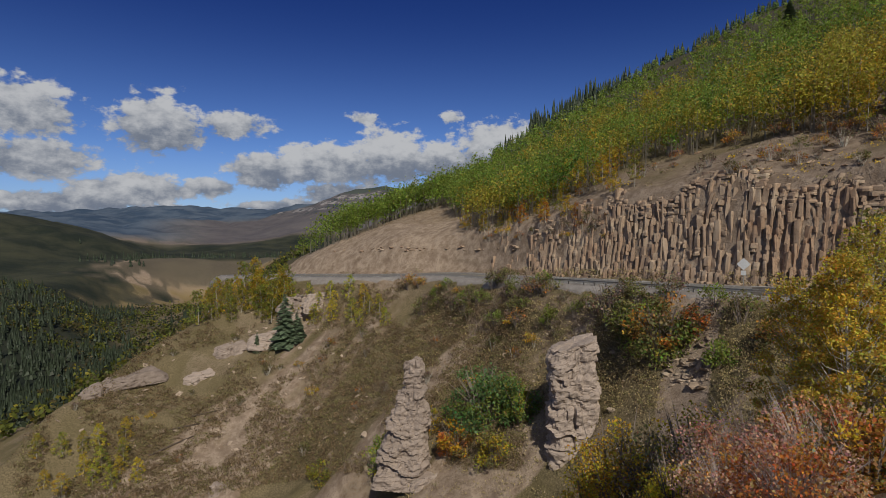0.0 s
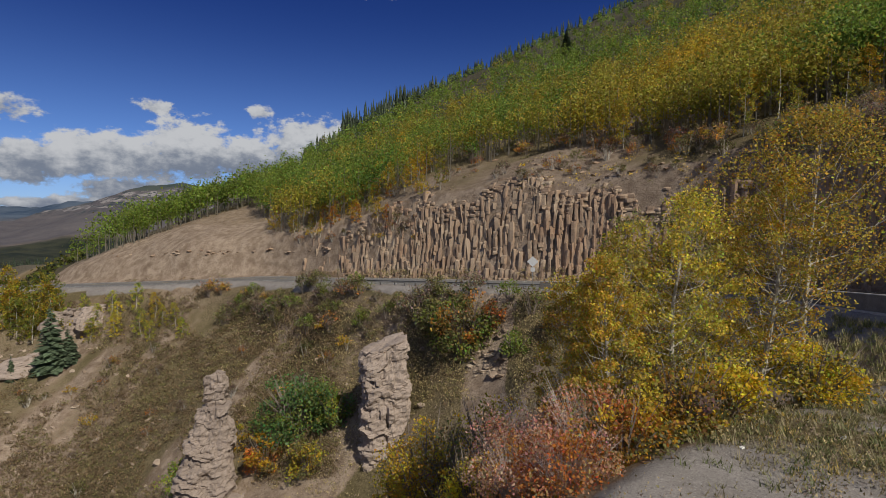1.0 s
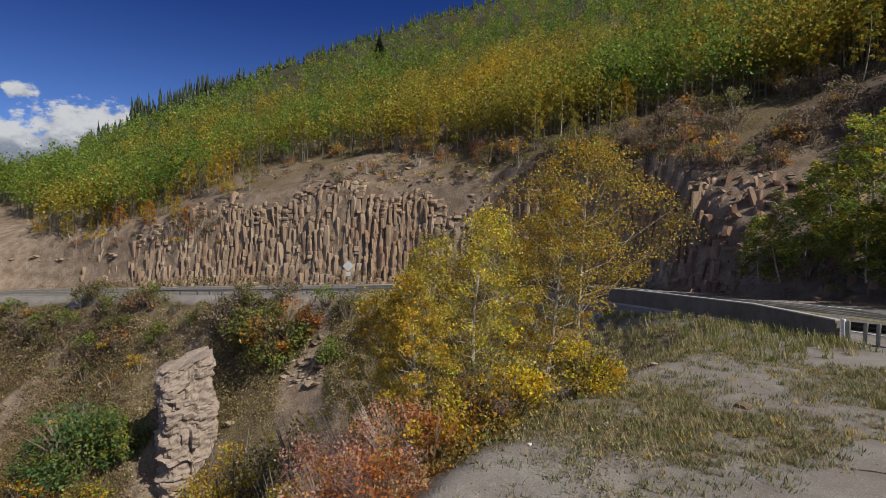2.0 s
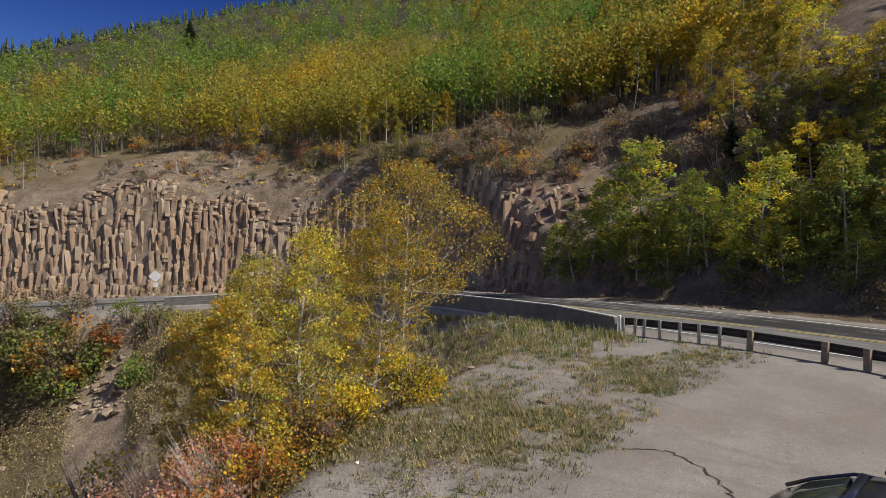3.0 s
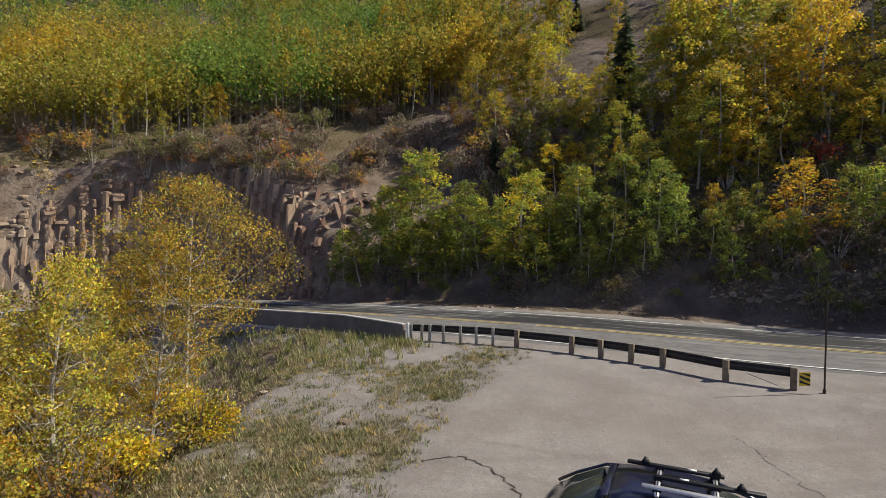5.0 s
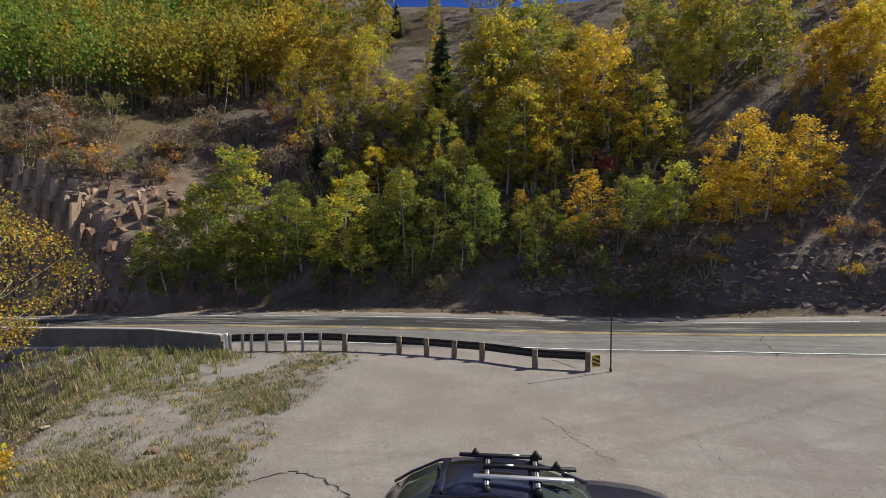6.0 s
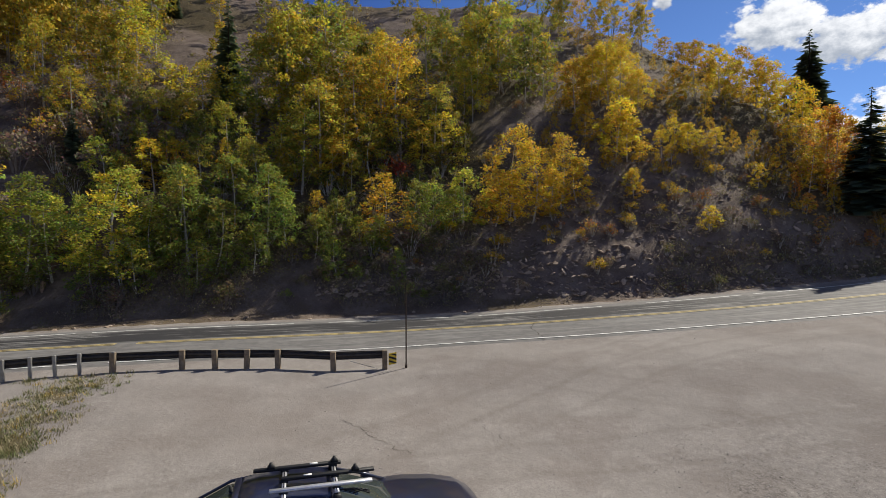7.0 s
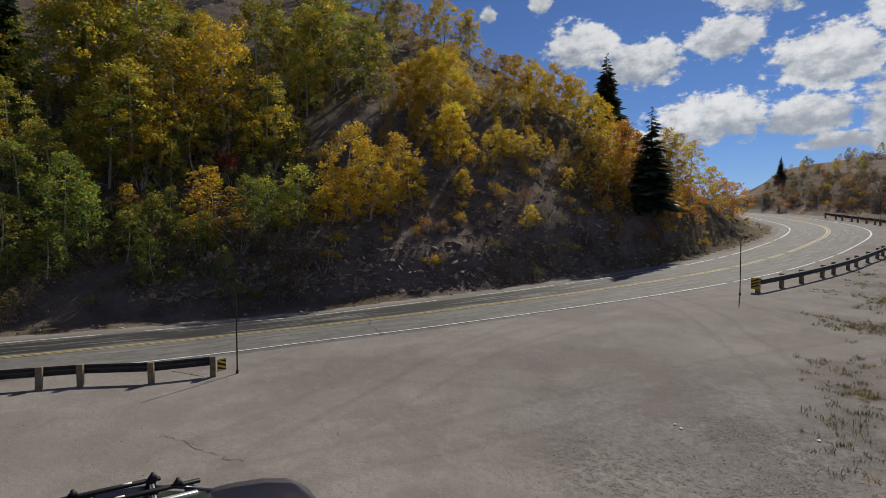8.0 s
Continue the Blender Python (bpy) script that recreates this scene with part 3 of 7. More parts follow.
FAR_A = [(-60, 900, -4.6), (-45, 900, -4.4), (-39, 900, -4.5), (-34, 950, -3.6), (-28, 1000, -2.9), (-20, 1050, -3.0), (-14, 1050, -3.2), (-8, 1100, -4), (5, 1100, -2), (20, 900, 8), (40, 900, 12), (70, 800, 10), (120, 500, 3), (180, 500, 2), (200, 1000, -3), (240, 1000, -3), (300, 900, -4)]
FAR_B = [(-60, 1500, 1.2), (-45, 1500, 1.0), (-39, 1500, 0.7), (-34, 1500, -0.8), (-28, 1500, -2.9), (-20, 1500, -3.0), (-14, 1600, -2.6), (-8, 1700, -1), (5, 1700, 0), (20, 1600, 3), (40, 1600, 4), (70, 1500, 4), (180, 1500, 2), (240, 1500, -1), (300, 1500, 1)]
FAR_C = [(-60, 2600, 0.8), (-39, 2600, 0.2), (-28, 2600, 0.1), (-22, 2600, 0.0), (-18, 2600, 0.6), (-15.5, 2600, 1.7), (-13, 2600, 2.7), (-10.5, 2600, 3.0), (-8, 2600, 3.2), (-4, 2600, 3.9), (0, 2600, 4.3), (8, 2600, 4.2), (40, 2600, 3), (180, 2600, 1), (300, 2600, 0.5)]
FAR_D = [(-60, 4600, 1.5), (-39, 4600, 1.1), (-33, 4600, 1.2), (-27, 4600, 1.75), (-22, 4600, 1.55), (-17, 4600, 1.7), (-8, 4600, 1.5), (40, 4600, 1.5), (180, 4600, 1.2), (300, 4600, 1.5)]


def by_bearing(rows, h):
    a = np.array(rows, dtype=float)
    a = np.vstack([a, a[:1] + np.array([360] + [0] * (a.shape[1] - 1))])
    hh = np.where(h < a[0, 0], h + 360, h)
    return [np.interp(hh, a[:, 0], a[:, k]) for k in range(1, a.shape[1])]


def land_profile(h):
    """Distances and heights of the land's main lines for the bearings h."""
    D, Z = [0 * h], [0 * h]
    dl = by_bearing(LOT_EDGE, h)[0]
    D.append(dl), Z.append(0 * h)
    drop = np.interp(h, [8, 26, 34, 60, 68], [-5.0, -3.0, -1.6, -1.3, 0])
    D.append(dl + np.interp(h, [60, 68], [6, 1.5])), Z.append(np.where((h > 66) & (h < 200), 0, drop))
    for rows in (GULLY, SHOULDER, TOE):
        d, z = by_bearing(rows, h)
        D.append(d), Z.append(z)
    for rows in (BENCH, MID, RIDGE, FAR_A, FAR_B, FAR_C, FAR_D):
        d, e = by_bearing(rows, h)
        D.append(d), Z.append(EYE + d * np.tan(np.radians(e)))
    return np.array(D), np.array(Z)


RUN_AT_BARRIER = (float(RUN[np.argmin(np.hypot(LINE[:, 0] - 43, LINE[:, 1] - 34))]), float(RUN[np.argmin(np.hypot(LINE[:, 0] - 30.3, LINE[:, 1] - 3.8))]))


def build_land_grid():
    h = np.concatenate([np.arange(-46, 182, 0.55), np.arange(182, 314, 2.0)])
    d = [1.2]
    while d[-1] < 4900:
        d.append(d[-1] + (max(0.4, 0.011 * d[-1]) if d[-1] < 160 else 0.021 * d[-1]))
    d = np.array(d)
    PD, PZ = land_profile(h)
    Z = np.empty((len(h), len(d)))
    for i in range(len(h)):
        order = np.maximum.accumulate(PD[:, i] + np.arange(len(PD)) * 1e-3)
        Z[i] = np.interp(d, order, PZ[:, i])
    # round the breaks of slope
    for _ in range(2):
        Z[:, 1:-1] = (Z[:, :-2] + 2 * Z[:, 1:-1] + Z[:, 2:]) / 4
    for _ in range(4):
        Z = (np.roll(Z, 1, 0) + 2 * Z + np.roll(Z, -1, 0)) / 4
    H, Dg = np.meshgrid(np.radians(h), d, indexing="ij")
    X, Y = np.sin(H) * Dg, np.cos(H) * Dg
    wild = sstep(Dg - by_bearing(LOT_EDGE, h)[0][:, None], 0, 10)
    hb = np.degrees(H)
    inlot = ((hb > 66) & (hb < 185)) * (1 - sstep(Dg, 36, 50))
    wild = wild * (1 - inlot * (road_side(X, Y) < 5))
    r_dist, _, r_run = (q.reshape(Z.shape) for q in road_at(X.ravel(), Y.ravel()))
    Z = Z + wild * (fbm(X, Y, 14, 4, 3) * 1.1 + fbm(X, Y, 3.2, 3, 9) * 0.35) * np.clip(Dg / 40, 0.3, 1)
    Z = Z + sstep(Dg, 90, 260) * fbm(X, Y, 60, 5, 21) * 4.0
    rill = fbm(r_run / 6.0, r_dist / 38.0, 1.0, 3, 81)
    Z = Z + wild * np.where((r_dist < -9) & (r_dist > -90), 1, 0) * sstep(-r_dist, 9, 20) * rill * 1.3 * (hb < 34)
    far = sstep(Dg, 500, 1500)
    Z = Z + far * (np.abs(fbm(X, Y, 420, 6, 31)) - 0.25) * 55 + sstep(Dg, 2200, 2600) * (np.abs(fbm(X, Y, 260, 5, 41)) - 0.25) * 50
    Z = Z + (1 - wild) * fbm(X, Y, 5, 3, 5) * 0.05
    dist, rz, run = road_at(X.ravel(), Y.ravel())
    dist, rz, run = dist.reshape(Z.shape), rz.reshape(Z.shape), run.reshape(Z.shape)
    wide = sstep(run, RUN_AT_BARRIER[0] - 14, RUN_AT_BARRIER[0] - 2) * (1 - sstep(run, RUN_AT_BARRIER[1] + 2, RUN_AT_BARRIER[1] + 16))
    walled = sstep(run, RUN_AT_BARRIER[0] - 3, RUN_AT_BARRIER[0]) * (1 - sstep(run, RUN_AT_BARRIER[1] - 11, RUN_AT_BARRIER[1] - 7))
    cut = np.where(dist > 0, 1 - sstep(dist, 5.9 + 0.9 * wide, 9.0 + 0.9 * wide), 1 - sstep(-dist, 5.7, 11.0 - 4.7 * walled))
    Z = Z * (1 - cut) + (rz - 0.08) * cut
    bank = (sstep(hb, 50, 56) * (1 - sstep(hb, 78, 82)) * sstep(Dg, 12, 16) * (1 - sstep(Dg, 34, 40))) * (dist < -5.9)
    for _ in range(14):
        soft = (np.roll(Z, 1, 0) + np.roll(Z, -1, 0) + np.roll(Z, 1, 1) + np.roll(Z, -1, 1)) / 4
        Z = Z * (1 - bank) + soft * bank
    return h, d, H, X, Y, Z, dist, run


def road_side(X, Y):
    return road_at(X.ravel(), Y.ravel())[0].reshape(X.shape)


G_H, G_D, G_HR, G_X, G_Y, G_Z, G_DIST, G_RUN = build_land_grid()


def ground_z(x, y):
    """Height of the land under a place."""
    h = np.degrees(np.arctan2(x, y))
    h = np.where(h < -46, h + 360, h)
    d = np.hypot(x, y)
    i = np.clip(np.searchsorted(G_H, h) - 1, 0, len(G_H) - 2)
    j = np.clip(np.searchsorted(G_D, d) - 1, 0, len(G_D) - 2)
    u = np.clip((h - G_H[i]) / (G_H[i + 1] - G_H[i]), 0, 1)
    v = np.clip((d - G_D[j]) / (G_D[j + 1] - G_D[j]), 0, 1)
    return (G_Z[i, j] * (1 - u) + G_Z[i + 1, j] * u) * (1 - v) + (G_Z[i, j + 1] * (1 - u) + G_Z[i + 1, j + 1] * u) * v


def spot(bearing, dist, lift=0.0):
    x, y = math.sin(radians(bearing)) * dist, math.cos(radians(bearing)) * dist
    return x, y, float(ground_z(np.array([x]), np.array([y]))[0]) + lift


def grass_in_lot(x, y):
    """1 in the weedy half of the pull-out."""
    d = np.hypot(x, y)
    h = np.degrees(np.arctan2(x, y))
    lim = np.interp(d, [7, 10.4, 12.7, 15.6, 17.6, 21, 24], [69, 72.5, 76.5, 79.5, 82.5, 87, 89])
    south = sstep(h, 168, 174) * (1 - sstep(d, 60, 75))
    return np.maximum((1 - sstep(h, lim - 3, lim + 3)) * sstep(h, 44, 50) * (0.25 + 0.75 * np.maximum(sstep(d, 9.5, 12.5), sstep(h, 58, 64))), south * 0.75)


def build_land():
    nh, nd = G_Z.shape
    V = np.stack([G_X, G_Y, G_Z], axis=2).reshape(-1, 3)
    V = np.vstack([V, [[0, 0, float(G_Z[:, 0].mean())]]])
    i, j = np.meshgrid(np.arange(nh), np.arange(nd - 1), indexing="ij")
    i2 = (i + 1) % nh
    F = np.stack([i * nd + j, i2 * nd + j, i2 * nd + j + 1, i * nd + j + 1], axis=2).reshape(-1, 4)[:, ::-1]
    k = np.arange(nh)
    cap = np.stack([np.full(nh, nh * nd), k * nd, ((k + 1) % nh) * nd, ((k + 1) % nh) * nd], axis=1)
    me = bpy.data.meshes.new("ground")
    me.from_pydata(V.tolist(), [], F.tolist() + [(a, b, c) for a, b, c, _ in cap.tolist()])
    me.polygons.foreach_set("use_smooth", [True] * len(me.polygons))
    me.materials.append(MAT_GROUND)
    hb = np.degrees(G_HR)
    D = np.hypot(G_X, G_Y)
    slope = np.abs(np.gradient(G_Z, axis=1) / np.gradient(D, axis=1))
    lot_d = by_bearing(LOT_EDGE, G_H)[0][:, None]
    ragged = 1.6 * fbm(G_X, G_Y, 2.0, 3, 91)
    inlot = np.where((hb > 66) & (hb < 190), (G_DIST < -4) * (1 - sstep(D, 70, 90)), 1 - sstep(D - lot_d + ragged, -1.2, 1.8))
    shoulder = (G_DIST > -7.0) & (G_DIST < 5.5)
    weeds_lot = grass_in_lot(G_X.ravel(), G_Y.ravel()).reshape(D.shape)
    patch = fbm(G_X, G_Y, 2.2, 3, 55)
    gravel = np.maximum(inlot * (1 - weeds_lot * (0.34 + 0.75 * patch)), shoulder * 1.0)
    n = fbm(G_X, G_Y, 18, 4, 61)
    grass = np.clip(0.5 + 0.9 * n, 0, 1) * (1 - sstep(slope, 0.9, 1.3))
    grass = np.where(inlot > 0, weeds_lot, grass)
    rock = sstep(slope, 0.75, 1.2) * (G_DIST > 4) + sstep(fbm(G_X, G_Y, 11, 4, 71), 0.12, 0.3) * (hb < 30) * (G_DIST < -8) * 0.9
    # bare cut bank beyond the columns, scree over the bend
    rill = fbm(G_RUN / 6.0, G_DIST / 38.0, 1.0, 3, 81)
    below = (hb < 34) * (G_DIST < -8) * (D < 240)
    rock = np.where(below, np.clip(rock * 0.5 + 0.75 * sstep(rill + 0.45 * n, 0.14, 0.42), 0, 1), rock)
    grass = np.where(below, np.clip(0.72 - 1.5 * rill, 0, 1), grass)
    bank = (G_DIST > 5) * (G_DIST < 26 + 8 * n) * (hb < 8)
    rock = np.clip(np.maximum(rock, bank * 0.75), 0, 1)
    rock = np.where((D > 900) & (D < 1040) & (hb < -12), 0.9, rock)
    earth = sstep(hb, 70, 80) * (1 - sstep(hb, 165, 168)) + 0.45 * sstep(hb, 8, 16) * (1 - sstep(hb, 70, 80)) * sstep(G_DIST, 7, 11) + 0.95 * sstep(hb, 166, 169)
    earth = np.clip(earth, 0, 1) * ((G_DIST > 4.6) | ((hb > 166) & (D > 66) & (G_DIST < -4.6))) * (1 - sstep(D, 160, 240))
    chute = sstep(hb + 2 * n, 22.5, 24) * (1 - sstep(hb + 2 * n, 27, 28.5)) * (D > 40) * (G_DIST < -5)
    rock = np.maximum(rock, chute)
    coarse = sstep(hb + 30 * patch, 128, 166) * (1 - sstep(D + 6 * patch, 13, 24)) * (hb < 200)
    paint(me, "earth", np.vstack([np.stack([earth, coarse, 0 * earth], axis=2).reshape(-1, 3), [[0, 0, 0]]]))
    cover = np.stack([gravel, grass, rock], axis=2).reshape(-1, 3)
    paint(me, "cover", np.vstack([cover, [[1, 0, 0]]]))
    woods = sstep(D, 230, 330) * (0.35 + 0.65 * (1 - sstep(hb + 9 * n, -33, -26)))
    west = (1 - sstep(hb + 3 * n, -19, -13)) + (hb > 250)
    woods = woods * west + sstep(D, 120, 200) * 0.8 * (1 - west)
    mesa = (D > 890) * (D < 1045) * (hb > -30 + 5 * n) * (hb < 0)
    woods = np.where(mesa, 0.7, woods)
    # bench and west hill: full dark woods, standing in for cloud shadow
    woods = np.where((D > 1045) & (hb < 12), 1.0, woods) * (1 - sstep(D, 1750, 1850))
    mount = sstep(D, 1740, 1850) * (1 - sstep(D, 2750, 2900)) * np.where(hb > 250, 0, 1)
    mount = mount * sstep(hb, -30, -22)
    paint(me, "mountain", np.vstack([np.stack([mount, mount, mount], axis=2).reshape(-1, 3), [[0, 0, 0]]]))
    # haze put into the colour, growing with distance
    haze_tint = sstep(D, 2700, 3000) + 0.12 * mount + sstep(D, 1740, 2000) * (1 - sstep(hb, -30, -22))
    meadow = sstep(D + 90 * n, 700, 780) * (1 - sstep(D, 900, 950)) * sstep(hb + 5 * n, -28.5, -26) * (1 - sstep(hb + 4 * n, -16, -12))
    fc = np.stack([np.clip(woods - meadow, 0, 1), np.clip(haze_tint, 0, 1), meadow * 1.0], axis=2).reshape(-1, 3)
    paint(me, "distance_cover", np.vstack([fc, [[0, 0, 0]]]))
    me.update()
    return tagged(new("ground", me), "rocky mountainside of dry earth, gravel and weeds", "ground", kind="structure")


build_land()


# ---------------------------------------------------------------- road
def ribbon(name, offsets, lift, mat, lo=0, hi=None, keep=None, crown=0.0):
    """A strip along the road between the side offsets."""
    hi = len(LINE) if hi is None else hi
    L, N = LINE[lo:hi], LEFT[lo:hi]
    k = len(offsets)
    V = np.empty((len(L), k, 3))
    for j, o in enumerate(offsets):
        V[:, j] = L + N * o
        V[:, j, 2] += lift - crown * abs(o) - (0.055 if crown and j in (0, k - 1) else 0)
    i, j = np.meshgrid(np.arange(len(L) - 1), np.arange(k - 1), indexing="ij")
    F = np.stack([i * k + j, (i + 1) * k + j, (i + 1) * k + j + 1, i * k + j + 1], axis=2).reshape(-1, 4)[:, ::-1]
    if keep is not None:
        F = F[np.repeat(keep[lo:hi - 1], k - 1)]
    me = mesh_of(name, V.reshape(-1, 3), F, mat, flat=False)
    uv = me.uv_layers.new(name="lane")
    U = np.stack([np.repeat(RUN[lo:hi], k), np.tile(offsets, len(L))], axis=1)
    uv.data.foreach_set("uv", U[F.ravel()].astype(np.float32).ravel())
    return me


road = tagged(new("road", ribbon("road", [-3.95, -3.6, -2, 0, 2, 3.6, 4.9], 0.0, MAT_ASPHALT, crown=0.008)), "two-lane mountain road of worn grey asphalt with dark seal", "road", kind="structure")
rng = np.random.default_rng(5)
wear = rng.random(len(LINE)) > 0.05
part("edge_line", ribbon("edge_line", [-3.62, -3.50], 0.006 - 0.02, MAT_WHITE_LINE, keep=wear), road, "worn white edge line")
part("edge_line", ribbon("edge_line", [3.50, 3.62], 0.006 - 0.02, MAT_WHITE_LINE, keep=rng.random(len(LINE)) > 0.12), road, "worn white edge line")
part("centre_line", ribbon("centre_line", [0.05, 0.19], 0.012, MAT_YELLOW_LINE, keep=wear), road, "faded yellow centre line")
part("centre_line", ribbon("centre_line", [-0.19, -0.05], 0.012, MAT_YELLOW_LINE, keep=wear), road, "faded yellow centre line")


# ---------------------------------------------------------------- plants
GREEN, YGREEN, YELLOW, GOLD = (0.205, 0.250, 0.050), (0.390, 0.365, 0.052), (0.600, 0.460, 0.045), (0.660, 0.450, 0.040)
ORANGE, RED, BROWN, OLIVE = (0.580, 0.250, 0.050), (0.360, 0.085, 0.045), (0.270, 0.205, 0.150), (0.190, 0.170, 0.070)
PINK, DARK, BLUEGREEN, STRAW = (0.680, 0.430, 0.300), (0.075, 0.100, 0.060), (0.135, 0.245, 0.085), (0.340, 0.270, 0.135)


MAT_PALE_TWIG = plain("pale_grey_twig", (0.47, 0.40, 0.365), 0.9, 0, 0.25, 5)


def leaves(rng, centres, sizes, count, leaf, tints, flat=0.8, broad=False):
    """Leaves scattered in soft clumps. Returns vertices, faces and a colour for each vertex."""
    k = rng.integers(0, len(centres), count)
    r = rng.normal(size=(count, 3))
    r /= np.maximum(np.linalg.norm(r, axis=1), 1e-6)[:, None]
    r *= (rng.random(count) ** 0.45)[:, None]
    r[:, 2] *= flat
    p = centres[k] + r * sizes[k][:, None]
    a = rng.normal(size=(count, 3))
    a /= np.linalg.norm(a, axis=1)[:, None]
    b = np.cross(a, rng.normal(size=(count, 3)))
    b /= np.maximum(np.linalg.norm(b, axis=1), 1e-6)[:, None]
    s = leaf * (0.55 + 0.9 * rng.random(count))[:, None]
    k4 = 4 if broad else 3
    if broad:
        V = np.stack([p - a * s, p + b * s * 0.72, p + a * s, p - b * s * 0.72], axis=1).reshape(-1, 3)
    else:
        V = np.stack([p + a * s, p - a * s * 0.6 + b * s * 0.8, p - a * s * 0.6 - b * s * 0.8], axis=1).reshape(-1, 3)
    F = np.arange(count * k4).reshape(-1, k4)
    c = tints[k] * (0.72 + 0.56 * rng.random((count, 1))) * (1 + 0.14 * rng.normal(size=(count, 3)))
    return V, F, np.repeat(np.clip(c, 0.004, 0.9), k4, axis=0)


def pick_tints(rng, palette, n):
    cols = np.array([c for c, _ in palette])
    w = np.array([w for _, w in palette], dtype=float)
    a = cols[rng.choice(len(cols), n, p=w / w.sum())]
    b = cols[rng.choice(len(cols), n, p=w / w.sum())]
    u = rng.random((n, 1)) * 0.5
    return (a * (1 - u) + b * u) * (0.72 + 0.5 * rng.random((n, 1)))


def aspen_meshes(seed, height, spread, base, palette, count, leaf, clumps=26, lean=0.04, limbs=9, girth=0.018, flat=0.8, puff=1.0, broad=False):
    """An aspen: a pale tapering trunk with limbs, and a loose crown. Returns the trunk's and the crown's mesh."""
    rng = np.random.default_rng(seed)
    top = np.array([rng.normal() * lean * height, rng.normal() * lean * height, height * 0.96])
    bend = np.array([rng.normal() * lean * height, rng.normal() * lean * height, 0]) * 0.8

    def stem(u):
        return top * u + bend * math.sin(math.pi * u)
    sh = Shape()
    us = [0, 0.15, 0.35, 0.55, 0.75, 0.95]
    sh.tube([stem(u) for u in us], [height * girth * (1.12 - u) for u in us], 6)
    centres, sizes = [], []
    for k in range(clumps):
        u = base + (1 - base) * (k + rng.random()) / clumps
        q = (u - base) / (1 - base)
        env = spread * (0.35 + 1.0 * math.sin(math.pi * min(1, 0.18 + 0.80 * q)) ** 0.9) * (1 - 0.45 * q)
        ang = k * 2.399 + rng.random()
        rad = env * (0.25 + 0.75 * rng.random() ** 0.6)
        c = stem(u) + np.array([math.cos(ang) * rad, math.sin(ang) * rad, 0.15 * rad])
        centres.append(c)
        sizes.append(puff * spread * (0.34 + 0.30 * rng.random()))
        if k % max(1, clumps // limbs) == 0:
            s = stem(max(0.05, u - 0.12))
            m = (s + c) / 2 + np.array([0, 0, -0.04 * height])
            sh.tube([s, m, c], [height * girth * 0.42 * (1.1 - u), height * girth * 0.28 * (1.1 - u), 0.006], 4)
    centres, sizes = np.array(centres), np.array(sizes)
    V, F, T = leaves(rng, centres, sizes, count, leaf, pick_tints(rng, palette, clumps), flat, broad)
    return sh.mesh("trunk", MAT_BARK), mesh_of("crown", V, F, MAT_LEAF, T)


def shrub_meshes(seed, height, spread, palette, count, leaf, stems=9, clumps=12, bare=0.35, twig=None, broad=False):
    rng = np.random.default_rng(seed)
    sh = Shape()
    centres, sizes = [], []
    thin = 0.24 if twig == MAT_PALE_TWIG else 1.0
    for k in range(stems):
        a = rng.random() * 6.283
        r = spread * (0.3 + 0.7 * rng.random())
        tip = np.array([math.cos(a) * r, math.sin(a) * r, height * (0.55 + 0.45 * rng.random())])
        root = np.array([math.cos(a) * 0.12 * spread, math.sin(a) * 0.12 * spread, -0.1])
        sh.tube([root, (root + tip) / 2 + np.array([0, 0, 0.12 * height]), tip], [(0.012 * height + 0.006) * thin, (0.008 * height + 0.004) * thin, 0.004 * thin], 3)
    for k in range(clumps):
        a, r = rng.random() * 6.283, spread * math.sqrt(rng.random()) * 0.85
        z = height * (bare + (0.95 - bare) * rng.random()) * (1 - 0.45 * (r / spread) ** 2)
        centres.append((math.cos(a) * r, math.sin(a) * r, z))
        sizes.append(0.42 * spread * (0.6 + 0.6 * rng.random()))
    V, F, T = leaves(rng, np.array(centres), np.array(sizes), count, leaf, pick_tints(rng, palette, clumps), 0.75, broad)
    return sh.mesh("branching_stem", twig or MAT_TWIG), mesh_of("foliage", V, F, MAT_LEAF, T)


def spruce_meshes(seed, height, spread, tiers=26, sprays=15):
    rng = np.random.default_rng(seed)
    trunk = Shape().tube([(0, 0, -0.2), (0, 0, height * 0.5), (0, 0, height * 0.98)], [height * 0.016, height * 0.010, 0.01], 6).mesh("trunk", MAT_DARKBARK)
    V, F, T = [], [], []
    for k in range(tiers):
        u = 0.06 + 0.93 * k / tiers
        r = spread * (1 - u) ** 0.85 + 0.06
        for j in range(max(5, int(sprays * (1 - 0.6 * u)))):
            a = rng.random() * 6.283
            q = r * (0.45 + 0.75 * rng.random())
            z = height * (u + 0.03 * rng.normal() * 0.5)
            d = np.array([math.cos(a), math.sin(a), 0])
            w = np.array([-d[1], d[0], 0]) * q * (0.20 + 0.1 * rng.random())
            p0 = np.array([0, 0, z + 0.10 * q])
            p2 = np.array([0, 0, z]) + d * q + np.array([0, 0, -0.22 * q])
            pm = p0 * 0.45 + p2 * 0.55 + np.array([0, 0, 0.02 * q])
            for dz in (0, -0.10 * q):
                n = len(V)
                V += [p0 + (0, 0, dz), pm + w + (0, 0, dz * 1.4), p2, pm - w + (0, 0, dz * 1.4)]
                F.append((n, n + 1, n + 2, n + 3))
                T += [np.array(DARK) * (0.9 + 1.5 * rng.random())] * 4
    return trunk, mesh_of("crown", np.array(V), np.array(F), MAT_NEEDLE, np.array(T))


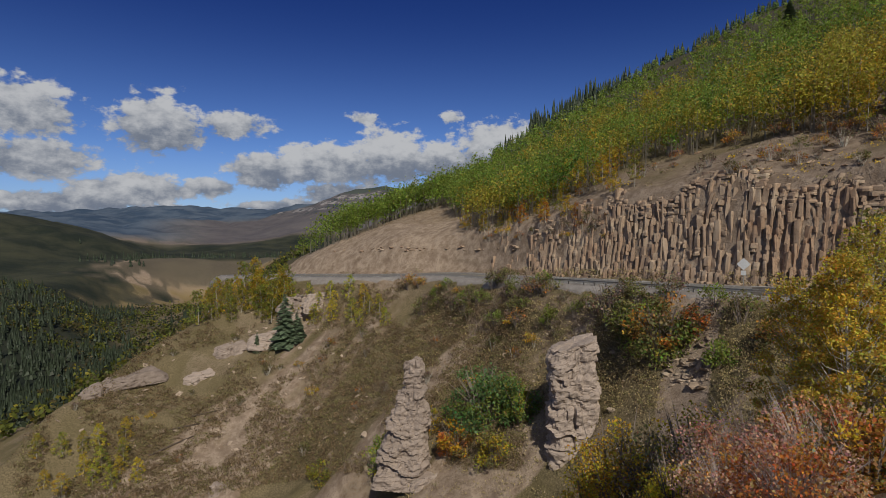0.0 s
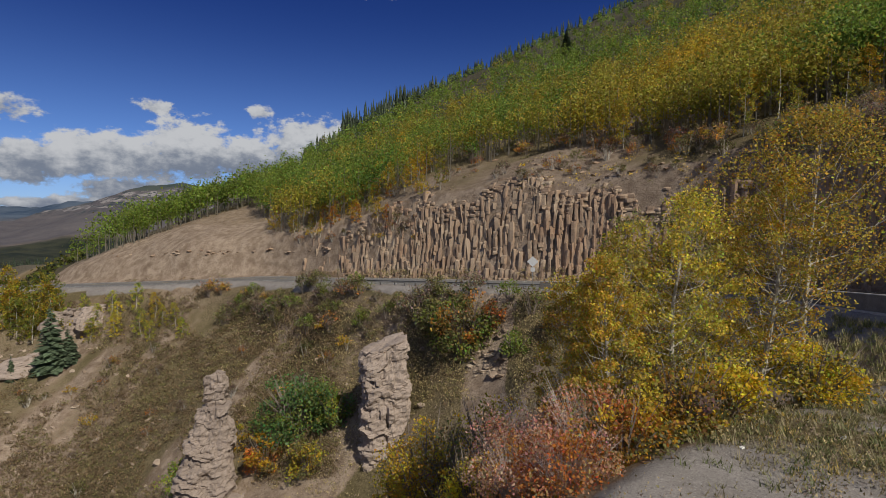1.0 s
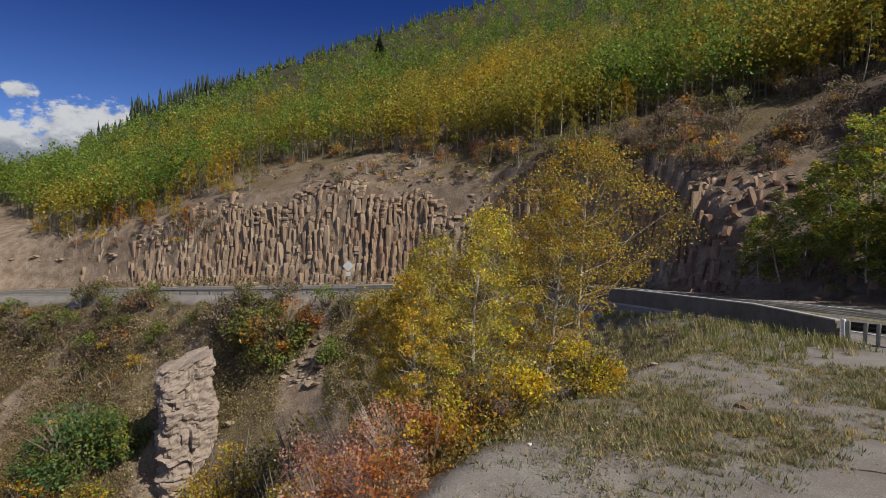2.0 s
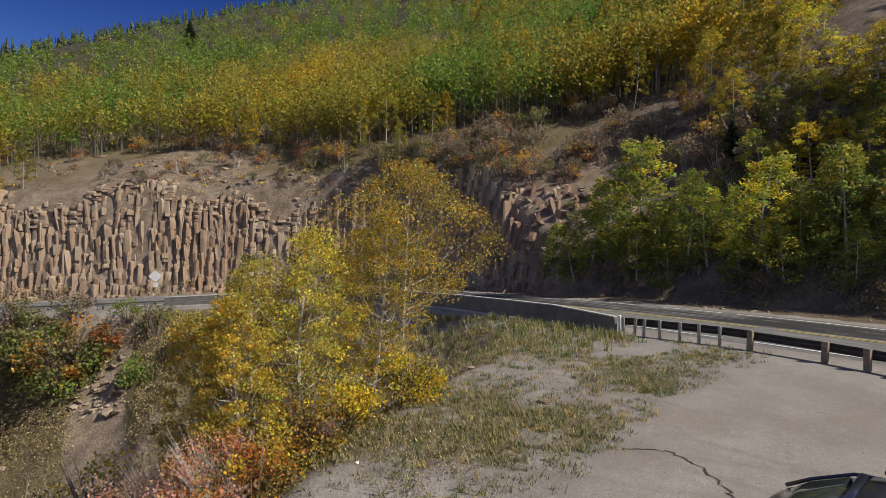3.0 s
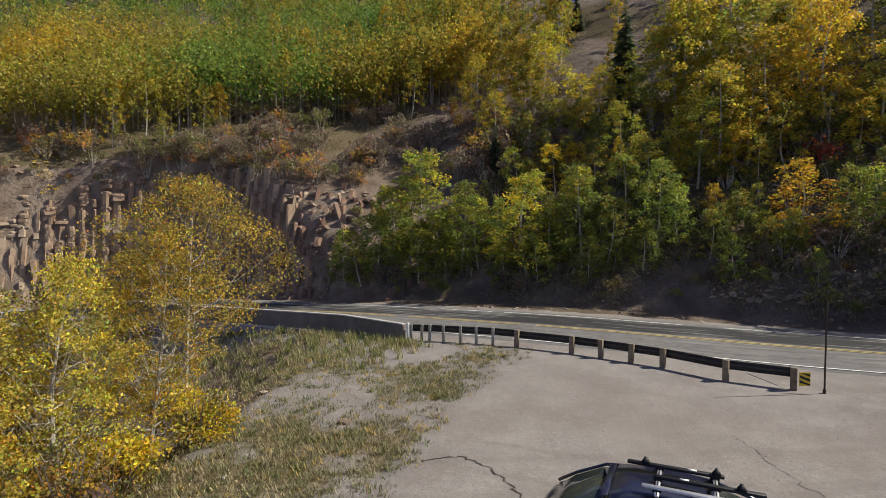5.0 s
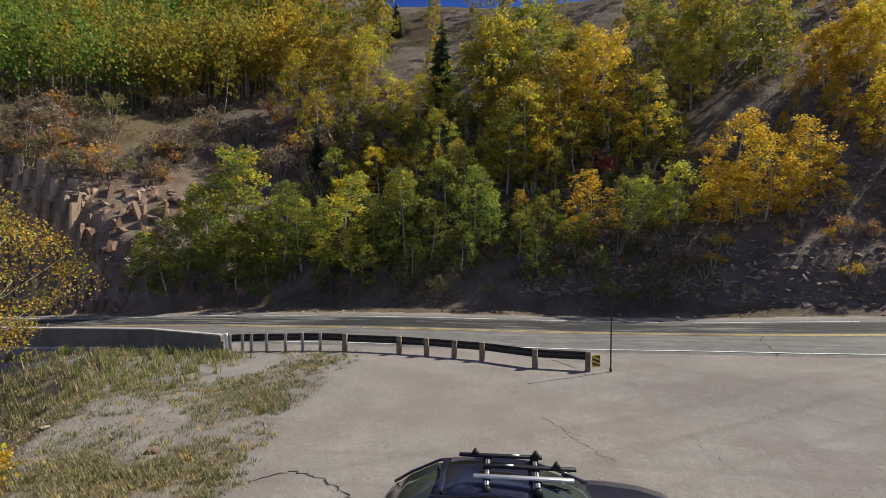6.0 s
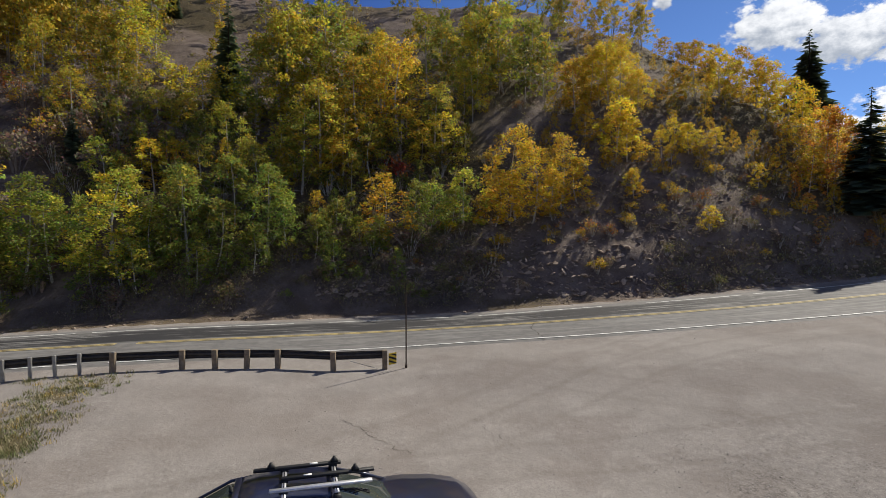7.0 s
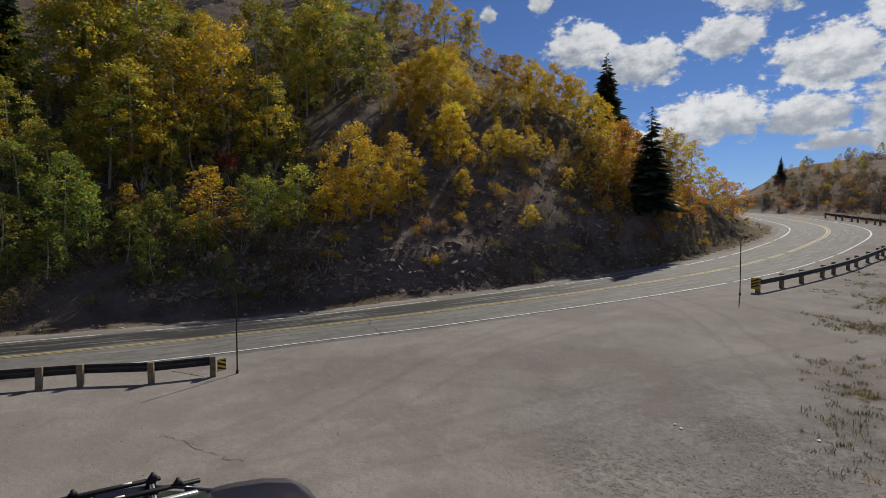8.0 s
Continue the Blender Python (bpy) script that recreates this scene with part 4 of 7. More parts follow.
def plant(name, meshes, x, y, z, scale=1.0, turn=0.0, label="", category="", group="", parts=("trunk", "crown"), tilt=0.0, stretch=1.0):
    ob = new(name)
    ob.matrix_world = pose(x, y, z, tilt, 0, turn) @ Matrix.Diagonal((scale, scale, scale * stretch, 1))
    for p, me in zip(parts, meshes):
        part(p, me, ob)
    return tagged(ob, label, category, group)


def ground_hit(bearing, rise, start=9.0, stop=900.0):
    """Where a line of sight from the overlook meets the land."""
    b, e = radians(bearing), math.tan(radians(rise))
    d = start * (stop / start) ** np.linspace(0, 1, 500)
    x, y = np.sin(b) * d, np.cos(b) * d
    under = np.where(ground_z(x, y) >= EYE + d * e)[0]
    if not len(under):
        return None
    k = under[0]
    q = d[k]
    if k:
        u0, u1 = (float(EYE + d[i] * e - ground_z(x[i:i + 1], y[i:i + 1])[0]) for i in (k - 1, k))
        q = d[k - 1] + (d[k] - d[k - 1]) * u0 / max(1e-6, u0 - u1)
    px, py = np.array([np.sin(b) * q]), np.array([np.cos(b) * q])
    return float(px[0]), float(py[0]), float(ground_z(px, py)[0]), float(q)


PALETTES = {
    "green": ([(GREEN, 5), (YGREEN, 2)], "green aspen with a pale trunk on the slope"),
    "lime": ([(YGREEN, 5), (GREEN, 2), (YELLOW, 1)], "yellow-green aspen with a pale trunk on the slope"),
    "yellow": ([(YELLOW, 5), (YGREEN, 3)], "yellow aspen with a pale trunk on the slope"),
    "gold": ([(GOLD, 5), (YELLOW, 4)], "golden autumn aspen on the rocky slope"),
    "orange": ([(ORANGE, 4), (GOLD, 2)], "orange autumn aspen on the rocky slope"),
}
ASPENS = {k: [aspen_meshes(100 + 7 * i + len(k), 9.0, 2.1, 0.12, p, 3700, 0.086, 56, 0.035, 9, 0.0095, puff=0.52) for i in range(3)] for k, (p, _) in PALETTES.items()}
ASPENS_SPARE = {k: [aspen_meshes(150 + 7 * i + len(k), 9.0, 1.85, 0.22, p, 1100, 0.145, 40, 0.03, 4, 0.009, puff=0.58) for i in range(3)] for k, (p, _) in PALETTES.items()}
SAPLINGS = {k: [aspen_meshes(300 + 5 * i + len(k), 4.5, 1.2, 0.06, p, 2100, 0.064, 34, 0.05, 7, 0.010, puff=0.62) for i in range(2)] for k, (p, _) in PALETTES.items()}
SHRUB_KINDS = {
    "brown": ([(BROWN, 4), (OLIVE, 1)], "brown half-bare shrub on the slope"),
    "olive": ([(OLIVE, 4), (STRAW, 1), (GREEN, 1)], "olive-green shrub on the slope"),
    "rust": ([(ORANGE, 2), (BROWN, 3), (GOLD, 1)], "rust-coloured autumn shrub on the slope"),
    "red": ([(RED, 4), (ORANGE, 1)], "small red autumn shrub on the slope"),
    "gold": ([(GOLD, 3), (YELLOW, 3)], "golden autumn shrub on the slope"),
    "green": ([(GREEN, 3), (OLIVE, 1)], "green leafy shrub on the slope"),
}
SHRUBS = {k: [shrub_meshes(500 + 3 * i + len(k), 1.6, 1.0, p, 500, 0.062, 12, 18, twig=MAT_TWIG) for i in range(2)] for k, (p, _) in SHRUB_KINDS.items()}
SPRUCES = [spruce_meshes(700 + i, 11, 2.7, 30, 22) for i in range(2)]
prng = np.random.default_rng(77)


STAND_V, STAND_T, STAND_WV, STAND_WF = [], [], [], []


def join_into_stand(meshes, m):
    """Adds a tree to the one mesh of the uncounted stands."""
    wood, crown = meshes
    for me, kind in ((crown, 0), (wood, 1)):
        co = np.empty(len(me.vertices) * 3, dtype=np.float32)
        me.vertices.foreach_get("co", co)
        R = np.array(m)
        V = co.reshape(-1, 3) @ R[:3, :3].T + R[:3, 3]
        if kind == 0:
            tint = np.empty(len(me.vertices) * 4, dtype=np.float32)
            me.color_attributes["tint"].data.foreach_get("color", tint)
            STAND_V.append(V)
            STAND_T.append(tint.reshape(-1, 4)[:, :3] * (0.72 + 0.3 * prng.random()))
        else:
            n = sum(len(v) for v in STAND_WV)
            STAND_WV.append(V)
            STAND_WF.extend(tuple(n + i for i in p.vertices) for p in me.polygons)


def scatter_trees(n, b0, b1, e0, e1, kinds, h0, h1, group, small=False, gap=1.6):
    """Aspens spread over a stretch of the slope as it is seen from the overlook."""
    taken = []
    lib, ref = (SAPLINGS if group else SPARE_SAPLINGS, 4.5) if small else (ASPENS, 9.0) if group else (ASPENS_SPARE, 9.0)
    tries = 0
    while len(taken) < n and tries < n * 12:
        tries += 1
        b, e = b0 + (b1 - b0) * prng.random(), e0 + (e1 - e0) * prng.random()
        p = ground_hit(b, e)
        if p is None or any((p[0] - q[0]) ** 2 + (p[1] - q[1]) ** 2 < gap * gap for q in taken):
            continue
        if abs(road_at(p[0], p[1])[0][0]) < 7.2:
            continue
        kind = kinds[prng.integers(len(kinds))]
        s = (h0 + (h1 - h0) * prng.random()) / ref
        me = lib[kind][prng.integers(len(lib[kind]))]
        turn, tall = prng.random() * 360, 0.9 + 0.25 * prng.random()
        if group:
            plant("aspen_tree", me, p[0], p[1], p[2] - 0.1, s, turn, PALETTES[kind][1], "tree", group, stretch=tall)
        else:
            join_into_stand(me, pose(p[0], p[1], p[2] - 0.1, 0, 0, turn) @ Matrix.Diagonal((s, s, s * tall, 1)))
        taken.append(p)


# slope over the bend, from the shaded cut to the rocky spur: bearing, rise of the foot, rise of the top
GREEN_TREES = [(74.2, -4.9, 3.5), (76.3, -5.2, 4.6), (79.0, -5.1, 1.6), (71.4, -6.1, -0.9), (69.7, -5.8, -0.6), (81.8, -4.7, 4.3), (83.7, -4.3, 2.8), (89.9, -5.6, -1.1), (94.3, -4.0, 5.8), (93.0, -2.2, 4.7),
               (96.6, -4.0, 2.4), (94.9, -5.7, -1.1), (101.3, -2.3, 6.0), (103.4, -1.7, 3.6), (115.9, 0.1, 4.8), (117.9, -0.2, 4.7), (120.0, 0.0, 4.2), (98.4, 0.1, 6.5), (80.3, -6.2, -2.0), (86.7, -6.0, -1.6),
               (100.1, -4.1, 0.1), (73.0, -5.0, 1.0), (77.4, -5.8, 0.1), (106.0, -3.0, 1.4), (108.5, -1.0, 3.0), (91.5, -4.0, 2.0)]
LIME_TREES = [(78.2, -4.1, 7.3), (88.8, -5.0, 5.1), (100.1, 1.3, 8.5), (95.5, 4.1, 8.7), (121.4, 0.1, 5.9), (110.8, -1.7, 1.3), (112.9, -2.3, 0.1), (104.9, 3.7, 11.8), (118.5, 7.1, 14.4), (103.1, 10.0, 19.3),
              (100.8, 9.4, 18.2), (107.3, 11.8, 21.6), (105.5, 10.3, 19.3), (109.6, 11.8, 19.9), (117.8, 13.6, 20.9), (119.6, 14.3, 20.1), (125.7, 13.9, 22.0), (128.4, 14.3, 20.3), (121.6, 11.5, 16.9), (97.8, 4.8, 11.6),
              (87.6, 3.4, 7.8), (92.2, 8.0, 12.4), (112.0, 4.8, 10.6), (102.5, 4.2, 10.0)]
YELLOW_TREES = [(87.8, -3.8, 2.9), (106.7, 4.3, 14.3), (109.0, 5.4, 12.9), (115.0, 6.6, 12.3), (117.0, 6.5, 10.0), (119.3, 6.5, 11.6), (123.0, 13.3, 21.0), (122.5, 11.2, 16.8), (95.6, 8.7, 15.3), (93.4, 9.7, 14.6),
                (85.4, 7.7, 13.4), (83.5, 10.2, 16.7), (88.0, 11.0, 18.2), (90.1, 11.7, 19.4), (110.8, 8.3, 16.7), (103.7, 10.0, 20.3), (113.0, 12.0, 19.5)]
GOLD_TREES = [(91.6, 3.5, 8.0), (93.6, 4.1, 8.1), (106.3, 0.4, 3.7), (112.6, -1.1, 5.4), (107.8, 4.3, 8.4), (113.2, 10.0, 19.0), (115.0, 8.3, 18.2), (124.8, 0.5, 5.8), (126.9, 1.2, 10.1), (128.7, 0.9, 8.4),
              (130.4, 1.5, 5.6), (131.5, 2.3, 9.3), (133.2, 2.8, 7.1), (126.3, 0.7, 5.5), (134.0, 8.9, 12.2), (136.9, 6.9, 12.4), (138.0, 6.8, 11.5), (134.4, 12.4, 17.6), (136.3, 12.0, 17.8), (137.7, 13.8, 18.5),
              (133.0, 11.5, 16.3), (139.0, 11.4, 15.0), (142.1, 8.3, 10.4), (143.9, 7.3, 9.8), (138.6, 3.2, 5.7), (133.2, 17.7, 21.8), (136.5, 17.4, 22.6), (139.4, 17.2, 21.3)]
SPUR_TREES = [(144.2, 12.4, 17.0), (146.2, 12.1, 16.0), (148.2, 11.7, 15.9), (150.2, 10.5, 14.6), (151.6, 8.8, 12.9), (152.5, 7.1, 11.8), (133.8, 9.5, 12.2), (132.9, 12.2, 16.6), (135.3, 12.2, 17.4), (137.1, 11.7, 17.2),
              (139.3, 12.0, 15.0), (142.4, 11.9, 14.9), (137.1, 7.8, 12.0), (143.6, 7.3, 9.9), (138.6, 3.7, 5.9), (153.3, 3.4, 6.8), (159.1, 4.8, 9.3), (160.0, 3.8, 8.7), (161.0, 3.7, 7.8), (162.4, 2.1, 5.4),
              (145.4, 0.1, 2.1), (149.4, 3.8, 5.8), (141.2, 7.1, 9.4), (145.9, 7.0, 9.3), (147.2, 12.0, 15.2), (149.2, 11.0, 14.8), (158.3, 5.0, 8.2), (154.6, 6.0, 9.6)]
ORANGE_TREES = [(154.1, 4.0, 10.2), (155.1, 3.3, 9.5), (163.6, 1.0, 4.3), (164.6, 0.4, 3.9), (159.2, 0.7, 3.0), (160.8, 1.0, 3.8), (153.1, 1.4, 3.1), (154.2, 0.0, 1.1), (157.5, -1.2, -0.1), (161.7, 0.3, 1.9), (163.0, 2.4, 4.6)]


SPARE_SAPLINGS = {k: [aspen_meshes(350 + 5 * i + len(k), 4.5, 1.25, 0.06, p, 900, 0.100, 30, 0.05, 3, 0.010, puff=0.64) for i in range(2)] for k, (p, _) in PALETTES.items()}


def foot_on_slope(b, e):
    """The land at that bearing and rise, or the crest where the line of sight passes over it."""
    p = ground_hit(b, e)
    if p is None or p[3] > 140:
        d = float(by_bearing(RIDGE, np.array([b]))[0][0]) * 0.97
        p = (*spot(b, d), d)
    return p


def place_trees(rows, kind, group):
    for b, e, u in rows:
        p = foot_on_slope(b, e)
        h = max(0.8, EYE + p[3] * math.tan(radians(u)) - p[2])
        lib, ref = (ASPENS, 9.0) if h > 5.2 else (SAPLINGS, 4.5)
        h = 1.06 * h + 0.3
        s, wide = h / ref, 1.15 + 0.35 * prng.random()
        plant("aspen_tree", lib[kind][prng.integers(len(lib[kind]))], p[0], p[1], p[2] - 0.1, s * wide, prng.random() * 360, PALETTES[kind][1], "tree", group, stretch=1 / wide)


# further young gold along the skyline of the spur
for _ in range(16):
    b = 141 + 11 * prng.random()
    x, y, z = spot(b, float(by_bearing(RIDGE, np.array([b]))[0][0]) * (0.93 + 0.08 * prng.random()))
    s = (2.6 + 1.8 * prng.random()) / 4.5
    join_into_stand(SPARE_SAPLINGS["gold"][prng.integers(2)], pose(x, y, z - 0.1, 0, 0, prng.random() * 360) @ Matrix.Diagonal((s * 1.3, s * 1.3, s, 1)))
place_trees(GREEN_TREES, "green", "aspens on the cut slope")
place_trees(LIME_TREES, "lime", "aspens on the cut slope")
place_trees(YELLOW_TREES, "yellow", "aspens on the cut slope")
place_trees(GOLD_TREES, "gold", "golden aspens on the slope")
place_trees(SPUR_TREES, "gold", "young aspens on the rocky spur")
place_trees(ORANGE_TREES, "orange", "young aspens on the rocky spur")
scatter_trees(26, 72, 116, -5.5, 2.5, ["green", "green", "lime"], 1.6, 3.4, "saplings at the foot of the slope", True, 2.0)
scatter_trees(100, 58, 92, 10.5, 23.0, ["lime", "yellow", "yellow", "lime"], 7.0, 10.5, "", gap=2.3)
scatter_trees(46, 97, 131, 11.0, 21.5, ["lime", "yellow", "lime", "green"], 5.0, 8.0, "", gap=1.8)
scatter_trees(46, 88, 122, 2.0, 11.0, ["lime", "green", "green", "yellow"], 2.6, 5.0, "", gap=1.8)
scatter_trees(70, 130, 153, 4.0, 16.5, ["gold", "yellow", "gold", "gold"], 1.2, 2.6, "", True, 1.5)
scatter_trees(30, 152, 164.5, 1.0, 8.5, ["gold", "orange", "gold"], 1.6, 3.2, "", True, 1.3)
scatter_trees(16, 168, 178, 4.2, 5.8, ["gold", "orange", "lime"], 1.8, 3.2, "young aspens on the far bank", True, 2.4)
# along the crest
for _ in range(24):
    b = 101 + 39 * prng.random()
    x, y, z = spot(b, float(by_bearing(RIDGE, np.array([b]))[0][0]) * (0.90 + 0.12 * prng.random()))
    kind = ["lime", "yellow", "lime"][prng.integers(3)]
    s = (4.5 + 3.0 * prng.random()) / 9.0
    join_into_stand(ASPENS_SPARE[kind][prng.integers(3)], pose(x, y, z - 0.1, 0, 0, prng.random() * 360) @ Matrix.Diagonal((s, s, s, 1)))
# over the columns and along the foot of the woods
scatter_trees(60, 10, 58, 6.5, 11.0, ["yellow", "lime", "yellow", "lime", "gold"], 5.0, 8.0, "", gap=2.4)
scatter_trees(34, 2, 15, -1.6, 2.6, ["gold", "lime", "yellow", "orange"], 2.0, 4.2, "", True, 1.8)
scatter_trees(18, 7, 20, 1.6, 5.0, ["gold", "yellow", "lime"], 4.0, 6.5, "", gap=2.6)
# yellow-green stand below the road shoulder
scatter_trees(40, -27, -15.5, -10.6, -6.8, ["lime", "green", "lime", "yellow"], 5.0, 8.0, "", True, 1.7)
scatter_trees(14, -14, -4.5, -11.5, -8.2, ["lime", "yellow"], 3.5, 5.0, "aspens below the road", True, 2.0)
scatter_trees(18, -38, -30, -24.0, -19.5, ["lime", "yellow"], 3.0, 4.2, "aspens below the road", True, 2.2)

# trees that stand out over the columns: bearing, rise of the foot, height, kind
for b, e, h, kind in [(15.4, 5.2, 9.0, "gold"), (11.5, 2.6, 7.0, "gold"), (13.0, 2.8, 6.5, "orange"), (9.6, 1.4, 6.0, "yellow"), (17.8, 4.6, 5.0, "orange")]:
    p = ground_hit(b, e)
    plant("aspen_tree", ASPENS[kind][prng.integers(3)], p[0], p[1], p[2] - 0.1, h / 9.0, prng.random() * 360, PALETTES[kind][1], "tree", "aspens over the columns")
p = ground_hit(114.6, 4.8)
plant("red_shrub", SHRUBS["red"][0], *p[:3], 1.5, 20, "bright red autumn shrub among green trees", "shrub", parts=("branching_stem", "foliage"))
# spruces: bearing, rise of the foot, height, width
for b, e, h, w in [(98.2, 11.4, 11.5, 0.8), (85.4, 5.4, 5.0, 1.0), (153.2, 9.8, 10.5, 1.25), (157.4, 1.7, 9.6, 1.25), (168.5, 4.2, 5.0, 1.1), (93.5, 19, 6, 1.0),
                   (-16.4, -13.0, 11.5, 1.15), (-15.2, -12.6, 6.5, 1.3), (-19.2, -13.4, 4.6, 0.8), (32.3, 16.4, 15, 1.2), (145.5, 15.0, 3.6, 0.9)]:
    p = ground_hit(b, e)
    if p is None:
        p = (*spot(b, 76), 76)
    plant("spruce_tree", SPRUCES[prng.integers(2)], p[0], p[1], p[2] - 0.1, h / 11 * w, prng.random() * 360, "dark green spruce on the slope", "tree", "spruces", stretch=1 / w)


def scatter_shrubs(n, b0, b1, e0, e1, kinds, s0, s1, group, start=9.0):
    for _ in range(n):
        b, e = b0 + (b1 - b0) * prng.random(), e0 + (e1 - e0) * prng.random()
        p = ground_hit(b, e, start)
        if p is None or -6.8 < road_at(p[0], p[1])[0][0] < 5.9:
            continue
        kind = kinds[prng.integers(len(kinds))]
        if not group:
            size = s0 + (s1 - s0) * prng.random()
            join_into_stand(SHRUBS[kind][prng.integers(2)], pose(p[0], p[1], p[2] - 0.05, 0, 0, prng.random() * 360) @ Matrix.Diagonal((size, size, size, 1)))
            continue
        plant("shrub", SHRUBS[kind][prng.integers(2)], p[0], p[1], p[2] - 0.05, s0 + (s1 - s0) * prng.random(), prng.random() * 360, SHRUB_KINDS[kind][1], "shrub", group, ("branching_stem", "foliage"))


scatter_shrubs(96, 58, 93, 4.0, 11.0, ["brown", "brown", "brown", "olive", "rust"], 1.1, 2.2, "shrubs over the cut")
scatter_shrubs(80, 68, 122, -7.5, 2.0, ["green", "olive", "brown", "olive"], 0.5, 1.2, "shrubs at the foot of the slope")
scatter_shrubs(200, 108, 165, -6.0, 14.0, ["gold", "olive", "rust", "brown", "brown"], 0.25, 0.8, "")
scatter_shrubs(60, 122, 163, -2.0, 8.0, ["gold", "rust", "gold", "gold"], 0.4, 0.9, "")
scatter_shrubs(120, 84, 122, -3.0, 16.0, ["olive", "brown", "green", "olive"], 0.6, 1.5, "")
scatter_shrubs(50, 2, 18, -2.5, 3.0, ["rust", "olive", "brown", "gold"], 0.6, 1.4, "", 60)
scatter_shrubs(90, 12, 64, 3.4, 8.0, ["brown", "brown", "olive", "rust"], 0.6, 1.5, "", 40)
scatter_shrubs(30, 20, 66, 5.4, 8.0, ["brown", "rust", "olive"], 1.0, 2.0, "shrubs over the columns")
scatter_shrubs(26, -4, 12, -12.0, -7.0, ["olive", "brown", "green", "rust"], 1.0, 2.2, "shrubs below the road", 30)
scatter_shrubs(30, 4, 32, -11.0, -7.2, ["olive", "brown", "green"], 0.9, 2.0, "shrubs below the road", 30)
scatter_shrubs(40, -36, 12, -24.0, -12.0, ["olive", "brown", "rust", "gold"], 0.6, 1.4, "", 30)
scatter_shrubs(14, 168, 179, -3.0, 3.0, ["olive", "brown", "rust"], 0.6, 1.3, "shrubs on the far bank", 45)
scatter_shrubs(110, 167, 180, 1.5, 5.8, ["olive", "brown", "rust", "gold"], 0.5, 1.4, "", 60)

# ---------------------------------------------------------------- near trees at the pull-out's edge
AMBER, HONEY = (0.600, 0.440, 0.060), (0.440, 0.350, 0.065)
NEAR = [(54.8, 15.8, 7.3, 2.3, [(AMBER, 4), (HONEY, 3), (OLIVE, 2)]), (46.0, 14.0, 5.9, 1.30, [(HONEY, 5), (AMBER, 3), (OLIVE, 2)]), (41.5, 13.4, 5.6, 1.15, [(HONEY, 4), (AMBER, 3), (OLIVE, 2)]),
        (34.6, 15.4, 5.6, 1.0, [(AMBER, 4), (HONEY, 3)]), (38.5, 15.2, 6.0, 1.15, [(AMBER, 3), (HONEY, 4), (OLIVE, 2)]), (49.5, 17.0, 6.4, 1.3, [(HONEY, 4), (AMBER, 3), (OLIVE, 1)]),
        (43.5, 16.5, 6.0, 1.3, [(HONEY, 4), (AMBER, 3), (OLIVE, 1)]), (39.8, 12.6, 4.7, 0.8, [(AMBER, 4), (HONEY, 3)]), (36.4, 13.8, 4.7, 0.8, [(AMBER, 4), (GOLD, 1), (HONEY, 2)]),
        (47.6, 15.2, 6.1, 1.0, [(HONEY, 3), (AMBER, 4)]), (51.6, 15.0, 6.2, 1.1, [(AMBER, 4), (HONEY, 3), (GOLD, 1)])]
for i, (b, d, h, w, pal) in enumerate(NEAR):
    x, y, z = spot(b, d)
    plant("aspen_tree", aspen_meshes(900 + i, h, w, 0.44 if i == 0 else 0.24, pal, 17000 if i == 0 else 9000, 0.029, 120 if i == 0 else 70, 0.06, 40, 0.0115, 0.6, 0.48 if i == 0 else 0.6, True), x, y, z - 0.1, 1, 40 * i,
          "yellow and green aspen with a white trunk beside the gravel", "tree", "aspens at the gravel's edge")
